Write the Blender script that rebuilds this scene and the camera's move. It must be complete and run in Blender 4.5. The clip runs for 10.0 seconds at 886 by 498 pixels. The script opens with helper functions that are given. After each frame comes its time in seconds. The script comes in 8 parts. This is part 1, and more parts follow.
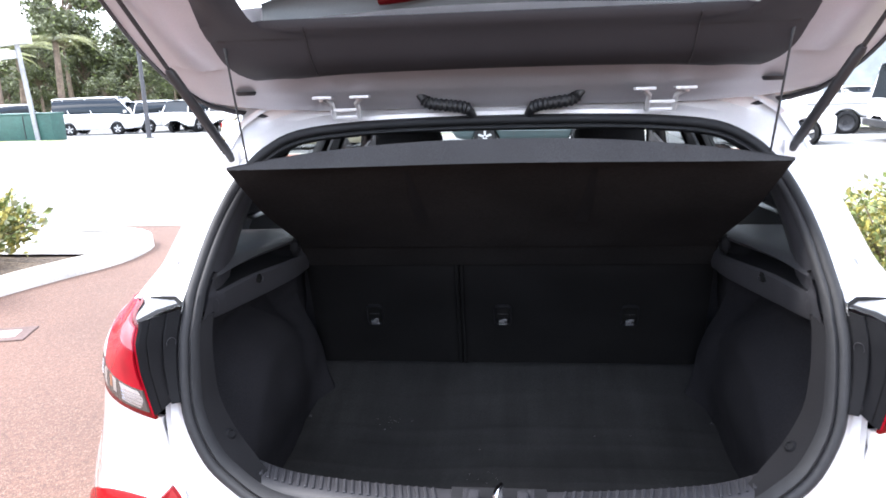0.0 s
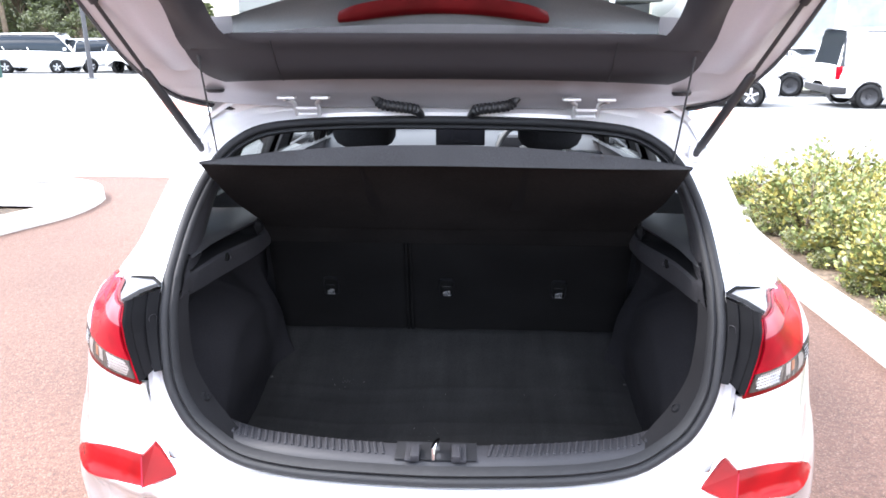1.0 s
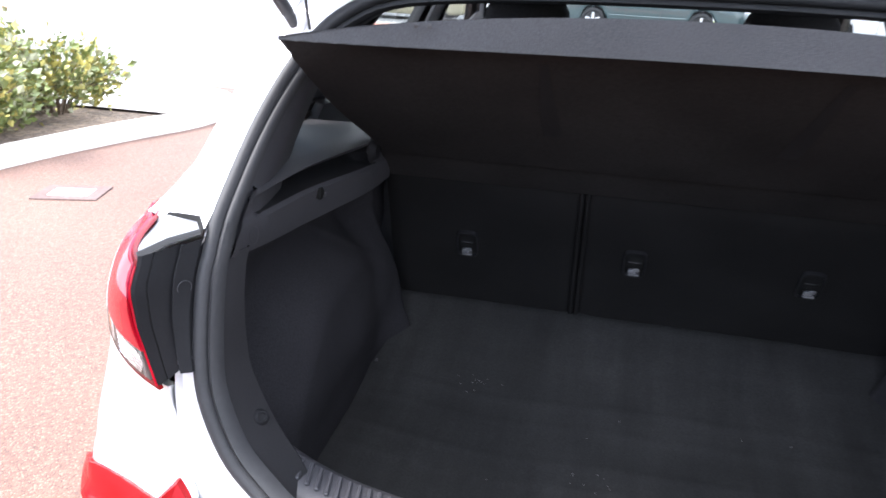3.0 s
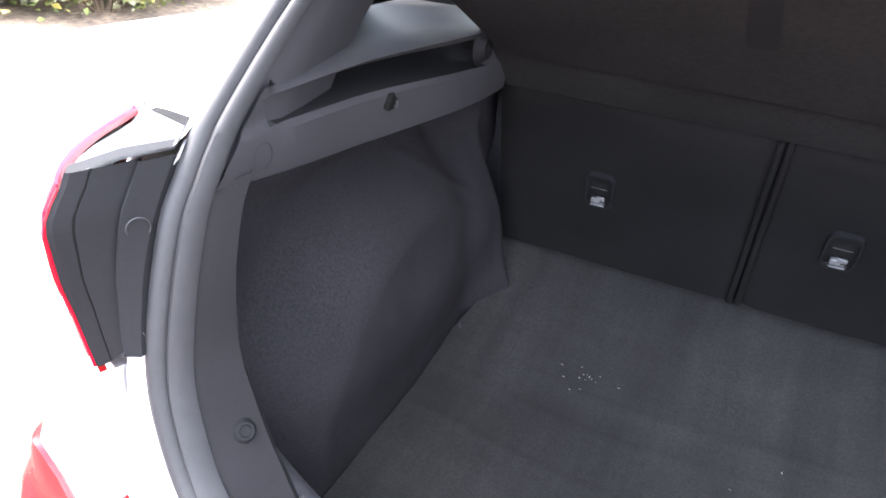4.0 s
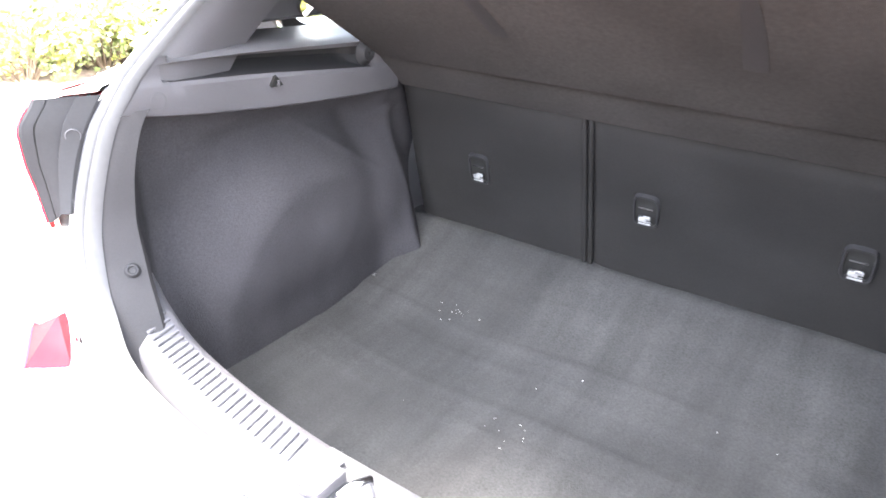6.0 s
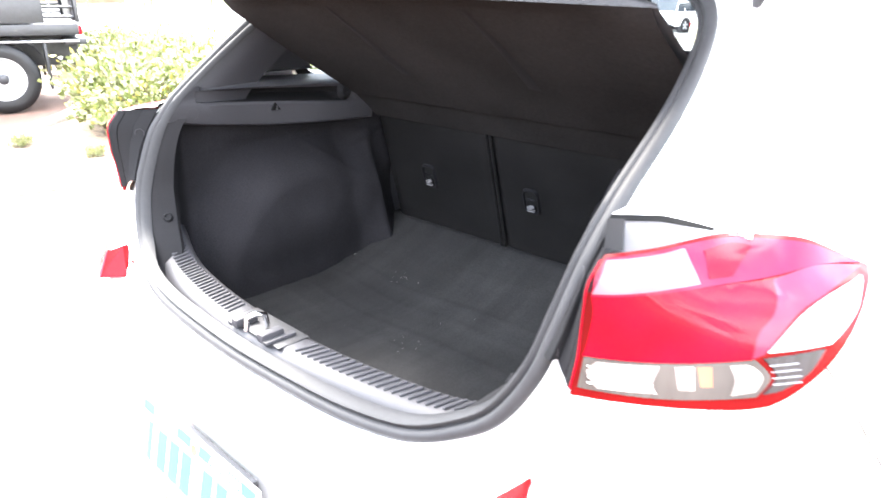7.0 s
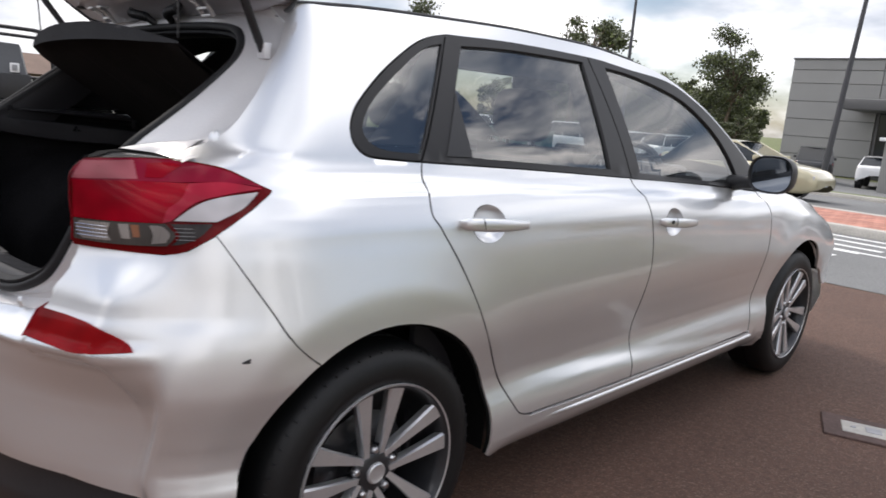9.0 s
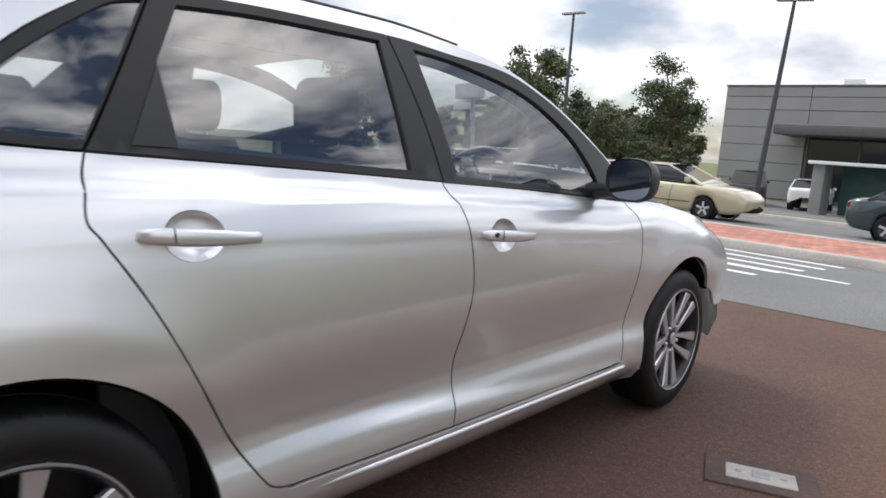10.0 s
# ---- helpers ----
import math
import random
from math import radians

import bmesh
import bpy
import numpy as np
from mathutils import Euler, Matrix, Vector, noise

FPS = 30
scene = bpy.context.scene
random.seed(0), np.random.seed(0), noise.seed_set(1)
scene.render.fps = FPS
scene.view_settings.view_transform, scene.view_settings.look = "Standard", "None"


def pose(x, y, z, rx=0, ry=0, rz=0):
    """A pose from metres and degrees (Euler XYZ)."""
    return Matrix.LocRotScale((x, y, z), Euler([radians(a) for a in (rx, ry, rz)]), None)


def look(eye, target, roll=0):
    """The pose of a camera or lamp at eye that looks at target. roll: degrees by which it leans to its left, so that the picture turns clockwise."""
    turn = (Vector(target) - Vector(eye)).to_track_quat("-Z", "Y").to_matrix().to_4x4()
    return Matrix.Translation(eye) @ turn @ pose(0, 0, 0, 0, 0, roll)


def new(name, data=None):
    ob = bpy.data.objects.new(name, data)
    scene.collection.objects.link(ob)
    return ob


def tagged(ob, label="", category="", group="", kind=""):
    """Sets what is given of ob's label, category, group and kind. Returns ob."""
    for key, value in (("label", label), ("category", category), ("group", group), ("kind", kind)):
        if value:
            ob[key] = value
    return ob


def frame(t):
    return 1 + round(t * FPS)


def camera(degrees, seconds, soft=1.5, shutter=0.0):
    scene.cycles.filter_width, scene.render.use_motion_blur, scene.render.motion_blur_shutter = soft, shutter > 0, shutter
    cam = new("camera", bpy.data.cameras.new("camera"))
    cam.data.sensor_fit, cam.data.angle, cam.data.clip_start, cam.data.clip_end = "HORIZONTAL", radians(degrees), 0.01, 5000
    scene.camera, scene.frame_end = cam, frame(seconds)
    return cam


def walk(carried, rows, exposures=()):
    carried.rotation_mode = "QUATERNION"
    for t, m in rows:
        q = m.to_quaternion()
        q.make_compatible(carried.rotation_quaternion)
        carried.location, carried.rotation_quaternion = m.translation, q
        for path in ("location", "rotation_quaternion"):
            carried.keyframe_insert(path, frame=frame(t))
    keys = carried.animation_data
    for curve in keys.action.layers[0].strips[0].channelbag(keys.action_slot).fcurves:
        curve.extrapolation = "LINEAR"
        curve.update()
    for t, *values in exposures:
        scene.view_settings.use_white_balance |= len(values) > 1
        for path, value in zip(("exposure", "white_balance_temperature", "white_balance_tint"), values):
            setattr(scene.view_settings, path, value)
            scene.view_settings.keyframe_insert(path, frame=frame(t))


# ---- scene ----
cam = camera(64.4, 10.0, soft=1.65, shutter=0.2)
PATH = [
    (0, (0.034, -0.848, 1.432), (-0.177, 1.086, 0.966), -1.8),
    (0.5, (0.058, -0.98, 1.537), (-0.074, 0.946, 1.014), -0.8),
    (1, (0.061, -1.016, 1.56), (-0.016, 0.888, 0.955), 0.2),
    (1.5, (0.068, -1.025, 1.566), (-0.014, 0.87, 0.932), 0.2),
    (2, (0.062, -0.968, 1.531), (-0.046, 0.918, 0.875), 0.0),
    (2.5, (0.011, -0.721, 1.458), (-0.199, 1.133, 0.736), 1.7),
    (3, (-0.088, -0.424, 1.391), (-0.505, 1.369, 0.61), 2.0),
    (3.2, (-0.11, -0.325, 1.356), (-0.594, 1.435, 0.538), 2.6),
    (4.3, (-0.156, -0.047, 1.271), (-0.927, 1.48, 0.235), 3.6),
    (4.5, (-0.134, -0.041, 1.266), (-0.935, 1.479, 0.242), 2.9),
    (5, (-0.03, -0.066, 1.268), (-0.869, 1.457, 0.278), 2.4),
    (5.5, (0.164, -0.132, 1.256), (-0.767, 1.386, 0.346), 2.0),
    (5.7, (0.229, -0.157, 1.266), (-0.732, 1.349, 0.368), 1.8),
    (6.8, (0.828, -0.331, 1.303), (-0.442, 1.029, 0.569), 0.6),
    (7, (0.963, -0.371, 1.298), (-0.346, 0.972, 0.602), 0.2),
    (7.5, (1.324, -0.532, 1.299), (-0.03, 0.819, 0.717), 1.4),
    (8, (1.634, -0.562, 1.267), (0.237, 0.78, 0.769), 2.7),
    (8.5, (1.908, -0.467, 1.227), (0.509, 0.896, 0.795), 3.8),
    (9, (2.024, -0.226, 1.179), (0.643, 1.169, 0.794), 4.4),
    (9.5, (2.065, 0.067, 1.159), (0.774, 1.551, 0.798), 4.2),
    (10, (2.065, 0.431, 1.111), (0.768, 1.924, 0.813), 4.0),
]
EXPOSURES = [(0, 2.75, 6200, 13), (0.5, 2.9, 6200, 13), (2.0, 2.95, 6200, 13), (2.5, 3.05, 6200, 13), (3.2, 3.15, 6200, 13), (4.3, 5.0, 6500, 15), (5.0, 5.78, 6850, 14), (5.7, 6.25, 6800, 12),
             (6.8, 6.0, 6700, 14), (7.0, 4.55, 6600, 11), (7.2, 3.1, 6550, 9), (7.5, 1.98, 6500, 11), (8.0, 1.25, 6560, 12), (8.5, 0.85, 6680, 13), (9.0, 0.65, 6740, 13), (10.0, 0.55, 6700, 13)]
walk(cam, [(t, look(eye, target, roll)) for t, eye, target, roll in PATH], EXPOSURES)

# ---- world and sun ----
SUN_EL, SUN_AZ = 50, 272
world = bpy.data.worlds.new("cloudy_sky")
scene.world = world
world.use_nodes = True
wt = world.node_tree
wt.nodes.clear()
w_out = wt.nodes.new("ShaderNodeOutputWorld")
w_bg = wt.nodes.new("ShaderNodeBackground")
w_sky = wt.nodes.new("ShaderNodeTexSky")
w_sky.sky_type, w_sky.sun_disc = "NISHITA", False
w_sky.sun_elevation, w_sky.sun_rotation = radians(SUN_EL), radians(SUN_AZ)
w_co = wt.nodes.new("ShaderNodeTexCoord")
w_map = wt.nodes.new("ShaderNodeMapping")
w_map.inputs["Scale"].default_value = (1.0, 1.0, 2.6)
w_no = wt.nodes.new("ShaderNodeTexNoise")
w_no.inputs["Scale"].default_value, w_no.inputs["Detail"].default_value, w_no.inputs["Roughness"].default_value = 1.9, 9, 0.55
w_ra = wt.nodes.new("ShaderNodeValToRGB")
w_ra.color_ramp.elements[0].position, w_ra.color_ramp.elements[1].position = 0.42, 0.53
w_gr = wt.nodes.new("ShaderNodeTexNoise")
w_gr.inputs["Scale"].default_value, w_gr.inputs["Detail"].default_value = 3.4, 6
w_cr = wt.nodes.new("ShaderNodeValToRGB")
w_cr.color_ramp.elements[0].color, w_cr.color_ramp.elements[1].color = (3.9, 4.6, 5.7, 1), (19.0, 19.0, 19.0, 1)
w_cr.color_ramp.elements[0].position, w_cr.color_ramp.elements[1].position = 0.34, 0.70
w_mix = wt.nodes.new("ShaderNodeMix")
w_mix.data_type = "RGBA"
wt.links.new(w_co.outputs["Generated"], w_map.inputs["Vector"])
wt.links.new(w_map.outputs["Vector"], w_no.inputs["Vector"])
wt.links.new(w_map.outputs["Vector"], w_gr.inputs["Vector"])
wt.links.new(w_no.outputs["Fac"], w_ra.inputs["Fac"])
wt.links.new(w_gr.outputs["Fac"], w_cr.inputs["Fac"])
wt.links.new(w_ra.outputs["Color"], w_mix.inputs["Factor"])
wt.links.new(w_sky.outputs["Color"], w_mix.inputs["A"])
wt.links.new(w_cr.outputs["Color"], w_mix.inputs["B"])
w_sep, w_rise, w_dim = wt.nodes.new("ShaderNodeSeparateXYZ"), wt.nodes.new("ShaderNodeMapRange"), wt.nodes.new("ShaderNodeVectorMath")
w_rise.inputs["To Min"].default_value, w_rise.inputs["To Max"].default_value = 0.70, 1.30
w_dim.operation = "SCALE"
wt.links.new(w_co.outputs["Generated"], w_sep.inputs["Vector"])
wt.links.new(w_sep.outputs["Z"], w_rise.inputs["Value"])
wt.links.new(w_mix.outputs["Result"], w_dim.inputs[0])
wt.links.new(w_rise.outputs["Result"], w_dim.inputs["Scale"])
wt.links.new(w_dim.outputs["Vector"], w_bg.inputs["Color"])
w_bg.inputs["Strength"].default_value = 0.10
wt.links.new(w_bg.outputs["Background"], w_out.inputs["Surface"])

sun = new("sun", bpy.data.lights.new("sun", "SUN"))
sun.data.energy, sun.data.angle, sun.data.color = 1.2, radians(14), (1.0, 0.95, 0.88)
sun.matrix_world = look((0, 0, 0), (-math.sin(radians(SUN_AZ)) * math.cos(radians(SUN_EL)),
                                    -math.cos(radians(SUN_AZ)) * math.cos(radians(SUN_EL)), -math.sin(radians(SUN_EL))))


# ---- materials ----
def nodes_of(name):
    m = bpy.data.materials.new(name)
    m.use_nodes = True
    nt = m.node_tree
    return m, nt, nt.nodes["Principled BSDF"]


def mat(name, color, rough=0.5, metal=0.0, grain=0.0, scale=40.0, bump=0.0, stain=0.0, stain_scale=2.0, coat=0.0, sheen=0.0,
        vary=0.0, bump_scale=None, detail=6, distance=0.01, spec=0.5):
    """A surface: a base colour broken by grain (fine) and stains (broad), with bump from the same noise."""
    m, nt, p = nodes_of(name)
    p.inputs["Base Color"].default_value = (*color, 1)
    p.inputs["Roughness"].default_value, p.inputs["Metallic"].default_value = rough, metal
    p.inputs["Coat Weight"].default_value, p.inputs["Coat Roughness"].default_value = coat, 0.04
    p.inputs["Sheen Weight"].default_value, p.inputs["Specular IOR Level"].default_value = sheen, spec
    co = nt.nodes.new("ShaderNodeTexCoord")
    last = None
    if grain or stain or vary:
        rgb = nt.nodes.new("ShaderNodeRGB")
        rgb.outputs[0].default_value = (*color, 1)
        last = rgb.outputs[0]
        for amount, sc in ((grain, scale), (stain, stain_scale)):
            if not amount:
                continue
            n = nt.nodes.new("ShaderNodeTexNoise")
            n.inputs["Scale"].default_value, n.inputs["Detail"].default_value = sc, detail
            nt.links.new(co.outputs["Object"], n.inputs["Vector"])
            r = nt.nodes.new("ShaderNodeMapRange")
            r.inputs["From Min"].default_value, r.inputs["From Max"].default_value = 0.28, 0.72
            r.inputs["To Min"].default_value, r.inputs["To Max"].default_value = 1 - amount, 1 + amount
            nt.links.new(n.outputs["Fac"], r.inputs["Value"])
            x = nt.nodes.new("ShaderNodeVectorMath")
            x.operation = "SCALE"
            nt.links.new(last, x.inputs[0])
            nt.links.new(r.outputs["Result"], x.inputs["Scale"])
            last = x.outputs["Vector"]
        if vary:
            info = nt.nodes.new("ShaderNodeObjectInfo")
            r = nt.nodes.new("ShaderNodeMapRange")
            r.inputs["To Min"].default_value, r.inputs["To Max"].default_value = 1 - vary, 1 + vary
            nt.links.new(info.outputs["Random"], r.inputs["Value"])
            x = nt.nodes.new("ShaderNodeVectorMath")
            x.operation = "SCALE"
            nt.links.new(last, x.inputs[0])
            nt.links.new(r.outputs["Result"], x.inputs["Scale"])
            last = x.outputs["Vector"]
        nt.links.new(last, p.inputs["Base Color"])
    if bump:
        n = nt.nodes.new("ShaderNodeTexNoise")
        n.inputs["Scale"].default_value, n.inputs["Detail"].default_value = bump_scale or scale, 4
        nt.links.new(co.outputs["Object"], n.inputs["Vector"])
        b = nt.nodes.new("ShaderNodeBump")
        b.inputs["Strength"].default_value, b.inputs["Distance"].default_value = bump, distance
        nt.links.new(n.outputs["Fac"], b.inputs["Height"])
        nt.links.new(b.outputs["Normal"], p.inputs["Normal"])
    return m


def glass(name, tint, ior=1.5):
    """A thin pane: what lies behind shows through its tint, and gloss grows towards grazing angles."""
    m, nt, p = nodes_of(name)
    nt.nodes.remove(p)
    out = nt.nodes["Material Output"]
    t, g, f, x = (nt.nodes.new("ShaderNodeBsdfTransparent"), nt.nodes.new("ShaderNodeBsdfGlossy"),
                  nt.nodes.new("ShaderNodeLayerWeight"), nt.nodes.new("ShaderNodeMixShader"))
    t.inputs["Color"].default_value, g.inputs["Roughness"].default_value, f.inputs["Blend"].default_value = (*tint, 1), 0.0, 0.5
    power, curve_ = nt.nodes.new("ShaderNodeMath"), nt.nodes.new("ShaderNodeMapRange")
    power.operation, power.inputs[1].default_value = "POWER", 5.0
    curve_.inputs["To Min"].default_value, curve_.inputs["To Max"].default_value = ((ior - 1) / (ior + 1)) ** 2, 1.0
    nt.links.new(f.outputs["Facing"], power.inputs[0])
    nt.links.new(power.outputs["Value"], curve_.inputs["Value"])
    nt.links.new(curve_.outputs["Result"], x.inputs["Fac"])
    nt.links.new(t.outputs["BSDF"], x.inputs[1])
    nt.links.new(g.outputs["BSDF"], x.inputs[2])
    nt.links.new(x.outputs["Shader"], out.inputs["Surface"])
    return m


def lens_mat(name, color, rough=0.08, stripes=0.0):
    m, nt, p = nodes_of(name)
    p.inputs["Base Color"].default_value = (*color, 1)
    p.inputs["Roughness"].default_value = 0.25
    p.inputs["Coat Weight"].default_value, p.inputs["Coat Roughness"].default_value = 0.14, rough * 0.5
    p.inputs["Specular IOR Level"].default_value = 0.06
    co = nt.nodes.new("ShaderNodeTexCoord")
    n = nt.nodes.new("ShaderNodeTexNoise")
    n.inputs["Scale"].default_value, n.inputs["Detail"].default_value = 9, 2
    nt.links.new(co.outputs["Object"], n.inputs["Vector"])
    r = nt.nodes.new("ShaderNodeMapRange")
    r.inputs["From Min"].default_value, r.inputs["From Max"].default_value = 0.3, 0.7
    r.inputs["To Min"].default_value, r.inputs["To Max"].default_value = 0.55, 1.25
    nt.links.new(n.outputs["Fac"], r.inputs["Value"])
    x = nt.nodes.new("ShaderNodeVectorMath")
    x.operation, x.inputs[0].default_value = "SCALE", color
    nt.links.new(r.outputs["Result"], x.inputs["Scale"])
    nt.links.new(x.outputs["Vector"], p.inputs["Base Color"])
    if stripes:
        wv = nt.nodes.new("ShaderNodeTexWave")
        wv.bands_direction = "X"
        wv.inputs["Scale"].default_value, wv.inputs["Distortion"].default_value = stripes, 0.4
        nt.links.new(co.outputs["Object"], wv.inputs["Vector"])
        b = nt.nodes.new("ShaderNodeBump")
        b.inputs["Strength"].default_value, b.inputs["Distance"].default_value = 0.5, 0.004
        nt.links.new(wv.outputs["Fac"], b.inputs["Height"])
        nt.links.new(b.outputs["Normal"], p.inputs["Normal"])
    return m


M_PAINT = mat("silver_paint", (0.79, 0.795, 0.80), 0.34, 0.80, grain=0.03, scale=900, stain=0.02, stain_scale=3, coat=1.0)
M_FRAME = mat("silver_frame_paint", (0.68, 0.67, 0.675), 0.42, 0.35, grain=0.03, scale=300, stain=0.05, stain_scale=5, coat=0.4)
# Silver frame paint again, with the raised tailgate's underside shade in its colour.
M_INNERFRAME = mat("shaded_frame_paint", (0.40, 0.385, 0.405), 0.45, 0.25, grain=0.03, scale=300, stain=0.06, stain_scale=5, coat=0.3)
M_FRIT = mat("glass_border_paint", (0.075, 0.08, 0.082), 0.4, grain=0.1, scale=400)
M_PALEGLASS = mat("pale_shop_glass", (0.32, 0.35, 0.37), 0.2, grain=0.1, scale=2, stain=0.2, stain_scale=0.6)
M_BLACK = mat("black_plastic", (0.017, 0.017, 0.019), 0.44, grain=0.15, scale=250, bump=0.12, distance=0.001, stain=0.1)
M_GREYTRIM = mat("dark_grey_trim", (0.027, 0.0265, 0.030), 0.52, grain=0.10, scale=500, bump=0.25, bump_scale=900, distance=0.0006, stain=0.10, stain_scale=5, spec=0.32)
M_PILLAR = mat("satin_pillar_black", (0.018, 0.0175, 0.0185), 0.42, grain=0.06, scale=300, stain=0.05, spec=0.35)
M_RUBBER = mat("seal_rubber", (0.016, 0.016, 0.0175), 0.62, spec=0.3, grain=0.12, scale=120, stain=0.15, stain_scale=8)
M_TYRE = mat("tyre_rubber", (0.006, 0.006, 0.0065), 0.5, grain=0.25, scale=60, stain=0.25, stain_scale=9, bump=0.15, distance=0.002, spec=0.35)
def streaks(m, stretch, amount):
    """Drawn-out rub marks: a stretched noise that lightens and darkens the base colour."""
    nt = m.node_tree
    p = nt.nodes["Principled BSDF"]
    co, mp, n = nt.nodes.new("ShaderNodeTexCoord"), nt.nodes.new("ShaderNodeMapping"), nt.nodes.new("ShaderNodeTexNoise")
    mp.inputs["Scale"].default_value, mp.inputs["Rotation"].default_value = stretch, (0, 0, 0.16)
    n.inputs["Scale"].default_value, n.inputs["Detail"].default_value, n.inputs["Roughness"].default_value = 1.0, 7, 0.62
    r, x = nt.nodes.new("ShaderNodeMapRange"), nt.nodes.new("ShaderNodeVectorMath")
    r.inputs["From Min"].default_value, r.inputs["From Max"].default_value = 0.32, 0.70
    r.inputs["To Min"].default_value, r.inputs["To Max"].default_value = 1 - amount, 1 + amount
    x.operation = "SCALE"
    nt.links.new(co.outputs["Object"], mp.inputs["Vector"])
    nt.links.new(mp.outputs["Vector"], n.inputs["Vector"])
    nt.links.new(n.outputs["Fac"], r.inputs["Value"])
    nt.links.new(p.inputs["Base Color"].links[0].from_socket, x.inputs[0])
    nt.links.new(r.outputs["Result"], x.inputs["Scale"])
    nt.links.new(x.outputs["Vector"], p.inputs["Base Color"])
    return m


M_CARPET = mat("boot_carpet", (0.0130, 0.0126, 0.0143), 0.95, grain=0.34, scale=330, stain=0.16, stain_scale=7, bump=0.5, bump_scale=520, distance=0.002, spec=0.06)
M_FLOORMAT = mat("boot_floor_carpet", (0.0165, 0.0164, 0.0168), 0.95, grain=0.30, scale=300, stain=0.16, stain_scale=7, bump=0.5, bump_scale=500, distance=0.002, spec=0.06)
streaks(M_FLOORMAT, (26, 3.5, 1), 0.17)
streaks(M_FLOORMAT, (4, 18, 1), 0.09)
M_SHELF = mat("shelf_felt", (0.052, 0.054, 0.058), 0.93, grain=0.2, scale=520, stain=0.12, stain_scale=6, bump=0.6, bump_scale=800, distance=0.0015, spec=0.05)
M_EDGE = mat("edge_felt", (0.0105, 0.0102, 0.0112), 0.85, grain=0.15, scale=420, stain=0.2, stain_scale=7, bump=0.3, bump_scale=600, distance=0.001, spec=0.12)
M_SURROUND = mat("weathered_surround", (0.085, 0.052, 0.045), 0.85, grain=0.25, scale=40, stain=0.25, stain_scale=6)
# Near-black: puts the shade of recesses into the colour; also the black arch liners.
M_RECESS = mat("recess_shade_and_liner_black", (0.005, 0.005, 0.005), 0.8, grain=0.2, scale=200, spec=0.1)
M_PLUG = mat("matt_black_plug", (0.009, 0.009, 0.010), 0.7, grain=0.1, scale=300, spec=0.09)
# Underside and flap of the shelf: darker than its felt top.
M_SHELFUNDER = mat("dark_shelf_underside", (0.0165, 0.0158, 0.0160), 0.93, grain=0.18, scale=160, stain=0.25, stain_scale=5, bump=0.4, bump_scale=500, distance=0.0015, spec=0.05)
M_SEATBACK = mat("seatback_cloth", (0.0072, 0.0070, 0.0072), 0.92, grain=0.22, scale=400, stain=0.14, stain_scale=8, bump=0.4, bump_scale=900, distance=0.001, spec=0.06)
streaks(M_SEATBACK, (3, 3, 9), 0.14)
M_FABRIC = mat("seat_cloth", (0.035, 0.035, 0.04), 0.9, grain=0.2, scale=200, bump=0.3, distance=0.002, spec=0.15)
M_LINING = mat("head_lining", (0.24, 0.235, 0.225), 0.95, grain=0.05, scale=300)
M_METAL = mat("bare_steel", (0.62, 0.62, 0.63), 0.28, 1.0, grain=0.1, scale=80)
M_CHROME = mat("chrome", (0.80, 0.80, 0.82), 0.12, 1.0, grain=0.02, scale=50)
M_ALLOY = mat("machined_alloy", (0.68, 0.68, 0.69), 0.36, 0.75, grain=0.05, scale=200, stain=0.08, stain_scale=6, coat=0.5)
M_ALLOYDARK = mat("dark_alloy", (0.035, 0.035, 0.038), 0.4, 0.4, grain=0.1, scale=60, stain=0.2, stain_scale=8, coat=0.3)
M_GLASS = glass("tinted_side_glass", (0.64, 0.68, 0.68), 2.55)
M_CLEARGLASS = glass("windscreen_glass", (0.80, 0.84, 0.83))
M_REARGLASS = glass("rear_window_glass", (0.74, 0.78, 0.77))
M_MIRROR = mat("mirror_glass", (0.20, 0.22, 0.25), 0.03, 1.0)
M_RED = lens_mat("red_lens", (0.29, 0.0018, 0.011))
M_REDDARK = lens_mat("dark_red_lens", (0.13, 0.003, 0.004))
M_BRAKELENS = lens_mat("brake_lamp_lens", (0.062, 0.0035, 0.0045))
M_PINK = lens_mat("pale_red_lens", (0.40, 0.022, 0.045))
M_CLEARLENS = lens_mat("clear_ribbed_lens", (0.075, 0.066, 0.060), stripes=24)
M_SMOKYPINK = lens_mat("smoky_red_lens", (0.25, 0.010, 0.030))
M_WHITELENS = lens_mat("silvered_lens", (0.60, 0.57, 0.58))
M_CORNERLENS = lens_mat("pale_pink_lens", (0.42, 0.12, 0.14))
M_PALELENS = lens_mat("pale_reflector_lens", (0.30, 0.27, 0.25), stripes=55)
M_AMBER = lens_mat("amber_lens", (0.27, 0.12, 0.07))
M_SMOKE = lens_mat("smoked_lens", (0.045, 0.040, 0.040), stripes=30)
M_REFLECT = lens_mat("red_reflector", (0.25, 0.0045, 0.0065))
M_LAMPTOP = mat("lamp_housing_grey", (0.060, 0.060, 0.064), 0.32, grain=0.06, scale=300, stain=0.08, stain_scale=9, coat=0.2)
M_PLATE = mat("plate_white", (0.78, 0.78, 0.77), 0.35, grain=0.03, scale=80)
M_BLUE = mat("plate_blue", (0.03, 0.10, 0.42), 0.4, grain=0.05, scale=60)
M_GOLD = mat("plate_gold", (0.70, 0.38, 0.05), 0.4, grain=0.05, scale=60)
M_ICON = mat("pale_printed_icon", (0.11, 0.11, 0.115), 0.5, grain=0.15, scale=400)
M_SCREEN = mat("dash_screen", (0.01, 0.01, 0.012), 0.1, grain=0.02, scale=20)

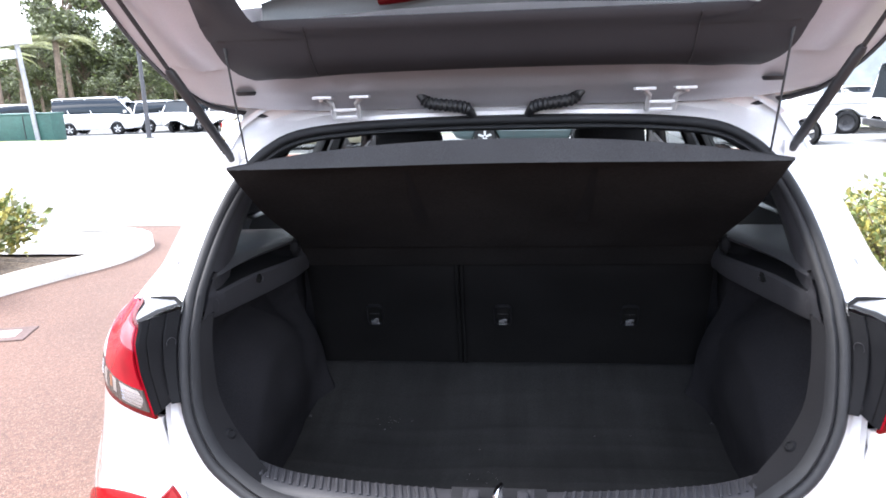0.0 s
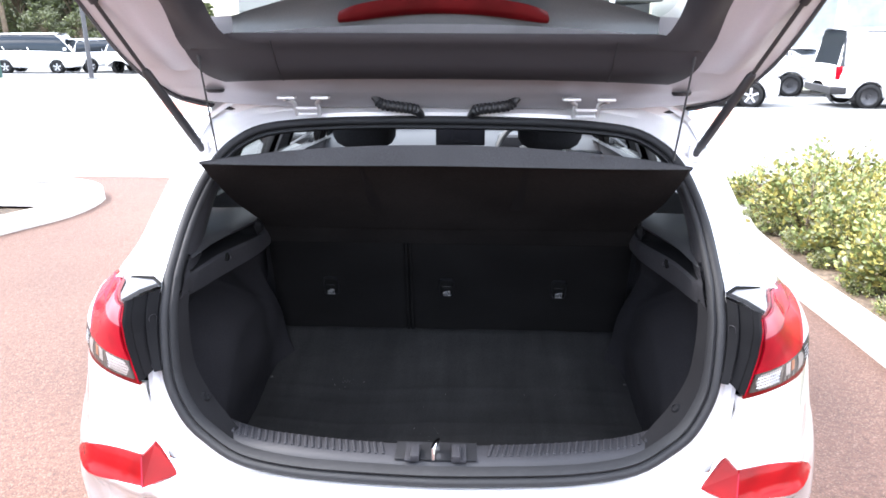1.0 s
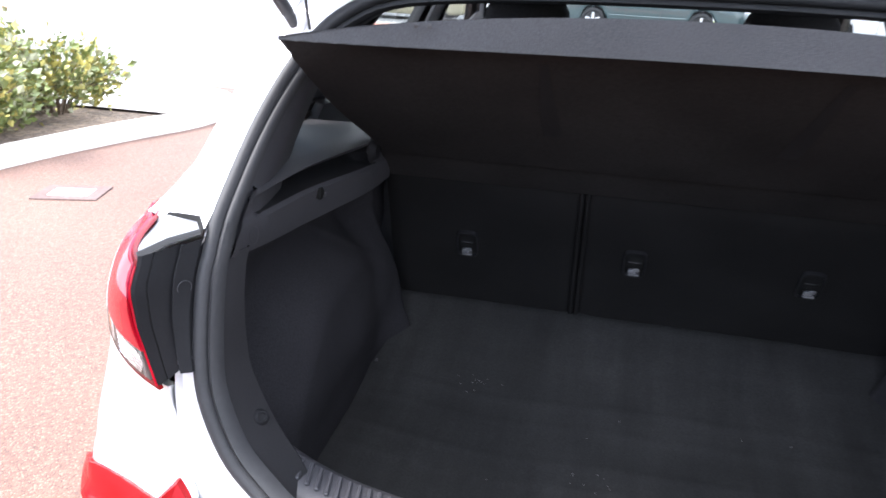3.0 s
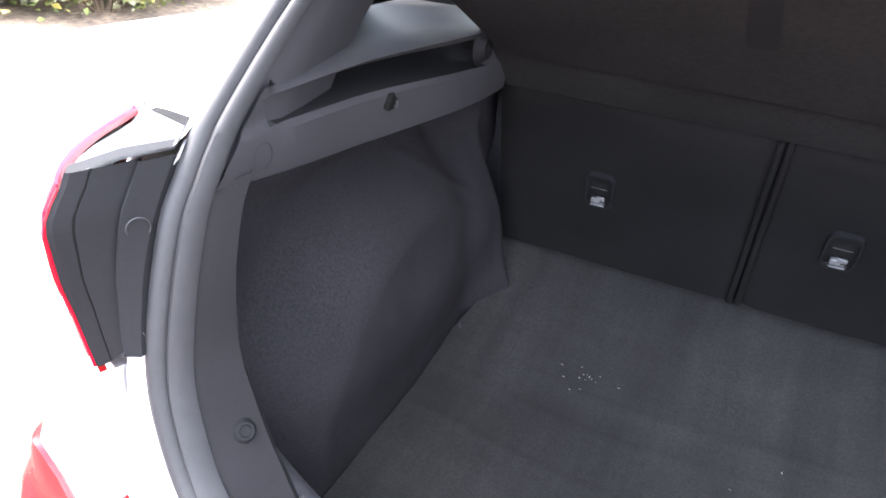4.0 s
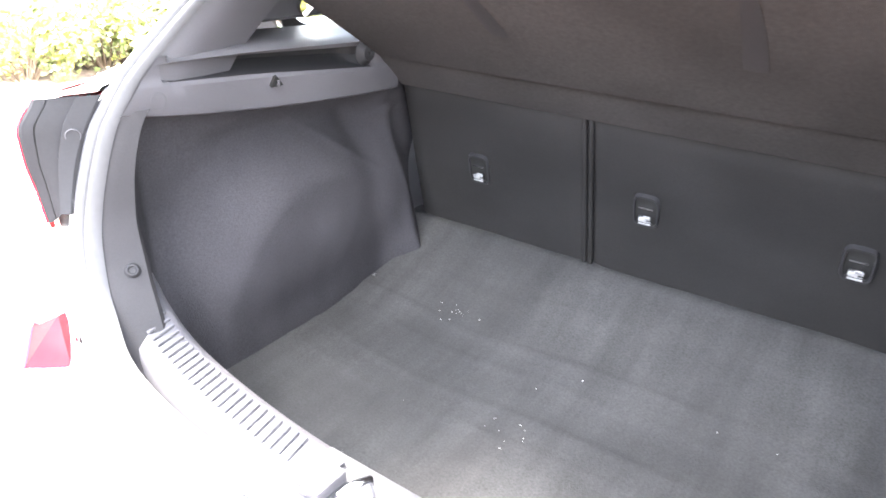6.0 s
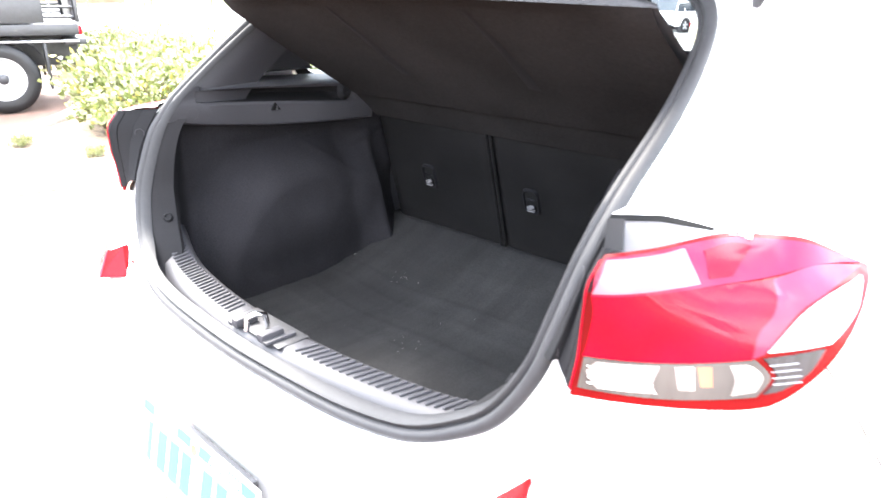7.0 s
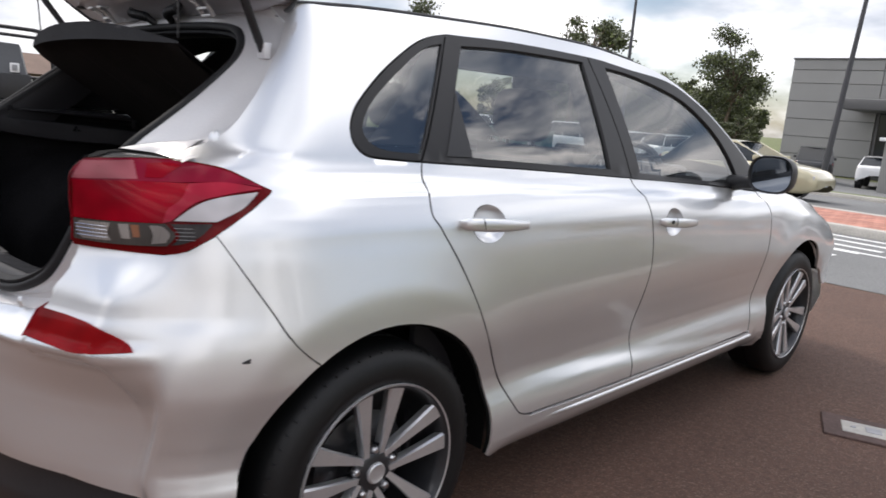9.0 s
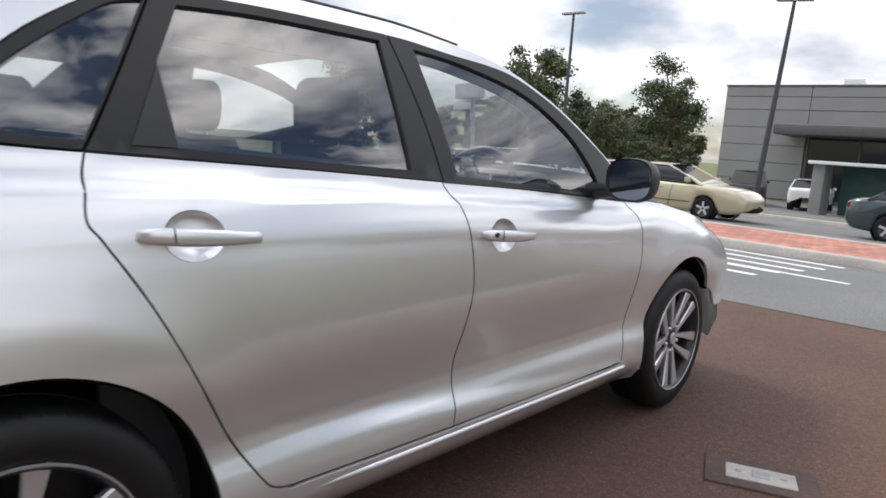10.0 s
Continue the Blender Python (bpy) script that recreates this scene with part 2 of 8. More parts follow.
def aggregate(name, binder, pale, dark, scale, stain_scale=0.7):
    """Rolled asphalt: stones of a few millimetres, some paler and some darker than the binder, under broad stains."""
    m = mat(name, binder, 0.85, grain=0.30, scale=40, stain=0.26, stain_scale=stain_scale, detail=9)
    nt = m.node_tree
    p = nt.nodes["Principled BSDF"]
    base = p.inputs["Base Color"].links[0].from_socket
    co, vo = nt.nodes.new("ShaderNodeTexCoord"), nt.nodes.new("ShaderNodeTexVoronoi")
    vo.inputs["Scale"].default_value = scale
    nt.links.new(co.outputs["Object"], vo.inputs["Vector"])
    sep = nt.nodes.new("ShaderNodeSeparateColor")
    nt.links.new(vo.outputs["Color"], sep.inputs["Color"])
    last = base
    for lo, hi, col, share in ((0.86, 0.90, pale, 0.6), (0.26, 0.22, dark, 0.55)):
        r, x = nt.nodes.new("ShaderNodeMapRange"), nt.nodes.new("ShaderNodeMix")
        r.inputs["From Min"].default_value, r.inputs["From Max"].default_value, r.inputs["To Max"].default_value = lo, hi, share
        x.data_type = "RGBA"
        x.inputs["B"].default_value = (*col, 1)
        nt.links.new(sep.outputs["Red"], r.inputs["Value"])
        nt.links.new(r.outputs["Result"], x.inputs["Factor"])
        nt.links.new(last, x.inputs["A"])
        last = x.outputs["Result"]
    nt.links.new(last, p.inputs["Base Color"])
    b = nt.nodes.new("ShaderNodeBump")
    b.inputs["Strength"].default_value, b.inputs["Distance"].default_value, b.invert = 0.7, 0.003, True
    nt.links.new(vo.outputs["Distance"], b.inputs["Height"])
    nt.links.new(b.outputs["Normal"], p.inputs["Normal"])
    return m


M_DRIVE = aggregate("red_brown_asphalt", (0.100, 0.0515, 0.0355), (0.19, 0.126, 0.090), (0.060, 0.034, 0.026), 190)
M_ROAD = mat("grey_asphalt", (0.155, 0.157, 0.155), 0.85, grain=0.35, scale=60, stain=0.18, stain_scale=0.35, bump=0.5, bump_scale=90, distance=0.005, detail=8)
M_CONCRETE = mat("kerb_concrete", (0.42, 0.40, 0.365), 0.85, grain=0.14, scale=45, stain=0.18, stain_scale=2.2, bump=0.4, bump_scale=70, distance=0.004)
M_BRICK = mat("red_brick_paving", (0.42, 0.19, 0.14), 0.85, grain=0.18, scale=25, stain=0.15, stain_scale=1.0, bump=0.3, bump_scale=60, distance=0.004, vary=0.2)
M_SOIL = mat("garden_soil", (0.13, 0.095, 0.065), 0.95, grain=0.5, scale=22, stain=0.3, stain_scale=3, bump=1.0, bump_scale=25, distance=0.03)
M_GRASS = mat("verge_grass", (0.13, 0.15, 0.055), 0.9, grain=0.4, scale=6, stain=0.3, stain_scale=0.4, bump=0.8, bump_scale=12, distance=0.05)
M_LINE = mat("road_line_paint", (0.74, 0.74, 0.72), 0.7, grain=0.15, scale=30, stain=0.12, stain_scale=2)
M_LEAF = mat("shrub_leaf", (0.13, 0.16, 0.045), 0.5, grain=0.35, scale=9, stain=0.30, stain_scale=2.5)
M_LEAFY = mat("yellow_shrub_leaf", (0.31, 0.275, 0.07), 0.5, grain=0.3, scale=11, stain=0.25, stain_scale=3)
M_LEAFG = mat("pale_shrub_leaf", (0.22, 0.225, 0.13), 0.55, grain=0.3, scale=11, stain=0.2, stain_scale=3)
M_GUM = mat("gum_leaf", (0.100, 0.112, 0.058), 0.6, grain=0.4, scale=0.9, stain=0.3, stain_scale=0.25)
M_PALM = mat("palm_leaf", (0.14, 0.15, 0.05), 0.55, grain=0.4, scale=1.5, stain=0.4, stain_scale=0.5)
M_BARK = mat("bark", (0.16, 0.12, 0.09), 0.9, grain=0.4, scale=12, stain=0.3, stain_scale=2, bump=0.8, bump_scale=15, distance=0.02)
M_TWIG = mat("twig", (0.10, 0.07, 0.045), 0.9, grain=0.3, scale=30)
M_GALV = mat("galvanised_pole", (0.32, 0.32, 0.33), 0.5, 0.5, grain=0.1, scale=20, stain=0.15)
M_DARKPOLE = mat("dark_grey_pole", (0.055, 0.055, 0.062), 0.5, grain=0.1, scale=20, stain=0.1)
M_WHITEPAINT = mat("white_vehicle_paint", (0.78, 0.78, 0.78), 0.3, grain=0.02, scale=30, stain=0.03, coat=0.8)
M_BEIGE = mat("champagne_paint", (0.50, 0.45, 0.30), 0.32, 0.35, grain=0.03, scale=100, stain=0.04, coat=0.9)
M_DARKGREEN = mat("dark_green_paint", (0.022, 0.045, 0.048), 0.3, 0.2, grain=0.05, scale=100, stain=0.05, coat=1.0)
M_BLACKPAINT = mat("black_vehicle_paint", (0.018, 0.018, 0.020), 0.28, grain=0.05, scale=60, stain=0.1, coat=0.8)
M_CANOPY = mat("grey_powder_coat", (0.085, 0.088, 0.095), 0.5, grain=0.15, scale=120, stain=0.1)
M_TRAY = mat("black_chequer_plate", (0.018, 0.018, 0.02), 0.4, grain=0.2, scale=60, bump=0.5, bump_scale=60, distance=0.004)
M_STEELWHEEL = mat("steel_wheel", (0.40, 0.40, 0.40), 0.4, 0.3, grain=0.1, scale=40)
M_VEHGLASS = mat("vehicle_glass", (0.02, 0.024, 0.028), 0.05, grain=0.02, scale=5)
M_CLAD = mat("grey_cladding", (0.285, 0.28, 0.268), 0.6, grain=0.04, scale=30, stain=0.06, stain_scale=0.4, vary=0.05)
M_CLADDARK = mat("dark_fascia", (0.105, 0.103, 0.102), 0.6, grain=0.05, scale=20, stain=0.08)
M_WHITEWALL = mat("white_cladding", (0.76, 0.76, 0.75), 0.6, grain=0.03, scale=20, stain=0.05, stain_scale=0.5, vary=0.04)
M_BINGREEN = mat("green_steel", (0.030, 0.088, 0.072), 0.5, grain=0.15, scale=10, stain=0.15)
M_SIGNRED = mat("sign_red", (0.6, 0.03, 0.03), 0.5, grain=0.05, scale=10)
M_ROOFTILE = mat("brown_roof_tile", (0.15, 0.095, 0.07), 0.8, grain=0.25, scale=8, stain=0.2, stain_scale=0.6)
M_BROWNBRICK = mat("brown_brick", (0.17, 0.11, 0.075), 0.85, grain=0.25, scale=12, stain=0.2, stain_scale=0.8)
M_SCUFF = mat("scuff_mark", (0.02, 0.02, 0.02), 0.7, grain=0.2, scale=90)
M_YELLOW = mat("yellow_paint", (0.65, 0.45, 0.04), 0.5, grain=0.1, scale=20)


# ---- mesh helpers ----
from mathutils.geometry import delaunay_2d_cdt


def part(name, data, material, parent=None, label="", m=None):
    """Links a bmesh, or a mesh, as one object, under a thing or a part."""
    if isinstance(data, bmesh.types.BMesh):
        me = bpy.data.meshes.new(name)
        data.to_mesh(me)
        data.free()
    else:
        me = data
    if material and not me.materials:
        me.materials.append(material)
    ob = new(name, me)
    ob.parent = parent
    if m is not None:
        ob.matrix_basis = m
    if label:
        ob["label"] = label
    return ob


def thing(name, label, category, group="", m=None, kind=""):
    ob = new(name)
    ob.empty_display_size = 0.1
    if m is not None:
        ob.matrix_basis = m
    return tagged(ob, label, category, group, kind)


def mesh(verts, faces, smooth=True, sharp=40):
    me = bpy.data.meshes.new("m")
    me.from_pydata([tuple(v) for v in verts], [], faces)
    if smooth:
        me.polygons.foreach_set("use_smooth", [True] * len(me.polygons))
        if sharp:
            me.set_sharp_from_angle(angle=radians(sharp))
    return me


def from_bm(bm, smooth=True, sharp=35):
    me = bpy.data.meshes.new("m")
    bm.to_mesh(me)
    bm.free()
    if smooth:
        me.polygons.foreach_set("use_smooth", [True] * len(me.polygons))
        me.set_sharp_from_angle(angle=radians(sharp))
    return me


def join(*meshes):
    verts, faces = [], []
    for me in meshes:
        b = len(verts)
        verts += [v.co.copy() for v in me.vertices]
        faces += [[b + i for i in p.vertices] for p in me.polygons]
    return mesh(verts, faces)


def moved(me, m):
    out = me.copy()
    out.transform(m)
    if m.determinant() < 0:
        out.flip_normals()
    return out


def box(x0, x1, y0, y1, z0, z1, bev=0.0, seg=2):
    bm = bmesh.new()
    bmesh.ops.create_cube(bm, size=1)
    bmesh.ops.transform(bm, matrix=Matrix.LocRotScale(((x0 + x1) / 2, (y0 + y1) / 2, (z0 + z1) / 2), None, (x1 - x0, y1 - y0, z1 - z0)), verts=bm.verts)
    if bev:
        bmesh.ops.bevel(bm, geom=bm.edges[:], offset=bev, segments=seg, profile=0.6, affect="EDGES")
    return from_bm(bm)


def grid(rows, close_u=False, close_v=False, flip=False):
    """A sheet through rows of points."""
    n, k = len(rows), len(rows[0])
    verts = [p for r in rows for p in r]
    faces = []
    for i in range(n if close_v else n - 1):
        for j in range(k if close_u else k - 1):
            a, b = i * k + j, i * k + (j + 1) % k
            c, d = ((i + 1) % n) * k + (j + 1) % k, ((i + 1) % n) * k + j
            faces.append((d, c, b, a) if flip else (a, b, c, d))
    return verts, faces


def sheet(rows, sharp=40, **kw):
    return mesh(*grid(rows, **kw), sharp=sharp)


def tube(points, radius, n=10, closed=False, caps=True):
    """A tube along a line of points; radius: a number or one for each point."""
    pts = [Vector(p) for p in points]
    rows, up = [], Vector((0, 0, 1))
    for i, p in enumerate(pts):
        a = pts[i - 1] if closed or i else p
        b = pts[(i + 1) % len(pts)] if closed or i < len(pts) - 1 else p
        t = (b - a).normalized()
        if abs(t.dot(up)) > 0.95:
            up = Vector((0, 1, 0)) if abs(t.y) < 0.9 else Vector((1, 0, 0))
        s = t.cross(up).normalized()
        up = s.cross(t).normalized()
        r = radius[i] if isinstance(radius, (list, tuple)) else radius
        rows.append([p + r * (math.cos(k * 2 * math.pi / n) * s + math.sin(k * 2 * math.pi / n) * up) for k in range(n)])
    verts, faces = grid(rows, close_u=True, close_v=closed, flip=False)
    if caps and not closed:
        faces += [tuple(range(n)), tuple(range((len(pts) - 1) * n, len(pts) * n))[::-1]]
        faces[-2] = faces[-2][::-1]
        faces[-1] = faces[-1][::-1]
    return mesh(verts, faces)


def lathe(profile, n=32, axis="x", closed=False):
    """Turns a profile of (along, radius) round an axis."""
    rows = []
    for k in range(n):
        a = 2 * math.pi * k / n
        row = []
        for t, r in profile:
            c, s = r * math.cos(a), r * math.sin(a)
            row.append({"x": (t, c, s), "y": (s, t, c), "z": (c, s, t)}[axis])
        rows.append(row)
    return mesh(*grid(rows, close_v=True, close_u=closed))


def curve(pts, n=6, closed=False):
    """A smooth line through points of any dimension."""
    k, out = len(pts), []
    for i in range(k if closed else k - 1):
        p = [pts[(i + d) % k] if closed else pts[min(max(i + d, 0), k - 1)] for d in (-1, 0, 1, 2)]
        for j in range(n):
            t = j / n
            out.append(tuple(0.5 * (2 * b + (c - a) * t + (2 * a - 5 * b + 4 * c - d) * t * t + (3 * b - a - 3 * c + d) * t ** 3)
                             for a, b, c, d in zip(*p)))
    return out if closed else out + [tuple(pts[-1])]


def outline(*segments):
    """One closed outline from smooth stretches, with corners where they meet."""
    out = []
    for s in segments:
        c = curve(s, 5) if len(s) > 2 else list(s)
        for p in c:
            if not out or math.dist(p, out[-1]) > 1e-4:
                out.append(tuple(p))
    while math.dist(out[0], out[-1]) < 1e-4:
        out.pop()
    return out


def inside(p, poly):
    x, y, hit = p[0], p[1], False
    for i in range(len(poly)):
        (x1, y1), (x2, y2) = poly[i - 1], poly[i]
        if (y1 > y) != (y2 > y) and x < (x2 - x1) * (y - y1) / (y2 - y1) + x1:
            hit = not hit
    return hit


def shrink(poly, d):
    """The outline drawn in by d."""
    area = sum(poly[i - 1][0] * poly[i][1] - poly[i][0] * poly[i - 1][1] for i in range(len(poly)))
    sgn, out = (1 if area > 0 else -1), []
    for i in range(len(poly)):
        a, b, c = poly[i - 1], poly[i], poly[(i + 1) % len(poly)]
        t1, t2 = Vector((b[0] - a[0], b[1] - a[1])).normalized(), Vector((c[0] - b[0], c[1] - b[1])).normalized()
        nrm = (Vector((-t1.y, t1.x)) + Vector((-t2.y, t2.x)))
        nrm = nrm.normalized() if nrm.length > 1e-6 else Vector((-t1.y, t1.x))
        out.append((b[0] + sgn * d * nrm.x, b[1] + sgn * d * nrm.y))
    return out


def panel(poly, place, step=0.04, holes=(), lip=0.014, offset=0.0, side=1, gap=0.0):
    """A skin panel: an outline on the chart, filled and laid on the surface place(u, v), with its edges turned inwards."""
    loops = []
    for k, lp in enumerate((poly, *holes)):
        if gap:
            lp = shrink(lp, gap if k == 0 else -gap)
        pts = []
        for i in range(len(lp)):
            a, b = lp[i], lp[(i + 1) % len(lp)]
            m = max(1, int(math.dist(a, b) / step))
            pts += [(a[0] + (b[0] - a[0]) * j / m, a[1] + (b[1] - a[1]) * j / m) for j in range(m)]
        loops.append(pts)
    pts, edges, ring = [], [], []
    for lp in loops:
        b = len(pts)
        pts += lp
        edges += [(b + i, b + (i + 1) % len(lp)) for i in range(len(lp))]
        ring.append(range(b, b + len(lp)))
    edge_pts = np.array(pts)
    us, vs = [p[0] for p in poly], [p[1] for p in poly]
    v, row = min(vs) + step / 2, 0
    while v < max(vs):
        u = min(us) + step * (0.25 if row % 2 else 0.75)
        while u < max(us):
            if np.min(np.hypot(edge_pts[:, 0] - u, edge_pts[:, 1] - v)) > step * 0.45 and inside((u, v), loops[0]) and not any(inside((u, v), h) for h in loops[1:]):
                pts.append((u, v))
            u += step
        v += step * 0.87
        row += 1
    cdt = delaunay_2d_cdt([Vector(p) for p in pts], edges, [], 0, 1e-6)
    flat = [(p.x, p.y) for p in cdt[0]]
    faces = []
    for f in cdt[2]:
        c = (sum(flat[i][0] for i in f) / len(f), sum(flat[i][1] for i in f) / len(f))
        if inside(c, loops[0]) and not any(inside(c, h) for h in loops[1:]):
            faces.append(tuple(f))

    def at(u, v):
        e = 0.002
        p, a, b = Vector(place(u, v)), Vector(place(u + e, v)) - Vector(place(u - e, v)), Vector(place(u, v + e)) - Vector(place(u, v - e))
        nrm = (a.cross(b) * side)
        nrm = nrm.normalized() if nrm.length > 1e-12 else Vector((side, 0, 0))
        return p, nrm
    pn = [at(u, v) for u, v in flat]
    verts = [p + nrm * offset for p, nrm in pn]
    normals = [nrm for _, nrm in pn]
    if faces:
        a, b, c = faces[0][:3]
        if (verts[b] - verts[a]).cross(verts[c] - verts[a]).dot(normals[a]) < 0:
            faces = [f[::-1] for f in faces]
    count = {}
    for f in faces:
        for i in range(len(f)):
            count[(f[i], f[(i + 1) % len(f)])] = True
    if lip:
        for (i, j) in [e for e in count if (e[1], e[0]) not in count]:
            d = (verts[j] - verts[i])
            out = d.cross(normals[i]).normalized()
            b = len(verts)
            verts += [verts[i], verts[j], verts[j] - normals[j] * lip, verts[i] - normals[i] * lip]
            normals += [(out + normals[i] * 0.6).normalized(), (out + normals[j] * 0.6).normalized(), out, out]
            faces.append((b + 1, b, b + 3, b + 2))
    me = mesh(verts, faces, sharp=0)
    me.normals_split_custom_set_from_vertices([tuple(v) for v in normals])
    return me


# ---- car body surfaces (x to the right, y forwards from the rear bumper, z up) ----
def spl(table):
    """A smooth curve through the pairs of a table."""
    xs, ys = [a for a, _ in table], [b for _, b in table]
    n = len(xs)
    d = [(ys[i + 1] - ys[i]) / (xs[i + 1] - xs[i]) for i in range(n - 1)]
    m = [d[0]] + [0 if d[i - 1] * d[i] <= 0 else 2 * d[i - 1] * d[i] / (d[i - 1] + d[i]) for i in range(1, n - 1)] + [d[-1]]

    def f(x):
        if x <= xs[0]:
            return ys[0]
        if x >= xs[-1]:
            return ys[-1]
        i = 0
        while x > xs[i + 1]:
            i += 1
        h = xs[i + 1] - xs[i]
        t = (x - xs[i]) / h
        return ((1 + 2 * t) * (1 - t) ** 2 * ys[i] + t * (1 - t) ** 2 * h * m[i]
                + t * t * (3 - 2 * t) * ys[i + 1] + t * t * (t - 1) * h * m[i + 1])
    return f


RAIL = spl([(0.4, 1.365), (0.66, 1.39), (0.9, 1.41), (1.12, 1.42), (1.5, 1.432), (1.8, 1.43), (2.05, 1.41), (2.25, 1.38),
            (2.5, 1.295), (2.82, 1.12), (3.0, 1.0), (3.1, 0.945)])
XRAIL = spl([(0.4, 0.56), (0.66, 0.575), (1.0, 0.595), (1.8, 0.60), (2.1, 0.62), (2.4, 0.66), (2.8, 0.735), (3.0, 0.77), (3.1, 0.785)])
BELT = spl([(0.2, 1.07), (0.95, 1.053), (1.73, 1.03), (2.2, 1.0), (2.7, 0.955), (3.0, 0.945), (3.3, 0.92), (3.7, 0.855), (4.1, 0.75), (4.35, 0.66)])
WBELT = spl([(0.2, 0.735), (0.7, 0.745), (1.0, 0.768), (1.9, 0.797), (2.7, 0.80), (3.1, 0.79), (3.5, 0.775), (3.9, 0.74), (4.3, 0.66)])
LOWER_RAW = spl([(0.1, 0.79), (0.16, 0.825), (0.21, 0.85), (0.27, 0.870), (0.33, 0.871), (0.38, 0.867), (0.46, 0.848), (0.52, 0.853), (0.60, 0.868), (0.72, 0.878), (0.85, 0.872),
             (0.91, 0.864), (0.945, 0.848), (1.0, 0.812), (1.05, 0.785)])
_NODES = [0.10 + 0.025 * i for i in range(40)]
LOWER = spl([(z, sum(LOWER_RAW(z + (0.016 if z < 0.50 else 0.055 if z < 0.88 else 0.022) * (k - 4) / 4) * (5 - abs(k - 4)) for k in range(9)) / 25) for z in _NODES])
REAR = spl([(0.12, 0.15), (0.25, 0.075), (0.35, 0.035), (0.45, 0.02), (0.55, 0.028), (0.62, 0.046), (0.68, 0.07), (0.72, 0.095), (0.76, 0.125),
            (0.82, 0.14), (0.9, 0.145), (1.0, 0.125), (1.03, 0.145), (1.055, 0.22), (1.08, 0.285), (1.12, 0.33), (1.2, 0.40), (1.3, 0.50), (1.38, 0.58), (1.45, 0.65)])
FRONT = spl([(0.12, 4.2), (0.3, 4.31), (0.5, 4.33), (0.65, 4.30), (0.75, 4.24), (0.95, 4.0)])
FOLD = spl([(0.2, 0.992), (0.9, 0.991), (1.18, 0.982), (1.47, 0.971), (1.865, 0.957), (2.44, 0.928), (3.0, 0.895), (3.4, 0.87)])
CREST = spl([(-0.10, 0.0), (-0.055, 0.003), (-0.025, 0.008), (-0.002, 0.012), (0.004, 0.0115), (0.018, 0.004), (0.036, 0.0)])
DOORFOLD = spl([(1.0, 0.468), (1.295, 0.455), (1.56, 0.437), (1.98, 0.395), (2.37, 0.362), (2.93, 0.325)])
AXLES, HUB_Z = (0.79, 3.437), 0.318
YE, YF, POW = 0.75, 3.72, 3.5


def width(y, z):
    """Half the car's width at y and z."""
    zb, wb = BELT(y), WBELT(y)
    if z > zb:
        q = (z - zb) / max(RAIL(y) - zb, 0.03)
        return wb - (wb - XRAIL(y)) * q ** 1.15 if q < 1.2 else XRAIL(y)
    zz = 0.6 + (z - 0.6) * 0.45 / (zb - 0.6) if z > 0.6 else z
    w = LOWER(zz) + (wb - 0.785) * max(0, (zz - 0.6) / 0.45)
    t = min(1, max(0, (z - FOLD(y) + 0.008) / 0.020))
    w += 0.0055 - 0.0095 * t * t * (3 - 2 * t)
    t = min(1, max(0, (z - FOLD(y) - 0.012) / max(0.02, zb - FOLD(y) - 0.012)))
    w += 0.004 * t * t * (3 - 2 * t)
    w += CREST(z - FOLD(y)) * min(1, max(0, (y - 0.45) / 0.30)) * min(1, max(0, (3.6 - y) / 0.5))
    t = min(1, max(0, (DOORFOLD(y) - z + 0.02) / 0.055)) if 1.0 < y < 3.0 else 0
    w += 0.009 * t * t * (3 - 2 * t) * min(1, max(0, (y - 1.1) / 0.5)) * min(1, max(0, (3.0 - y) / 0.2))
    for a in AXLES:
        r = math.hypot(y - a, z - HUB_Z)
        t = min(1.2, max(0, (0.60 - r) / 0.138))
        w += 0.0088 * (t * t if t < 0.9 else 0.81 + 1.8 * (t - 0.9) - 3.0 * (t - 0.9) ** 2)
    if z < 0.30 and 1.12 < y < 3.12:
        w -= 0.055 * ((0.30 - z) / 0.1) ** 1.4 * min(1, (y - 1.12) / 0.12) * min(1, (3.12 - y) / 0.12)
    return w


def skin(u, z, side=1):
    """A point of the outer skin. u runs from the rear's middle (0) round the corner (1), along the flank (y + 0.25), to the nose."""
    if u < 1:
        th, yr = u * math.pi / 2, REAR(z)
        s, c = max(0.0, math.sin(th)) ** (2 / POW), max(0.0, math.cos(th)) ** (2 / POW)
        y = YE - (YE - yr) * c + 0.055 * s * s * c
        return (side * width(y, z) * s, y, z)
    y = u - 0.25
    if y <= YF:
        return (side * width(y, z), y, z)
    th = min(1.0, y - YF) * math.pi / 2
    y = YF + (FRONT(z) - YF) * math.sin(th) ** (2 / POW)
    return (side * width(min(y, 4.1), z) * max(0.0, math.cos(th)) ** (2 / POW), y, z)


def u_of_y(y, z):
    if y >= YE:
        return y + 0.25
    return solve_u(y, z, 1)


def solve_u(value, z, axis):
    lo, hi = 0.0, 1.0
    for _ in range(30):
        mid = (lo + hi) / 2
        if skin(mid, z)[axis] < value:
            lo = mid
        else:
            hi = mid
    return lo


def u_of_x(x, z):
    return solve_u(x, z, 0)


# ---- the silver hatchback ----
car = thing("hatchback_car", "silver five-door hatchback with its tailgate raised, parked on red-brown asphalt", "car")


def ss(a, b, x):
    t = min(1, max(0, (x - a) / (b - a)))
    return t * t * (3 - 2 * t)


def flank(side, off=0.0):
    """The chart of one flank: y and z to a point of the skin."""
    return lambda y, z: skin(y + 0.25 if y >= YE else u_of_y(y, z), z, side)


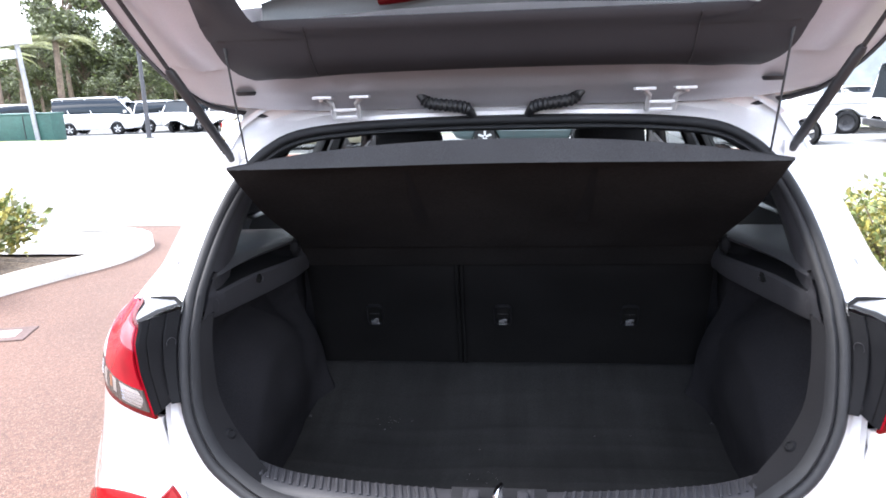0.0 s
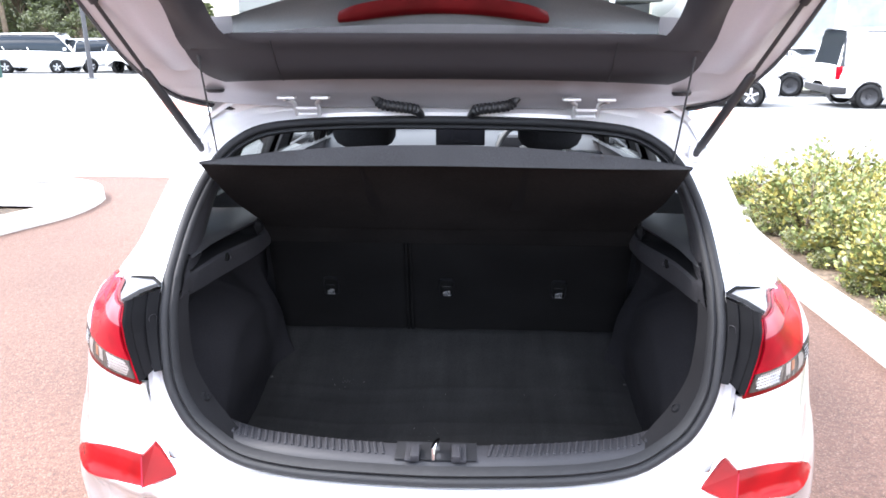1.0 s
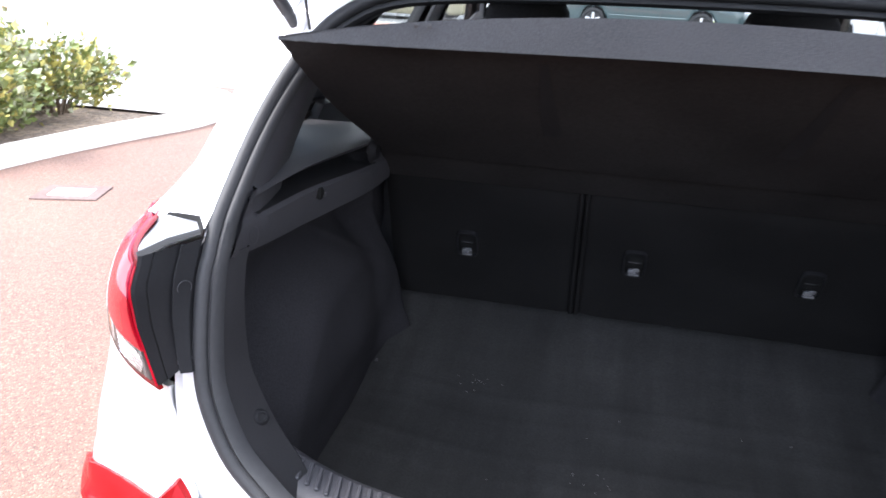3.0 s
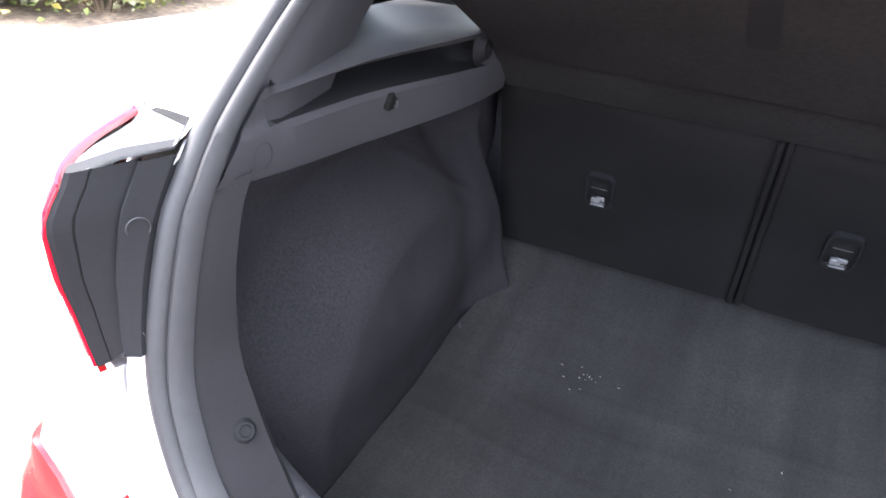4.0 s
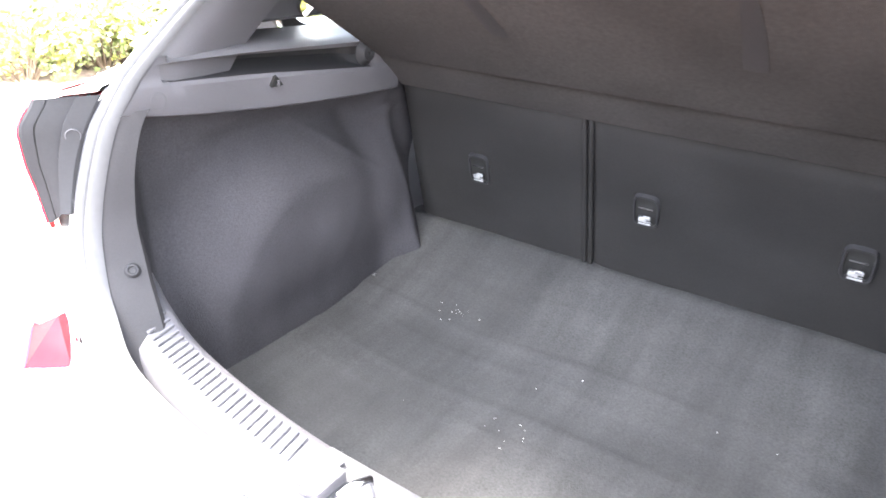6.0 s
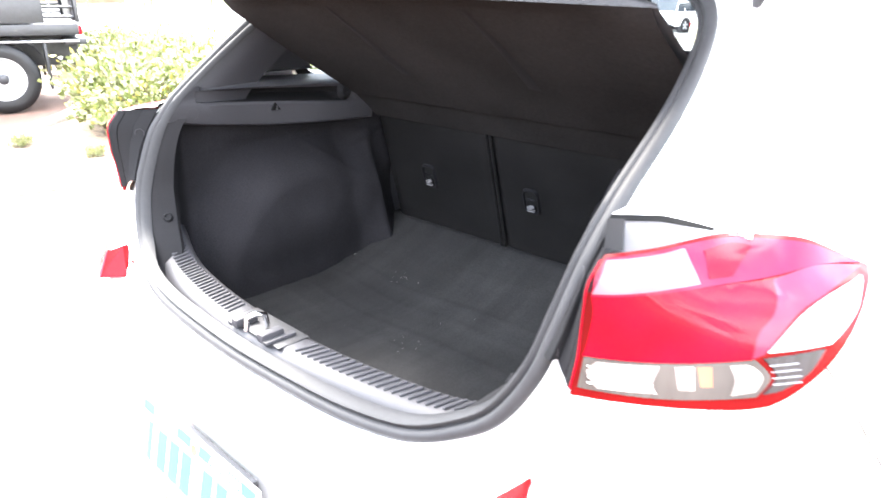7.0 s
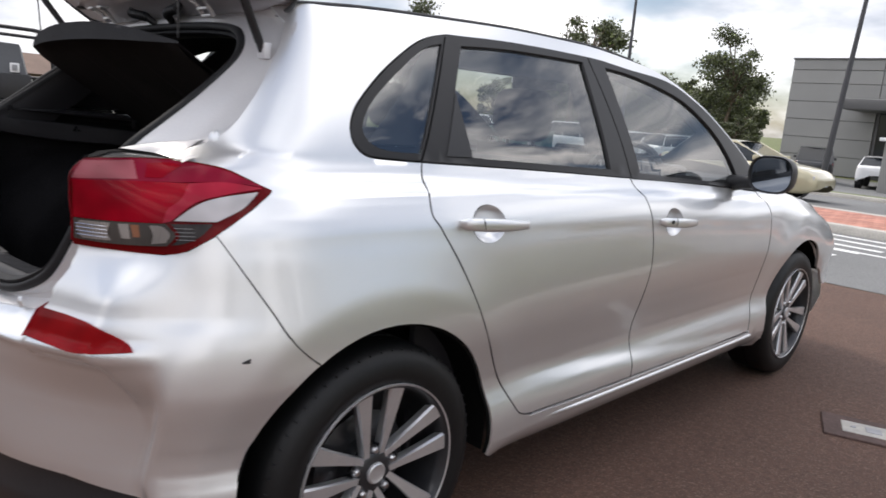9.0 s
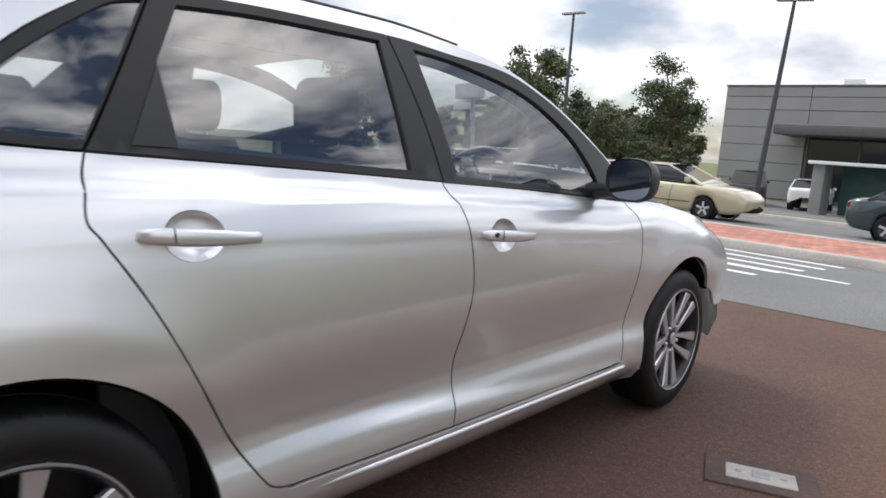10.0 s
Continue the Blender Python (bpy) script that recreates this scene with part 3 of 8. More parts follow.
def within_skin(y, z, x, gap):
    """x, or less where the skin leaves less room."""
    return min(x, skin(u_of_y(y, z), z)[0] - gap) if y < YE else min(x, width(y, z) - gap)


def around(side):
    return lambda u, z: skin(u, z, side)


def bumper_skin(side):
    """The bumper: corner blocks that carry the reflectors stand proud of the middle, which tucks in round the plate."""
    def f(u, z):
        x, y, zz = skin(abs(u), z, side if u >= 0 else -side)
        a, ax = abs(u), abs(x)
        crease = 0.566 + 0.026 * ss(0.70, 0.885, z)
        proud = ((0.016 + 0.015 * ss(0.705, 0.75, z)) * ss(crease - 0.008, crease + 0.004, ax) + 0.018 * ss(0.62, 0.735, ax)) * ss(0.80, 0.70, ax) * ss(0.645 - 0.20 * ss(0.70, 0.77, ax), 0.694, z) * ss(0.885, 0.78, z)
        tuck = 0.024 * ss(crease + 0.002, crease - 0.050, ax) * ss(0.34, 0.46, ax) * ss(0.672, 0.702, z) * ss(0.90, 0.84, z)
        scoop = ss(0.695, 0.56, z) * (1 - 0.22 * ss(0.55, 0.42, z))
        inset = (0.008 * ss(0.685, 0.655, z) + 0.028 * scoop) * ss(0.66, 0.54, a) * ss(0.30, 0.40, z)
        rim = 0.055 + 0.105 * math.sqrt(min(1, max(0, (0.632 - z) / 0.18)))
        inset += 0.011 * ss(rim + 0.012, rim - 0.012, a) * ss(0.636, 0.612, z) * ss(0.42, 0.60, z)
        c = 0.585 + 0.045 * math.sin(math.pi * min(1, max(0, (0.69 - z) / 0.27)))
        inset += 0.008 * ss(0.70, 0.40, z) * ss(0.80, 0.66, a) + 0.034 * scoop * ss(c + 0.05, c - 0.06, a) * ss(0.10, 0.40, a)
        ridge = 0.007 * ss(0.650, 0.684, z) * ss(0.715, 0.69, z) * ss(0.64, 0.54, a)
        return (x, y + inset + tuck - proud - ridge, zz)
    return f


def arc(axle, r, a0, a1, n=24):
    return [(AXLES[axle] + r * math.cos(radians(a0 + (a1 - a0) * i / n)), HUB_Z + r * math.sin(radians(a0 + (a1 - a0) * i / n))) for i in range(n + 1)]


ARCH = 0.376
HANDLES = ((1.005, 1.238, 0.914), (1.955, 2.182, 0.869))


def cup_hole(k):
    y0, y1, zc = HANDLES[k]
    return [((y0 + y1) / 2 - 0.012 + 0.060 * math.cos(a * math.pi / 16), zc - 0.008 + 0.046 * math.sin(a * math.pi / 16)) for a in range(32)]


DLO_TOP = lambda y: RAIL(y) - 0.042 + 0.028 * ss(2.0, 2.45, y)

LAMP_BOTTOM = [(0.352, 0.876), (0.444, 0.876), (0.583, 0.874), (0.641, 0.883), (0.714, 0.913)]
LAMP_TOP = [(0.424, 1.022), (0.488, 1.034), (0.631, 1.040), (0.767, 1.034), (0.83, 1.016), (0.876, 0.993)]
U_IN = spl([(0.876, 0.352), (0.926, 0.363), (0.98, 0.385), (1.022, 0.424), (1.045, 0.444)])
X_IN = spl([(0.87, 0.589), (0.93, 0.600), (0.97, 0.604), (1.008, 0.606), (1.045, 0.609)])
Y_IN = spl([(0.87, 0.215), (0.93, 0.213), (0.97, 0.209), (1.008, 0.209), (1.045, 0.236)])


def lamp_skin(side):
    """The tail lamp's own surface: the body's skin, drawn out to a nose at its inner edge."""
    def f(u, z):
        u = max(u, U_IN(z))
        p, q, w = skin(u, z), skin(U_IN(z), z), ss(0.66, U_IN(z), u)
        return (side * (p[0] + (X_IN(z) - q[0]) * w), p[1] + (Y_IN(z) - q[1]) * w, z)
    return f


LAMP_CREST = [(0.440, 1.040), (0.488, 1.044), (0.56, 1.046), (0.65, 1.043), (0.767, 1.034), (0.83, 1.016), (0.876, 0.993)]
LAMP = outline([(0.352, 0.876), (0.363, 0.926), (0.385, 0.980), (0.408, 1.008)], [(0.408, 1.008), (0.440, 1.040)], LAMP_CREST, [(0.876, 0.993), (0.82, 0.962), (0.714, 0.913)], LAMP_BOTTOM[::-1])

ARCH_U = u_of_y(0.5963, 0.6403)
# rear bumper, right half and left half as one panel
half = ([(0.0, 0.716), (0.10, 0.717), (0.20, 0.722), (0.28, 0.734)] + [(0.316, 0.79), (0.342, 0.850)] + LAMP_BOTTOM
        + [(0.822, 0.786)] + [(u_of_y(y, z), z) for y, z in arc(0, ARCH, 121, 196)]
        + [(0.86, 0.27), (0.72, 0.33), (0.55, 0.385), (0.365, 0.408), (0.15, 0.412), (0.0, 0.415)])
right = half[1:-1]
bumper_poly = [half[0]] + right + [half[-1]] + [(-u, z) for u, z in right[::-1]]
bumper = part("rear_bumper", panel(bumper_poly, bumper_skin(1), 0.0155, gap=0.002), M_PAINT, car, "silver painted rear bumper with a scuff")
vhalf = [(0.15, 0.410), (0.365, 0.406), (0.55, 0.383), (0.72, 0.328), (0.86, 0.268), (u_of_y(0.43, 0.22), 0.22), (0.7, 0.19), (0.4, 0.19)]
part("lower_valance", panel([(0, 0.413)] + vhalf + [(0, 0.19)] + [(-u, z) for u, z in vhalf[::-1]], lambda u, z: bumper_skin(1)(u, z), 0.05, offset=-0.012), M_BLACK, car, "black plastic lower bumper valance")

for side in (1, -1):
    rd = [(0.948, 1.052), (0.920, 0.948), (0.945, 0.90), (1.02, 0.785), (1.18, 0.501), (1.262, 0.378), (1.30, 0.348), (1.345, 0.339)]
    # body side: quarter panel, roof rail and windscreen pillar in one pressing
    gut = [(0.560, 1.056), (0.616, 1.079), (0.668, 1.106), (0.732, 1.183), (0.764, 1.25), (0.785, 1.30), (0.782, 1.35), (u_of_y(0.665, 1.388), 1.388)]
    rail = [(y + 0.25 if y > 0.75 else u_of_y(y, RAIL(y)), RAIL(y)) for y in [0.70 + 0.08 * i for i in range(31)]]
    dlo = [(y, DLO_TOP(y)) for y in [2.90 - 0.08 * i for i in range(23)]] + curve([(1.08, 1.366), (1.01, 1.338), (0.897, 1.268), (0.805, 1.192), (0.769, 1.148), (0.758, 1.112), (0.766, 1.083), (0.794, 1.063), (0.86, 1.056), (0.944, 1.052)], 14)
    toU = lambda pts: [(u_of_y(y, z), z) for y, z in pts]
    lamp_edge = curve(LAMP_TOP[:1:-1], 5)
    seam = [(0.714, 0.913), (0.82, 0.962), (0.876, 0.993)]
    q = (toU(arc(0, ARCH, 121, -9)) + [(1.445, 0.240), (1.60, 0.214), (2.45, 0.198), (3.31, 0.215), (3.31, 0.262), (3.14, 0.3155), (2.136, 0.325), (1.595, 0.332)] + toU(rd[::-1][1:]) + toU(dlo[::-1][1:])
         + [(3.15, 1.0)] + rail[::-1] + gut[::-1] + lamp_edge[::-1][1:] + seam[::-1][1:] + [(0.822, 0.786)])
    part("quarter_panel", panel(q, around(side), 0.0125, side=side, gap=0.0015), M_PAINT, car, "silver rear quarter panel, sill and roof rail")

    fd_split = [(1.858, 1.007), (1.879, 0.951), (1.910, 0.85), (1.928, 0.728), (1.918, 0.62), (1.898, 0.52), (1.900, 0.42), (1.886, 0.332)]
    rear_door = outline(rd[:4], rd[3:5], rd[4:], [rd[-1], (1.886, 0.332)], fd_split[::-1], [(1.858, 1.007), (1.4, 1.032), (0.948, 1.052)])
    dr = part("rear_door", panel(rear_door, flank(side), 0.0165, holes=[cup_hole(0)], side=side, gap=0.0022, lip=0.03), M_PAINT, car, "silver rear passenger door")
    nose = [(2.925, 0.935), (2.945, 0.86), (2.955, 0.72), (2.94, 0.56), (2.915, 0.44), (2.89, 0.325)]
    front_door = outline(fd_split, [(1.886, 0.332), (2.4, 0.326), (2.89, 0.322)], nose[::-1], [(2.925, 0.935), (2.4, 0.975), (1.858, 1.007)])
    df = part("front_door", panel(front_door, flank(side), 0.0165, holes=[cup_hole(1)], side=side, gap=0.0022, lip=0.03), M_PAINT, car, "silver front door")
    fend = outline(nose, [(2.89, 0.325), (2.92, 0.30), (3.07, 0.26)], [(y - 0.035 * ss(3.55, 3.78, y), z) for y, z in arc(1, ARCH, 190, 16)], [(3.790, 0.42), (3.90, 0.42)]) + [(4.15, 0.42), (4.45, 0.44)]
    fend += [(4.45, BELT(4.05) - 0.02), (3.9, BELT(3.87)), (3.6, BELT(3.6)), (3.3, BELT(3.3)), (3.0, BELT(3.0))]
    part("front_fender", panel(fend, flank(side), 0.04, side=side, gap=0.0015), M_PAINT, car, "silver front wing over the wheel")
    part("sill_ridge", tube([Vector(skin(y + 0.25, 0.3075 - 0.0065 * (y - 1.3), side)) - Vector((side * (0.006 + 0.008 * max(0, 1.60 - y) / 0.3), 0, 0)) for y in [1.23 + 0.06 * i for i in range(29)]], 0.0115, 10), M_PAINT, car, "rounded top edge of the sill")

    for pts, o in ((rd, 0.25), (fd_split, 0.25), (nose, 0.25)):
        part("door_gap", tube([Vector(skin(y + o, z, side)) - Vector((side * 0.0012, 0, 0)) for y, z in curve(pts, 6)], 0.0026, 6), M_BLACK, car)
    part("bumper_gap", tube([Vector(skin(u, z, side)) for u, z in [(0.714, 0.913), (0.75, 0.8707), (0.786, 0.8283), (0.822, 0.786), (0.822 + 0.5 * (ARCH_U - 0.822), 0.786 + 0.5 * (0.6403 - 0.786)), (ARCH_U, 0.6403)]], 0.0011, 6), M_BLACK, car)

    # windows: a satin black frame for each, with its pane
    qs = outline([(0.944, 1.055), (0.86, 1.059), (0.795, 1.066), (0.768, 1.085), (0.7595, 1.112), (0.772, 1.147), (0.808, 1.190), (0.899, 1.265), (1.01, 1.335), (1.08, 1.363)], [(1.08, 1.363), (1.132, 1.375)], [(1.132, 1.375), (0.944, 1.055)])
    qg = outline([(0.950, 1.071), (0.872, 1.074), (0.825, 1.082), (0.797, 1.102), (0.793, 1.130), (0.826, 1.177), (0.902, 1.240), (1.0, 1.306), (1.055, 1.336), (1.113, 1.350)], [(1.113, 1.350), (0.950, 1.071)])
    win = part("quarter_window", panel(qs, flank(side), 0.035, holes=[qg], side=side, offset=0.003, lip=0.03), M_PILLAR, car, "fixed rear quarter window in a black surround")
    part("pane", panel(qg, flank(side), 0.05, side=side, offset=-0.004, lip=0.004), M_GLASS, win).visible_shadow = False
    rs = outline([(0.951, 1.054), (1.139, 1.376)], [(1.139, 1.376)] + [(y, DLO_TOP(y)) for y in (1.25, 1.4, 1.55, 1.70, 1.79)], [(1.79, DLO_TOP(1.79)), (1.83, 1.2), (1.858, 1.008)], [(1.858, 1.008), (1.4, 1.033), (0.951, 1.054)])
    rg = outline([(1.106, 1.065), (1.112, 1.228)], [(1.112, 1.228), (1.184, 1.353)], [(1.184, 1.353), (1.4, 1.366), (1.757, 1.368)], [(1.757, 1.368), (1.752, 1.25), (1.747, 1.034)], [(1.747, 1.034), (1.4, 1.050), (1.106, 1.065)])
    win = part("window_frame", panel(rs, flank(side), 0.035, holes=[rg], side=side, offset=0.003, lip=0.03), M_PILLAR, dr, "satin black window frame")
    part("rear_door_glass", panel(rg, flank(side), 0.05, side=side, offset=-0.006, lip=0.004), M_GLASS, dr, "tinted door glass").visible_shadow = False
    part("sail_panel", panel(outline([(1.030, 1.066), (1.110, 1.222)], [(1.110, 1.222), (1.114, 1.15), (1.120, 1.064)], [(1.120, 1.064), (1.030, 1.066)]), flank(side), 0.05, side=side, offset=0.006), M_BLACK, dr)
    fs = outline([(1.866, 1.004), (1.838, 1.2), (1.798, DLO_TOP(1.798))], [(y, DLO_TOP(y)) for y in [1.798 + 0.0855 * i for i in range(14)]], [(2.91, DLO_TOP(2.91)), (2.925, 0.94)], [(2.925, 0.94), (2.4, 0.977), (1.866, 1.004)])
    fg = outline([(1.926, 1.021), (1.905, 1.2), (1.884, 1.360)], [(1.884, 1.362), (2.05, 1.350), (2.27, 1.311), (2.43, 1.262), (2.60, 1.166), (2.70, 1.065), (2.745, 0.978)], [(2.745, 0.978), (2.72, 0.970), (1.926, 1.021)])
    part("window_frame", panel(fs, flank(side), 0.035, holes=[fg], side=side, offset=0.003, lip=0.03), M_PILLAR, df, "satin black window frame")
    part("front_door_glass", panel(fg, flank(side), 0.05, side=side, offset=-0.006, lip=0.004), M_GLASS, df, "tinted door glass").visible_shadow = False

    # door handles: a dished cup let into the door, and a pull bar
    for door, (y0, y1, zc) in ((dr, HANDLES[0]), (df, HANDLES[1])):
        mid, zz = (y0 + y1) / 2 - 0.012, zc - 0.008
        sx = lambda y, z, o: tuple(Vector(skin(y + 0.25, z, side)) + Vector((side * o, 0, 0)))
        rows = []
        for k in range(11):
            r = k / 10
            rows.append([sx(mid + 0.0612 * r * math.cos(a * math.pi / 20), zz + 0.0472 * r * math.sin(a * math.pi / 20), -0.026 * (1 - r ** 3.2) + 0.0008) for a in range(40)])
        part("handle_cup", sheet(rows, close_u=True, flip=side < 0), M_PAINT, door, "dished cup behind the handle")
        cs = []
        for k in range(19):
            t = k / 18
            y = y0 - 0.008 + (y1 - y0 + 0.016) * t
            bulge = 0.006 + 0.026 * math.sin(math.pi * t) ** 0.45
            hh, hw = 0.0168 * (0.70 + 0.30 * math.sin(math.pi * min(1, 0.15 + t))), 0.011
            if t in (0, 1):
                hh, hw = hh * 0.55, hw * 0.4
            c = Vector(sx(y, zc - 0.014 * t, bulge))
            cs.append([c + Vector((side * hw * math.copysign(abs(math.cos(a)) ** 0.7, math.cos(a)), 0, hh * math.copysign(abs(math.sin(a)) ** 0.7, math.sin(a)))) for a in [i * math.pi / 8 for i in range(16)]])
        v, f = grid(cs, close_u=True, flip=side > 0)
        f += [tuple(range(16))[::side], tuple(range(len(v) - 16, len(v)))[::-side]]
        bar = part("door_handle", mesh(v, f), M_PAINT, door, "silver pull handle")
        part("handle_joint", tube([Vector(sx(y0 + 0.045, zc - 0.013 + 0.0045 * i, 0.0395 + 0.0022 * math.sin(math.pi * i / 6))) for i in range(7)], 0.0012, 5), M_BLACK, door)
        if door is df and side > 0:
            part("key_lock", lathe([(0, 0.0), (0.003, 0.006), (0, 0.007)], 12), M_BLACK, door, m=Matrix.Translation(sx(y0 + 0.022, zc + 0.002, 0.036)))

    # wheel housings
    for ax in (0, 1):
        rows = []
        for xx in (0.52, 0.70, 0.82, 0.853):
            rows.append([(side * xx, y, z) for y, z in arc(ax, ARCH + 0.004, 196, 30 if ax else -8, 30)])
        part("wheel_housing", sheet(rows, flip=side < 0), M_RECESS, car, "black wheel arch liner")
        part("arch_edge", tube([Vector(skin(u_of_y(y, z) if y < 0.75 else y + 0.25, z, side)) - Vector((side * 0.012, 0, 0)) for y, z in arc(ax, ARCH, 197, 24 if ax else -8, 34)], 0.006, 6), M_RECESS, car)
    # mirror
    if side:
        rows = []
        cx, cy, cz = side * 0.968, 2.66, 1.030
        for k in range(11):
            t = k / 10
            s = [1.0, 1.02, 1.02, 1.0, 0.97, 0.92, 0.85, 0.74, 0.58, 0.36, 0.02][k]
            ring = []
            for j in range(24):
                a = j * math.pi / 12
                ring.append((cx + 0.084 * s * math.copysign(abs(math.cos(a)) ** 0.7, math.cos(a)), cy - 0.05 + 0.15 * t, cz + 0.073 * s * math.copysign(abs(math.sin(a)) ** 0.75, math.sin(a))))
            rows.append(ring)
        mir = part("door_mirror", sheet(rows, close_u=True), M_BLACK, car, "black-capped door mirror")
        rows2 = [[(cx + (x - cx) * f, y + 0.012 * (f < 1), cz + (z - cz) * f) for x, y, z in rows[0]] for f in (1.0, 0.93, 0.9)]
        part("mirror_bezel", sheet(rows2, close_u=True, flip=True), M_BLACK, mir)
        gl = [(cx + (x - cx) * 0.9, y + 0.011, cz + (z - cz) * 0.9) for x, y, z in rows[0]]
        part("mirror_glass", mesh(gl, [tuple(range(24))], smooth=False), M_MIRROR, mir, "mirror glass")
        part("mirror_arm", tube([(side * 0.785, 2.70, 0.975), (side * 0.85, 2.68, 0.985), (side * 0.93, 2.68, 1.0)], [0.035, 0.028, 0.024], 10), M_BLACK, mir)

# roof, windscreen, bonnet
BOW = spl([(0.6, -0.03), (1.2, 0.0), (1.8, 0.05), (2.1, 0.12), (2.5, 0.22), (3.0, 0.36), (3.5, 0.25), (4.2, 0.16)])
CROWN = spl([(0.6, 0.032), (1.0, 0.040), (1.8, 0.045), (2.3, 0.05), (2.8, 0.045), (3.05, 0.03)])


def top(t, y, drop=0.0):
    k = 1 - t * t
    return (t * XRAIL(y), y + BOW(y) * k, RAIL(y) + CROWN(y) * (1 - abs(t) ** 2.6) - drop)


ts = [-1 + i / 14 for i in range(29)]
roof_ys = [0.66 + 0.06 * i for i in range(25)]
part("roof", sheet([[top(t, y) for t in ts] for y in roof_ys], flip=False), M_PAINT, car, "silver roof panel")
for side in (1, -1):
    part("roof_moulding", tube([top(side * 0.985, y, -0.002) for y in roof_ys], 0.0045, 6), M_BLACK, car)
part("windscreen", sheet([[top(t, y, 0.004) for t in ts] for y in [2.10 + 0.06 * i for i in range(16)]]), M_CLEARGLASS, car, "clear windscreen").visible_shadow = False
part("cowl", sheet([[(t * 0.79, 2.99 + 0.36 * (1 - t * t) + d, 0.985 - 0.5 * d + 0.03 * (1 - t * t)) for t in ts] for d in (-0.03, 0.05, 0.12)]), M_BLACK, car)
hood_ys = [3.02 + 0.06 * i for i in range(20)]
part("bonnet", sheet([[(t * WBELT(y) * (1 - 0.3 * ss(3.9, 4.2, y)), y + 0.30 * (1 - t * t) * (1 - (y - 3.02) / 1.5), BELT(y) + 0.055 * (1 - abs(t) ** 2.4)) for t in ts] for y in hood_ys]), M_PAINT, car, "silver bonnet")
nose_rows = [[skin(3.85 + i * 0.05, z, 1) for i in range(10, 21)] + [skin(3.85 + i * 0.05, z, -1) for i in range(19, 9, -1)] for z in (0.2, 0.3, 0.42, 0.55, 0.66, 0.74)]
part("front_bumper", sheet(nose_rows), M_PAINT, car, "silver front bumper")
part("underbody", box(-0.66, 0.66, 0.22, 4.05, 0.17, 0.20, 0.01), M_BLACK, car)

# hatch opening: outer edge, drain channel and seal
APER = [(0, 0.728), (0.15, 0.729), (0.28, 0.731), (0.387, 0.742), (0.46, 0.772), (0.505, 0.808), (0.54, 0.87), (0.553, 0.93), (0.562, 1.0), (0.564, 1.03), (0.566, 1.055), (0.567, 1.08),
        (0.567, 1.15), (0.557, 1.21), (0.537, 1.26), (0.50, 1.30), (0.43, 1.333), (0.30, 1.347), (0.15, 1.352), (0, 1.353)]
YAP = spl([(0.70, 0.115), (0.728, 0.125), (0.729, 0.130), (0.731, 0.141), (0.742, 0.160), (0.772, 0.186), (0.82, 0.207), (0.87, 0.223), (0.93, 0.245), (0.98, 0.267), (1.03, 0.302), (1.08, 0.35), (1.15, 0.44), (1.21, 0.515), (1.26, 0.575), (1.3, 0.61), (1.353, 0.645)])
bsk = bumper_skin(1)
EDGE = [bsk(0.0, 0.716), bsk(0.05, 0.717), bsk(0.10, 0.718), bsk(0.17, 0.722), bsk(0.27, 0.735), bsk(0.32, 0.79), (0.584, 0.2245, 0.868), (0.588, 0.250, 0.93), (0.586, 0.268, 0.985),
        (0.570, 0.302, 1.050), (0.606, 0.362, 1.058), skin(0.616, 1.079), skin(0.705, 1.15), skin(0.745, 1.21), skin(0.766, 1.26), skin(0.785, 1.31), skin(0.782, 1.36), top(0.75, 0.665), top(0.38, 0.665), top(0, 0.665)]


def whole(pts):
    return [tuple(p) for p in pts] + [(-p[0], *p[1:]) for p in pts[-2:0:-1]]


ap3 = [(x, YAP(z), z) for x, z in APER]
ring_ap = curve(whole(ap3), 4, closed=True)
ring_edge = curve(whole(EDGE), 4, closed=True)
assert len(APER) == len(EDGE)


def between(f, sink):
    out = []
    for a, b in zip(ring_edge, ring_ap):
        p = Vector(a).lerp(Vector(b), f)
        out.append((p.x, p.y + sink, p.z))
    return out


part("hatch_channel", sheet([[(a[0] * (0.997 + 0.022 * ss(1.06, 1.1, a[2])), a[1] + 0.005 + 0.012 * ss(1.06, 1.1, a[2]), a[2] - 0.002 - 0.03 * ss(0.86, 0.78, a[2])) for a in ring_edge], [(a[0] * 0.997, a[1] + 0.004, a[2] - 0.002) for a in ring_edge], between(0.10, 0.018), between(0.35, 0.026), between(0.62, 0.020), between(0.80, 0.002), between(1.0, 0.0)], close_u=True, flip=True, sharp=30), M_FRAME, car, "silver painted channel round the hatch opening")


def ring_shift(dx, dy, scale=1.0):
    """The opening's outline, drawn in by a width and moved forwards."""
    out = []
    n = len(ring_ap)
    for i in range(n):
        a, b, p = Vector(ring_ap[i - 1]), Vector(ring_ap[(i + 1) % n]), Vector(ring_ap[i])
        t = (b - a).normalized()
        inward = Vector((0, 1, 0)).cross(t).normalized()
        c = Vector((0, p.y, 1.03)) - p
        if inward.dot(Vector((c.x, 0, c.z))) < 0:
            inward = -inward
        out.append(p + inward * dx + Vector((0, dy, 0)))
    return out


prof = [(-0.003, 0.014), (-0.006, 0.0), (-0.002, -0.009), (0.006, -0.012), (0.012, -0.008), (0.014, 0.0), (0.0165, -0.003), (0.021, -0.005), (0.026, 0.002), (0.027, 0.017)]
part("hatch_seal", sheet([ring_shift(a, b) for a, b in prof], close_u=True, flip=False, sharp=60), M_RUBBER, car, "double-lipped black rubber seal round the hatch opening")

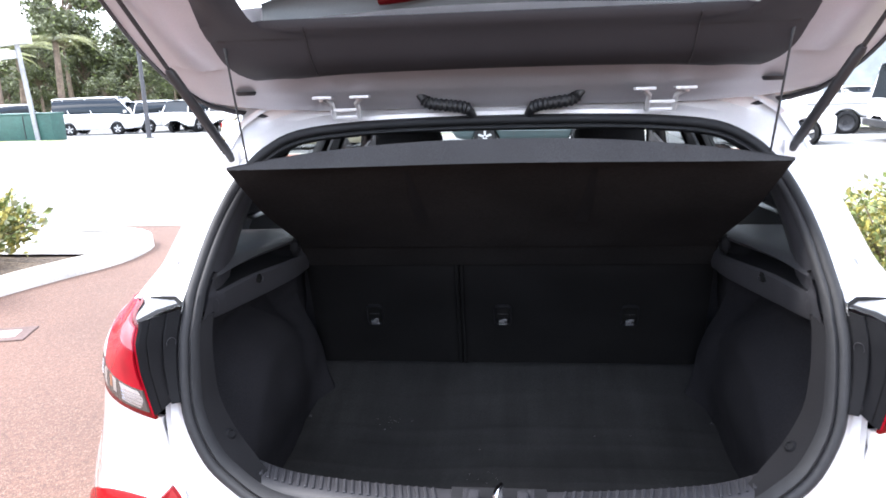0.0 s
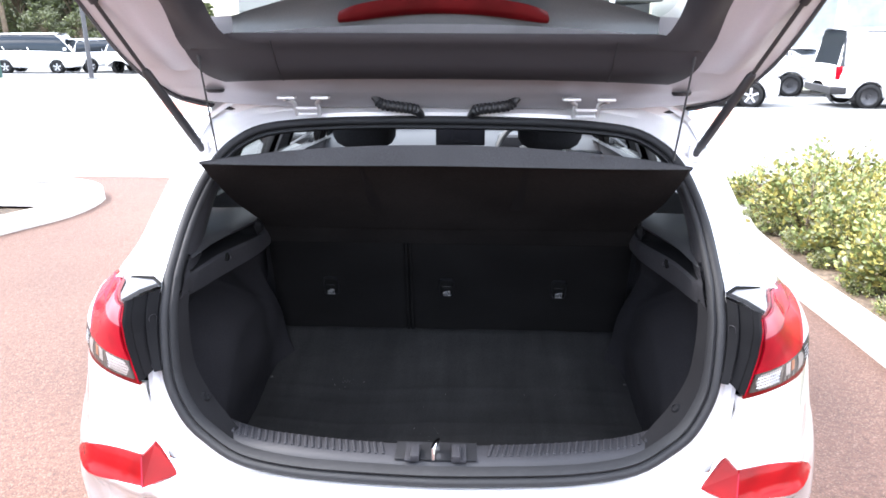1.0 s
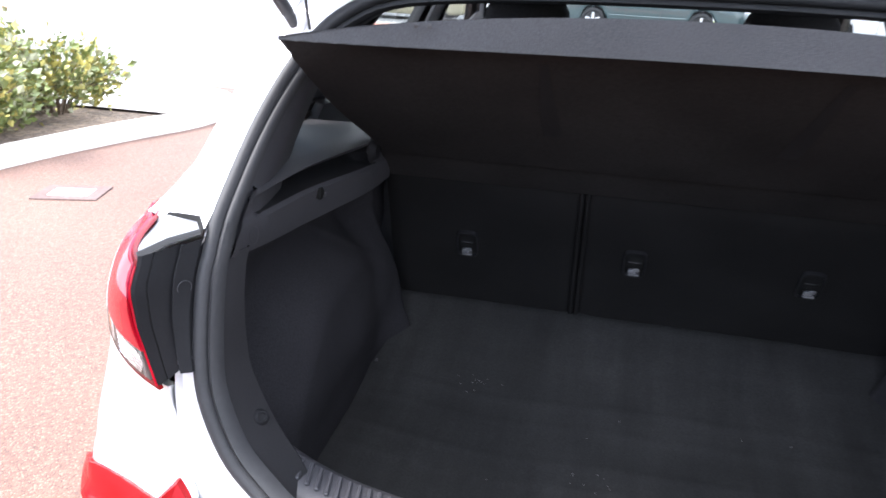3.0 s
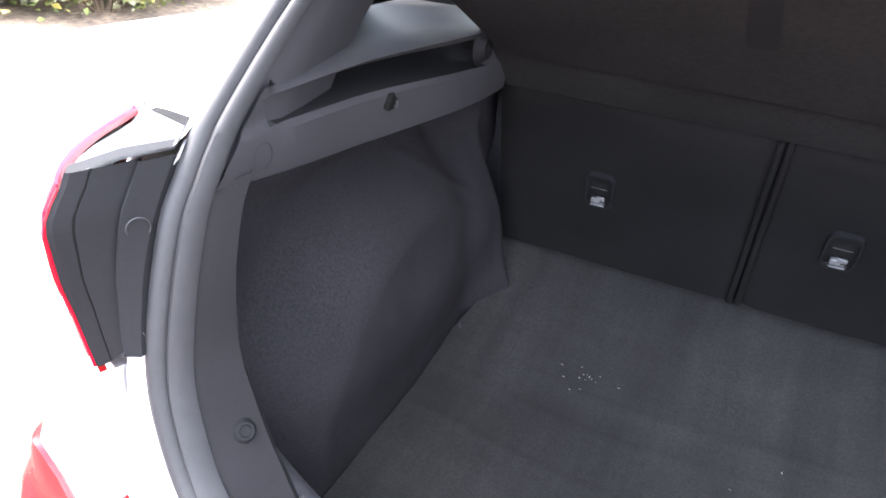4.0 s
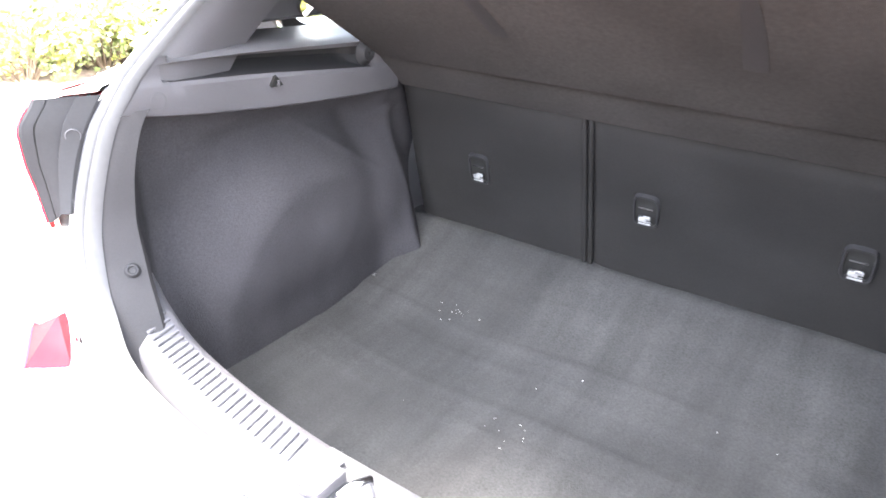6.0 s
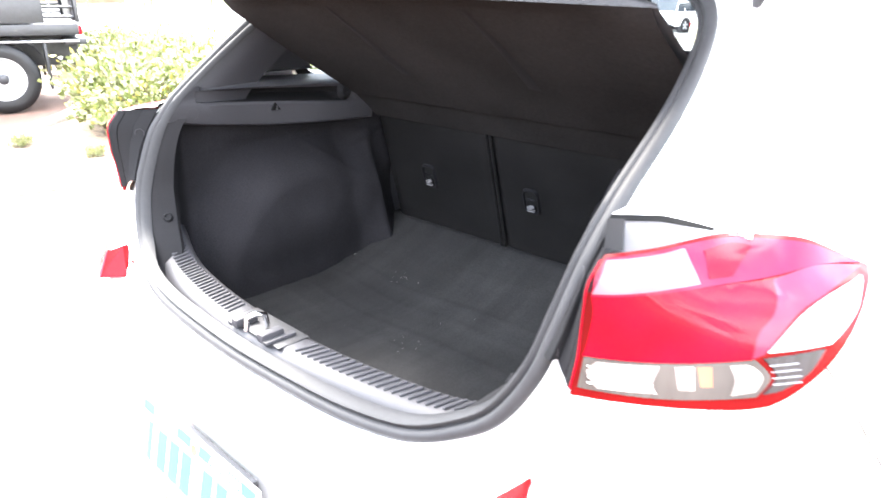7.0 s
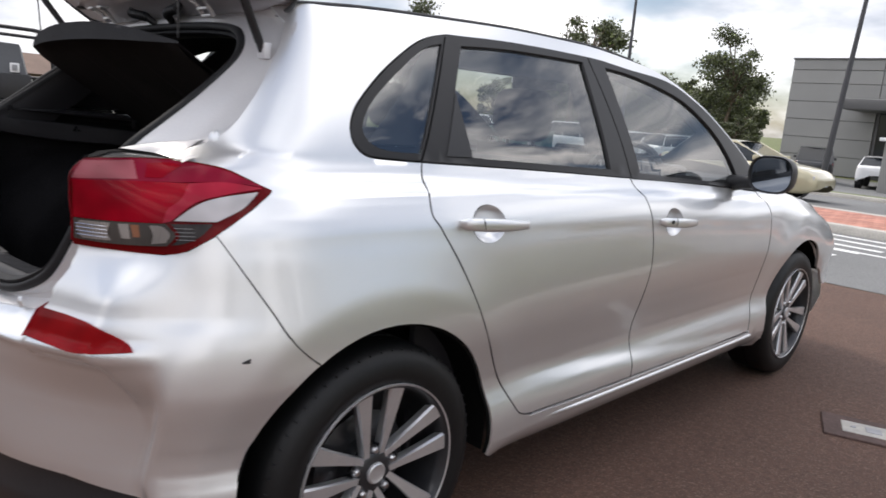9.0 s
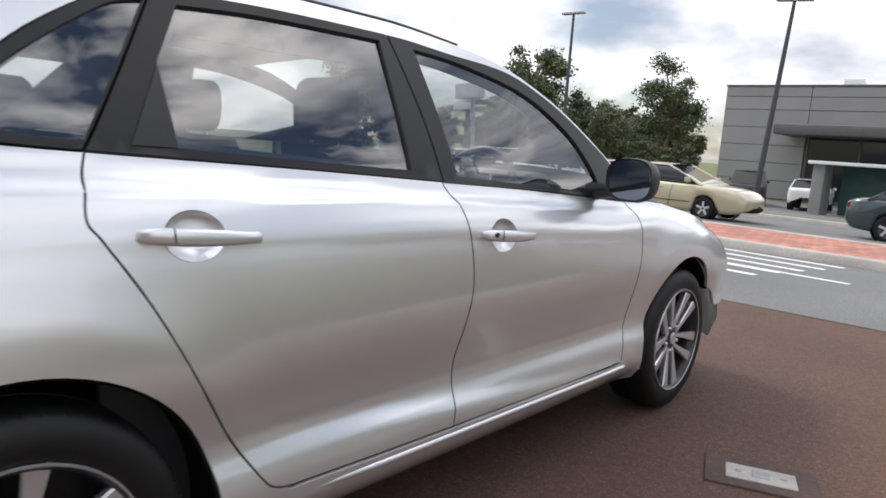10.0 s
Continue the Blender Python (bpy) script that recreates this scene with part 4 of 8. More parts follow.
# ---- boot interior ----
def FLOOR_Z(y):
    """The load floor: nearly level, with a hinged flap that climbs to the seat backs."""
    return 0.562 + 0.016 * (y - 0.2) + 0.100 * max(0.0, min(1.0, (y - 0.62) / 0.33)) ** 1.9

n_r = len(ring_ap)
trim_rows = []
for dx, dy in ((0.023, 0.014), (0.027, 0.022), (0.032, 0.045), (0.036, 0.072), (0.028, 0.080)):
    trim_rows.append([p + Vector((0, -0.42 * max(0, dy - 0.02) * ss(0.80, 1.0, p.z), -0.034 * ss(0.48, 0.38, abs(p.x)))) for p in ring_shift(dx, dy)])
pillar_rows = [ring_shift(a, b) for a, b in ((0.018, 0.004), (0.022, 0.02), (0.025, 0.05), (0.024, 0.085), (0.016, 0.13), (0.0, 0.20))]
for side in (1, -1):
    idx = [i for i in range(n_r) if 0.7 < ring_ap[i][2] < 1.030 and side * ring_ap[i][0] > 0.24]
    idx.sort(key=lambda i: ring_ap[i][2] + 0.3 * side * ring_ap[i][0])
    part("aperture_trim", sheet([[r[i] for i in idx] for r in trim_rows], flip=side < 0), M_EDGE, car, "carpeted inner edge of the hatch opening")
    idx2 = [i for i in range(n_r) if ring_ap[i][2] > 1.024 and side * ring_ap[i][0] >= -0.001]
    idx2.sort(key=lambda i: (ring_ap[i][2], -side * ring_ap[i][0]))
    part("upper_pillar_trim", sheet([[r[i] for i in idx2] for r in pillar_rows], flip=side < 0), M_GREYTRIM, car, "dark plastic trim on the hatch pillar")

    # carpeted side with the wheel-arch bulge
    def carpet_x(y, z):
        r = math.hypot(y - 0.665, z - 0.59)
        w = 0.602 - 0.088 * ss(0.375, 0.235, r) - 0.026 * ss(0.29, 0.05, r)
        w -= ss(0.78, 0.87, y) * (0.022 + 0.030 * ss(0.70, 0.88, z) - 0.01 * ss(0.95, 1.0, z))
        w -= 0.06 * ss(0.365, 0.300, y)
        w -= 0.006 * math.exp(-((z - 0.935 + (y - 0.66) * 0.75) / 0.006) ** 2) * ss(0.58, 0.63, y) * ss(0.84, 0.78, y)
        w -= 0.006 * math.exp(-((z - 0.905 - (y - 0.84) * 0.4) / 0.006) ** 2) * ss(0.79, 0.82, y)
        w -= 0.010 * math.exp(-((y - 0.875) / 0.014) ** 2) * ss(0.96, 0.88, z) + 0.022 * math.exp(-((y - 0.885) / 0.03) ** 2 - ((z - 0.61) / 0.06) ** 2)
        w += (max(w, 0.514) - w) * ss(0.74, 0.60, z) * ss(0.86, 0.80, y)
        w += 0.0012 * noise.noise((y * 30, z * 22, side * 5 + 1))
        w -= 0.010 * ss(0.93, 0.96, z) * ss(0.40, 0.50, y)
        w += 0.03 * ss(0.985, 1.015, z) * ss(0.34, 0.31, y)
        return w + 0.0028 * noise.noise((y * 9, z * 9, side * 3))
    ys, zs = [0.290 + 0.0074 * i for i in range(93)], [0.535 + 0.0077 * i for i in range(66)]
    part("side_carpet", sheet([[(side * carpet_x(y, z), y, z) for y in ys] for z in zs], flip=side > 0, sharp=0), M_CARPET, car, "grey moulded carpet over the wheel arch")
    near = min((i for i in range(n_r) if side * ring_ap[i][0] > 0.3 and ring_ap[i][2] < 1), key=lambda i: abs(ring_ap[i][2] - 0.808))
    inw = (ring_shift(1, 0)[near] - ring_shift(0, 0)[near]) + Vector((0, -0.35, 0))
    part("fixing_cap", lathe([(0.002, 0.0), (0.002, 0.007), (0.005, 0.0085), (0.005, 0.011), (0.002, 0.0145), (-0.004, 0.017)], 20), M_PLUG, car, "round black trim plug", m=Matrix.Translation(ring_shift(0.0345, 0.050)[near]) @ inw.to_track_quat("X", "Z").to_matrix().to_4x4() @ Matrix.Diagonal((0.8, 0.68, 0.68, 1)))

    # plastic upper trim with its slot and ledge
    low_z = spl([(0.29, 1.026), (0.31, 1.021), (0.385, 1.007), (0.48, 0.994), (0.58, 0.984), (0.9, 0.972)])

    def trim_sec(y):
        f = ss(0.375, 0.40, y) * ss(0.80, 0.74, y)
        z0, g0, g1, le = low_z(y), 1.055 - 0.078 * (y - 0.38), 1.079 - 0.05 * (y - 0.40), 1.084 - 0.03 * (y - 0.40)
        return [(0.570, z0 - 0.004), (0.540, z0 - 0.002), (0.5345, z0 + 0.001), (0.533, z0 + 0.006), (0.532, (z0 + g0) / 2), (0.531, g0 - 0.006), (0.532 + 0.004 * f, g0), (0.534 + 0.040 * f, g0 + 0.004), (0.536 + 0.062 * f, (g0 + g1) / 2),
                (0.535 + 0.060 * f, g1 - 0.002), (0.534 + 0.006 * f, g1 + 0.001), (0.535, le - 0.003), (0.545, le + 0.003), (0.57, le + 0.006), (0.61, le + 0.007), (0.66, le + 0.006), (0.70, le + 0.006)]
    rows = []
    for y in [0.300 + 0.0126 * i for i in range(45)]:
        row = []
        for k in range(17):
            yy = y
            for _ in range(4):
                yy = max(y, YAP(trim_sec(yy)[k][1]) + 0.012)
            x, z = trim_sec(yy)[k]
            bend = 0.034 * ss(0.50, 0.80, yy)
            row.append((side * max(within_skin(yy, z, x - bend, 0.03), min(x - bend, 0.533)), yy, z))
        rows.append(row)
    a_, b_ = 7, 38
    trim_me = join(*[sheet(rw, flip=side < 0, sharp=30) for rw in (rows[:a_ + 1], rows[b_:], [r[:7] for r in rows[a_:b_ + 1]], [r[10:] for r in rows[a_:b_ + 1]])])
    ut = part("side_trim", trim_me, M_GREYTRIM, car, "dark grey plastic side trim with a shelf slot")
    # slot's inside is coloured black to give the shade of a deep recess
    part("shelf_slot", sheet([r[6:11] for r in rows[a_:b_ + 1]], flip=side < 0, sharp=30), M_PLUG, ut, "slot for the parcel shelf, its inner shade painted black")
    part("cap_groove", lathe([(0.0009, 0.0118), (0.0006, 0.0130)], 24), M_BLACK, ut, m=Matrix.Translation((side * 0.5315, 0.364, 1.033)) @ Matrix.Rotation(radians(180 if side > 0 else 0), 4, "Z"))
    # the hook's recess is a near-black wedge, coloured for the shade inside it
    hk = part("bag_hook", mesh([(0, -0.013, -0.006), (0, 0.013, -0.006), (0, 0.002, 0.013), (0.009, -0.010, -0.004), (0.009, 0.010, -0.004), (0.009, 0.002, 0.009)], [(0, 1, 2), (5, 4, 3), (0, 3, 4, 1), (1, 4, 5, 2), (2, 5, 3, 0)], smooth=False), M_RECESS, ut, "small triangular bag hook recess, its shade given by near-black colour", m=Matrix.Translation((side * 0.5195, 0.572, 1.026)) @ Matrix.Rotation(radians(0 if side > 0 else 180), 4, "Z"))
    part("hook_peg", tube([(-0.001, 0.0, -0.004), (-0.004, 0.0, -0.002), (-0.004, 0.0, 0.004)], 0.0022, 6), M_GREYTRIM, hk)
    part("shelf_pivot", lathe([(0.0, 0.0), (0.012, 0.004), (0.012, 0.014), (0.005, 0.019), (0.0, 0.024)], 20), M_PLUG, ut, "round shelf pivot", m=Matrix.Translation((side * 0.505, 0.768, 1.050)) @ Matrix.Rotation(radians(180 if side > 0 else 0), 4, "Z"))
    part("lashing_eye", tube([(side * 0.520, 0.775, 0.578), (side * 0.502, 0.78, 0.594), (side * 0.500, 0.80, 0.588), (side * 0.512, 0.812, 0.578)], 0.005, 8), M_BLACK, car)
    part("pocket_floor", sheet([[(side * x, y, 0.553 + 0.004 * noise.noise((x * 8, y * 8, 2))) for x in (0.44, 0.50, 0.56, 0.64)] for y in (0.24, 0.35, 0.45, 0.55, 0.65, 0.75, 0.87)], flip=side < 0), M_CARPET, car)
    # pillar lining behind the shelf, with the window holes
    liner = outline([(0.53, 1.095), (2.9, 1.06)], [(2.9, 1.06), (2.5, 1.27), (2.1, 1.385), (1.5, 1.405), (0.76, 1.37)], [(0.76, 1.37), (0.68, 1.27), (0.53, 1.095)])
    qh, rh, fh = shrink([p for p in qg if p[1] > 1.085], 0.004), shrink(rg, 0.02), shrink([p for p in fg if p[1] > 1.0], 0.02)
    rh = [(y, min(1.30, max(z, 1.075))) for y, z in rh]
    fh = [(y, max(z, 1.075)) for y, z in fh if y < 2.58]
    inner = lambda y, z: (side * within_skin(y, z, width(y, z) - 0.030 - 0.025 * ss(0.97, 1.05, y), 0.028), y, z)
    part("pillar_lining", panel(liner, inner, 0.05, holes=[qh, rh, fh], side=side, lip=0.010), M_GREYTRIM, car, "dark inner pillar lining")
    card = [(0.98, 0.25), (2.95, 0.25), (2.95, 0.97), (0.98, 1.085)]
    part("door_card", panel(card, lambda y, z: (side * (min(0.80, width(y, z)) - 0.05), y, z), 0.08, side=side, lip=0.02), M_GREYTRIM, car, "dark inner door card")

# floor carpet of the boot, with shallow waves
ys = [0.175 + 0.0082 * i for i in range(101)]
xs = [-0.60 + 0.010 * i for i in range(121)]


def floor_pt(x, y):
    edge = 0.512 - 0.018 * ss(0.76, 0.86, y) + 0.05 * ss(0.89, 0.94, y) - 0.06 * ss(0.30, 0.17, y)
    xx = x / 0.6 * edge
    wob = noise.noise((xx * 3, y * 3, 4))
    z = 0.0022 * noise.noise((xx * 5, y * 2.2, 0)) + 0.0010 * noise.noise((xx * 22, y * 14, 3))
    for c, k in ((-0.36, 0.5), (-0.25, 0.7), (-0.13, 1.0), (-0.03, 0.8), (0.08, 1.0), (0.17, 0.9), (0.27, 0.8), (0.37, 0.5)):
        z += 0.0042 * k * math.exp(-((xx - c - 0.10 * (y - 0.4) - 0.02 * wob) / 0.010) ** 2) * ss(0.62, 0.40, y + 0.15 * wob)
    for c, k in ((0.54, 0.35), (0.60, 0.5), (0.69, 0.35), (0.745, 0.6), (0.86, 0.3)):
        z += 0.0040 * k * math.exp(-((y - c - 0.012 * math.sin(xx * 7) - 0.02 * wob) / 0.008) ** 2)
    return (xx, y, FLOOR_Z(y) + z)


bf = part("boot_floor", sheet([[Vector(floor_pt(-0.6, y)) - Vector((0.002, 0, 0.03)) for y in ys]] + [[floor_pt(x, y) for y in ys] for x in xs] + [[Vector(floor_pt(0.6, y)) - Vector((-0.002, 0, 0.03)) for y in ys]], sharp=60, flip=True), M_FLOORMAT, car, "grey boot floor carpet with worn creases")
rng = random.Random(5)
fv, ff = [], []
for cx, cy, spread, count in ((-0.27, 0.77, 0.024, 13), (-0.05, 0.55, 0.03, 10), (0.0, 0.50, 0.25, 16)):
    for _ in range(count):
        x, y = cx + rng.gauss(0, spread), min(0.85, max(0.24, cy + rng.gauss(0, spread * 0.6)))
        if abs(x) > 0.42:
            continue
        p, a, l, w = Vector(floor_pt(x / 0.484 * 0.6, y)) + Vector((0, 0, 0.0012)), rng.uniform(0, math.pi), rng.uniform(0.0005, 0.0020), rng.uniform(0.0003, 0.0006)
        d, e = Vector((math.cos(a) * l, math.sin(a) * l, 0)), Vector((-math.sin(a) * w, math.cos(a) * w, 0))
        k = len(fv)
        fv += [p - d - e, p + d - e, p + d + e, p - d + e]
        ff.append((k, k + 1, k + 2, k + 3))
tagged(part("lint_flecks", mesh(fv, ff, smooth=False), M_GALV, bf, "pale lint and grit on the carpet"), kind="stuff")

# rear sill trim: ridged step, latch recess
SILL_Y = lambda x: 0.158 + 0.30 * x * x
SILL_Z = lambda x: 0.748 + 1.3 * max(0, abs(x) - 0.34) ** 2
sill_rows = []
for dy, dz in ((-0.012, -0.016), (-0.004, 0.0), (0.014, 0.008), (0.052, 0.008), (0.066, 0.0), (0.072, -0.02), (0.074, -0.21)):
    sill_rows.append([(x, SILL_Y(x) + dy, SILL_Z(x) + dz) for x in [-0.52 + 0.02 * i for i in range(53)]])
st = part("sill_trim", sheet(sill_rows, sharp=50), M_GREYTRIM, car, "ridged dark plastic loading sill")
rib = box(-0.0028, 0.0028, -0.020, 0.020, -0.002, 0.0035, 0.0012, 1)
for i in range(64):
    x = -0.452 + 0.904 * i / 63
    if abs(x) < 0.10:
        continue
    part("sill_rib", rib, M_GREYTRIM, st, m=pose(x, SILL_Y(x) + 0.033, SILL_Z(x) + 0.008, 0, 0, 12 if x < 0 else -12))
part("latch_recess", box(-0.080, 0.080, SILL_Y(0) + 0.002, SILL_Y(0) + 0.062, 0.7545, 0.7575, 0.001), M_BLACK, st, "black latch recess in the sill")
for sx in (-1, 1):
    part("latch_guide", join(box(sx * 0.040 - 0.009, sx * 0.040 + 0.009, SILL_Y(0) - 0.008, SILL_Y(0) + 0.035, 0.756, 0.772, 0.004), box(sx * 0.054 - 0.006, sx * 0.054 + 0.006, SILL_Y(0) - 0.008, SILL_Y(0) + 0.05, 0.756, 0.763, 0.002)), M_GREYTRIM, st)
part("latch_striker", tube([(-0.004, SILL_Y(0) - 0.004, 0.762), (-0.004, SILL_Y(0) - 0.002, 0.784), (0, SILL_Y(0) + 0.012, 0.788), (0.004, SILL_Y(0) + 0.028, 0.784), (0.004, SILL_Y(0) + 0.03, 0.762)], 0.005, 10), M_CHROME, st, "bright steel latch striker")

# seat backs, split sixty-forty, with anchor covers
BACK_Y = lambda z: 0.965 - 0.25 * (z - 0.667)


def seat_back(x0, x1):
    rows = []
    for i in range(13):
        z = 0.645 + 0.385 * i / 12
        rows.append([(x, BACK_Y(z) + 0.009 * (ss(0.010, 0.0, x - x0) + ss(0.010, 0.0, x1 - x)) + 0.004 * noise.noise((x * 6, z * 6, 7)), z) for x in [x0 + (x1 - x0) * j / 20 for j in range(21)]])
    for k in range(1, 6):
        a = k * math.pi / 10
        rows.append([(x, BACK_Y(1.03) + 0.07 * (1 - math.cos(a)), 1.03 + 0.03 * math.sin(a)) for x in [x0 + (x1 - x0) * j / 20 for j in range(21)]])
    rows.append([(p[0], p[1] + 0.05, p[2]) for p in rows[-1]])
    return sheet(rows)


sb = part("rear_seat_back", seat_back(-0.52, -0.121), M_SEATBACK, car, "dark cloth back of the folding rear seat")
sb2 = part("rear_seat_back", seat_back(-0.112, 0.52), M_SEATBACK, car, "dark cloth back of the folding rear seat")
for x in (-0.1225, -0.1105):
    part("seat_edge", tube([(x, BACK_Y(z) - 0.001, z) for z in (0.66, 0.75, 0.85, 0.95, 1.03)], 0.0045, 8), M_SEATBACK, car)
# near-black sheet that stands for the shade between the seat backs
part("seat_gap", sheet([[(x, BACK_Y(z) + 0.010, z) for x in (-0.124, -0.109)] for z in (0.66, 0.8, 0.95, 1.03)]), M_RECESS, car)
for x, par in ((-0.349, sb), (-0.006, sb2), (0.322, sb2)):
    yy, zz = BACK_Y(0.824) - 0.004, 0.824
    tilt = Matrix.Translation((x, yy, zz)) @ pose(0, 0, 0, 17)
    ring = []
    for f, d in ((1.12, 0.004), (1.04, -0.003), (0.92, -0.003), (0.86, 0.006)):
        ring.append([(0.0215 * f * math.copysign(abs(math.cos(a)) ** 0.45, math.cos(a)), d, 0.031 * f * math.copysign(abs(math.sin(a)) ** 0.45, math.sin(a)) - 0.002) for a in [k * math.pi / 12 for k in range(24)]])
    an = part("anchor_bezel", sheet(ring, close_u=True), M_PLUG, par, "child-seat anchor bezel", m=tilt)
    # recess shade is in this box's near-black colour
    part("anchor_recess", box(-0.0195, 0.0195, 0.002, 0.006, -0.028, 0.028), M_RECESS, par, m=tilt)
    part("anchor_bar", join(box(-0.012, 0.012, -0.006, 0.002, -0.022, -0.008, 0.004), box(-0.014, 0.014, -0.002, 0.004, -0.026, -0.023, 0.001), box(-0.013, 0.013, -0.002, 0.004, 0.004, 0.007, 0.001)), M_CHROME, par, "bright child-seat anchor", m=tilt)
    part("anchor_icon", join(box(-0.010, 0.004, -0.0085, -0.005, -0.020, -0.011, 0.0015, 1), box(-0.002, 0.011, -0.0085, -0.005, -0.014, -0.006, 0.0015, 1), box(-0.010, 0.011, -0.0085, -0.005, -0.0245, -0.0225, 0.0005, 1)), M_ICON, par, "pale printed seat symbol", m=tilt)

# parcel shelf, hung up on its cords


def shelf_pt(t, s, d):
    """t across (-1..1), s from the pivot (0) to the rear edge (1), d below the top."""
    half_w = 0.522 - 0.03 * ss(0.6, 0.0, s)
    bow = 0.05 * s * (1 - abs(t) ** 2.6)
    y, z = 0.785 - (0.335 + bow) * s, 1.060 + 0.222 * s + 0.052 * s * (1 - abs(t) ** 2.2)
    return (t * half_w, y, z - d)


tt = [-1 + i / 18 for i in range(37)]
sv = [i / 12 for i in range(13)]
def thick(t):
    return 0.006 + 0.041 * (1 - abs(t) ** 2.4)


top_rows = [[shelf_pt(t, s, 0.004) for t in tt] for s in sv]
lip_rows = [[shelf_pt(t, 1.0, 0.0 + thick(t) * k) for t in tt] for k in (0.10, 0.5, 0.9, 1.0)]
under = [[shelf_pt(t * 0.985, s, 0.016 + (thick(t) - 0.016) * ss(0.93, 1.0, s)) for t in tt] for s in sv[::-1]]
shelf = part("parcel_shelf", sheet(top_rows + lip_rows, flip=True, sharp=50), M_SHELF, car, "dark felt parcel shelf hung up by two cords")
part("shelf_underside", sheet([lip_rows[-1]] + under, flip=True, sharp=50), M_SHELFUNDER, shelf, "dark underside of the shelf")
for sx in (-1, 1):
    # darker strips laid on the underside give the shade of its pressed grooves
    groove = [[shelf_pt(sx * (0.34 + w * (0.012 + 0.016 * ss(0.80, 0.35, v))), v, 0.0168 + 0.0012 * (1 - abs(w))) for w in (-1, 0, 1)] for v in [0.30 + 0.052 * i for i in range(11)]]
    part("shelf_groove_shade", sheet(groove, flip=sx > 0), M_EDGE, shelf, "darker strip painting the shade of a pressed groove under the shelf")
front_flap = [[(t * 0.50, 0.79 + 0.026 * k, 1.052 - 0.025 * k) for t in tt] for k in (0, 1, 2, 3)]
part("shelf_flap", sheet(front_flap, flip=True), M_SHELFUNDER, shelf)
for sx in (-1, 1):
    part("shelf_hole", lathe([(0.0, 0.0), (0.0006, 0.0035)], 10, "y"), M_BLACK, shelf, m=Matrix.Translation((sx * 0.315 - 0.008, 0.4035, 1.309)))
    part("shelf_hole", lathe([(0.0, 0.0), (0.0006, 0.0035)], 10, "y"), M_BLACK, shelf, m=Matrix.Translation((sx * 0.315 + 0.009, 0.4035, 1.309)))

# ---- tailgate, raised ----
TA = radians(43)


def tg(x, s, n):
    """s along the raised tailgate from its hinges, n towards the side that faced the boot."""
    return (x, 0.655 - s * math.cos(TA) - n * math.sin(TA), 1.405 + s * math.sin(TA) - n * math.cos(TA))


TGW = spl([(-0.06, 0.48), (-0.045, 0.55), (-0.02, 0.625), (0.03, 0.665), (0.08, 0.69), (0.16, 0.71), (0.28, 0.722), (0.45, 0.73), (0.60, 0.73), (0.75, 0.68), (0.86, 0.60), (0.90, 0.50)])
TRW = spl([(0.10, 0.40), (0.105, 0.43), (0.12, 0.47), (0.15, 0.502), (0.20, 0.522), (0.28, 0.534), (0.36, 0.54), (0.50, 0.56), (0.80, 0.55), (0.88, 0.45)])
GLW = spl([(0.236, 0.30), (0.240, 0.38), (0.25, 0.42), (0.28, 0.447), (0.32, 0.458), (0.45, 0.46), (0.55, 0.44), (0.575, 0.38), (0.585, 0.25)])
tailgate = part("tailgate", sheet([[tg(t * TGW(s), s, -0.05 + 0.048 * abs(t) ** 4) for t in ts] for s in [-0.05 + 0.02 * i for i in range(14)]], flip=True), M_PAINT, car, "silver tailgate raised on two gas struts")
part("outer_skin", sheet([[tg(t * TGW(s), s, -0.06 + 0.055 * abs(t) ** 3) for t in ts] for s in [0.57 + 0.03 * i for i in range(12)]], flip=True), M_PAINT, tailgate)
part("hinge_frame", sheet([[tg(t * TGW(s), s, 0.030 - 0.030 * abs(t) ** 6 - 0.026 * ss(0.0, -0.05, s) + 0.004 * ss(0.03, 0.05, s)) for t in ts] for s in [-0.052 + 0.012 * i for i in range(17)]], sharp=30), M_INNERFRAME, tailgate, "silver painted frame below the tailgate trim")
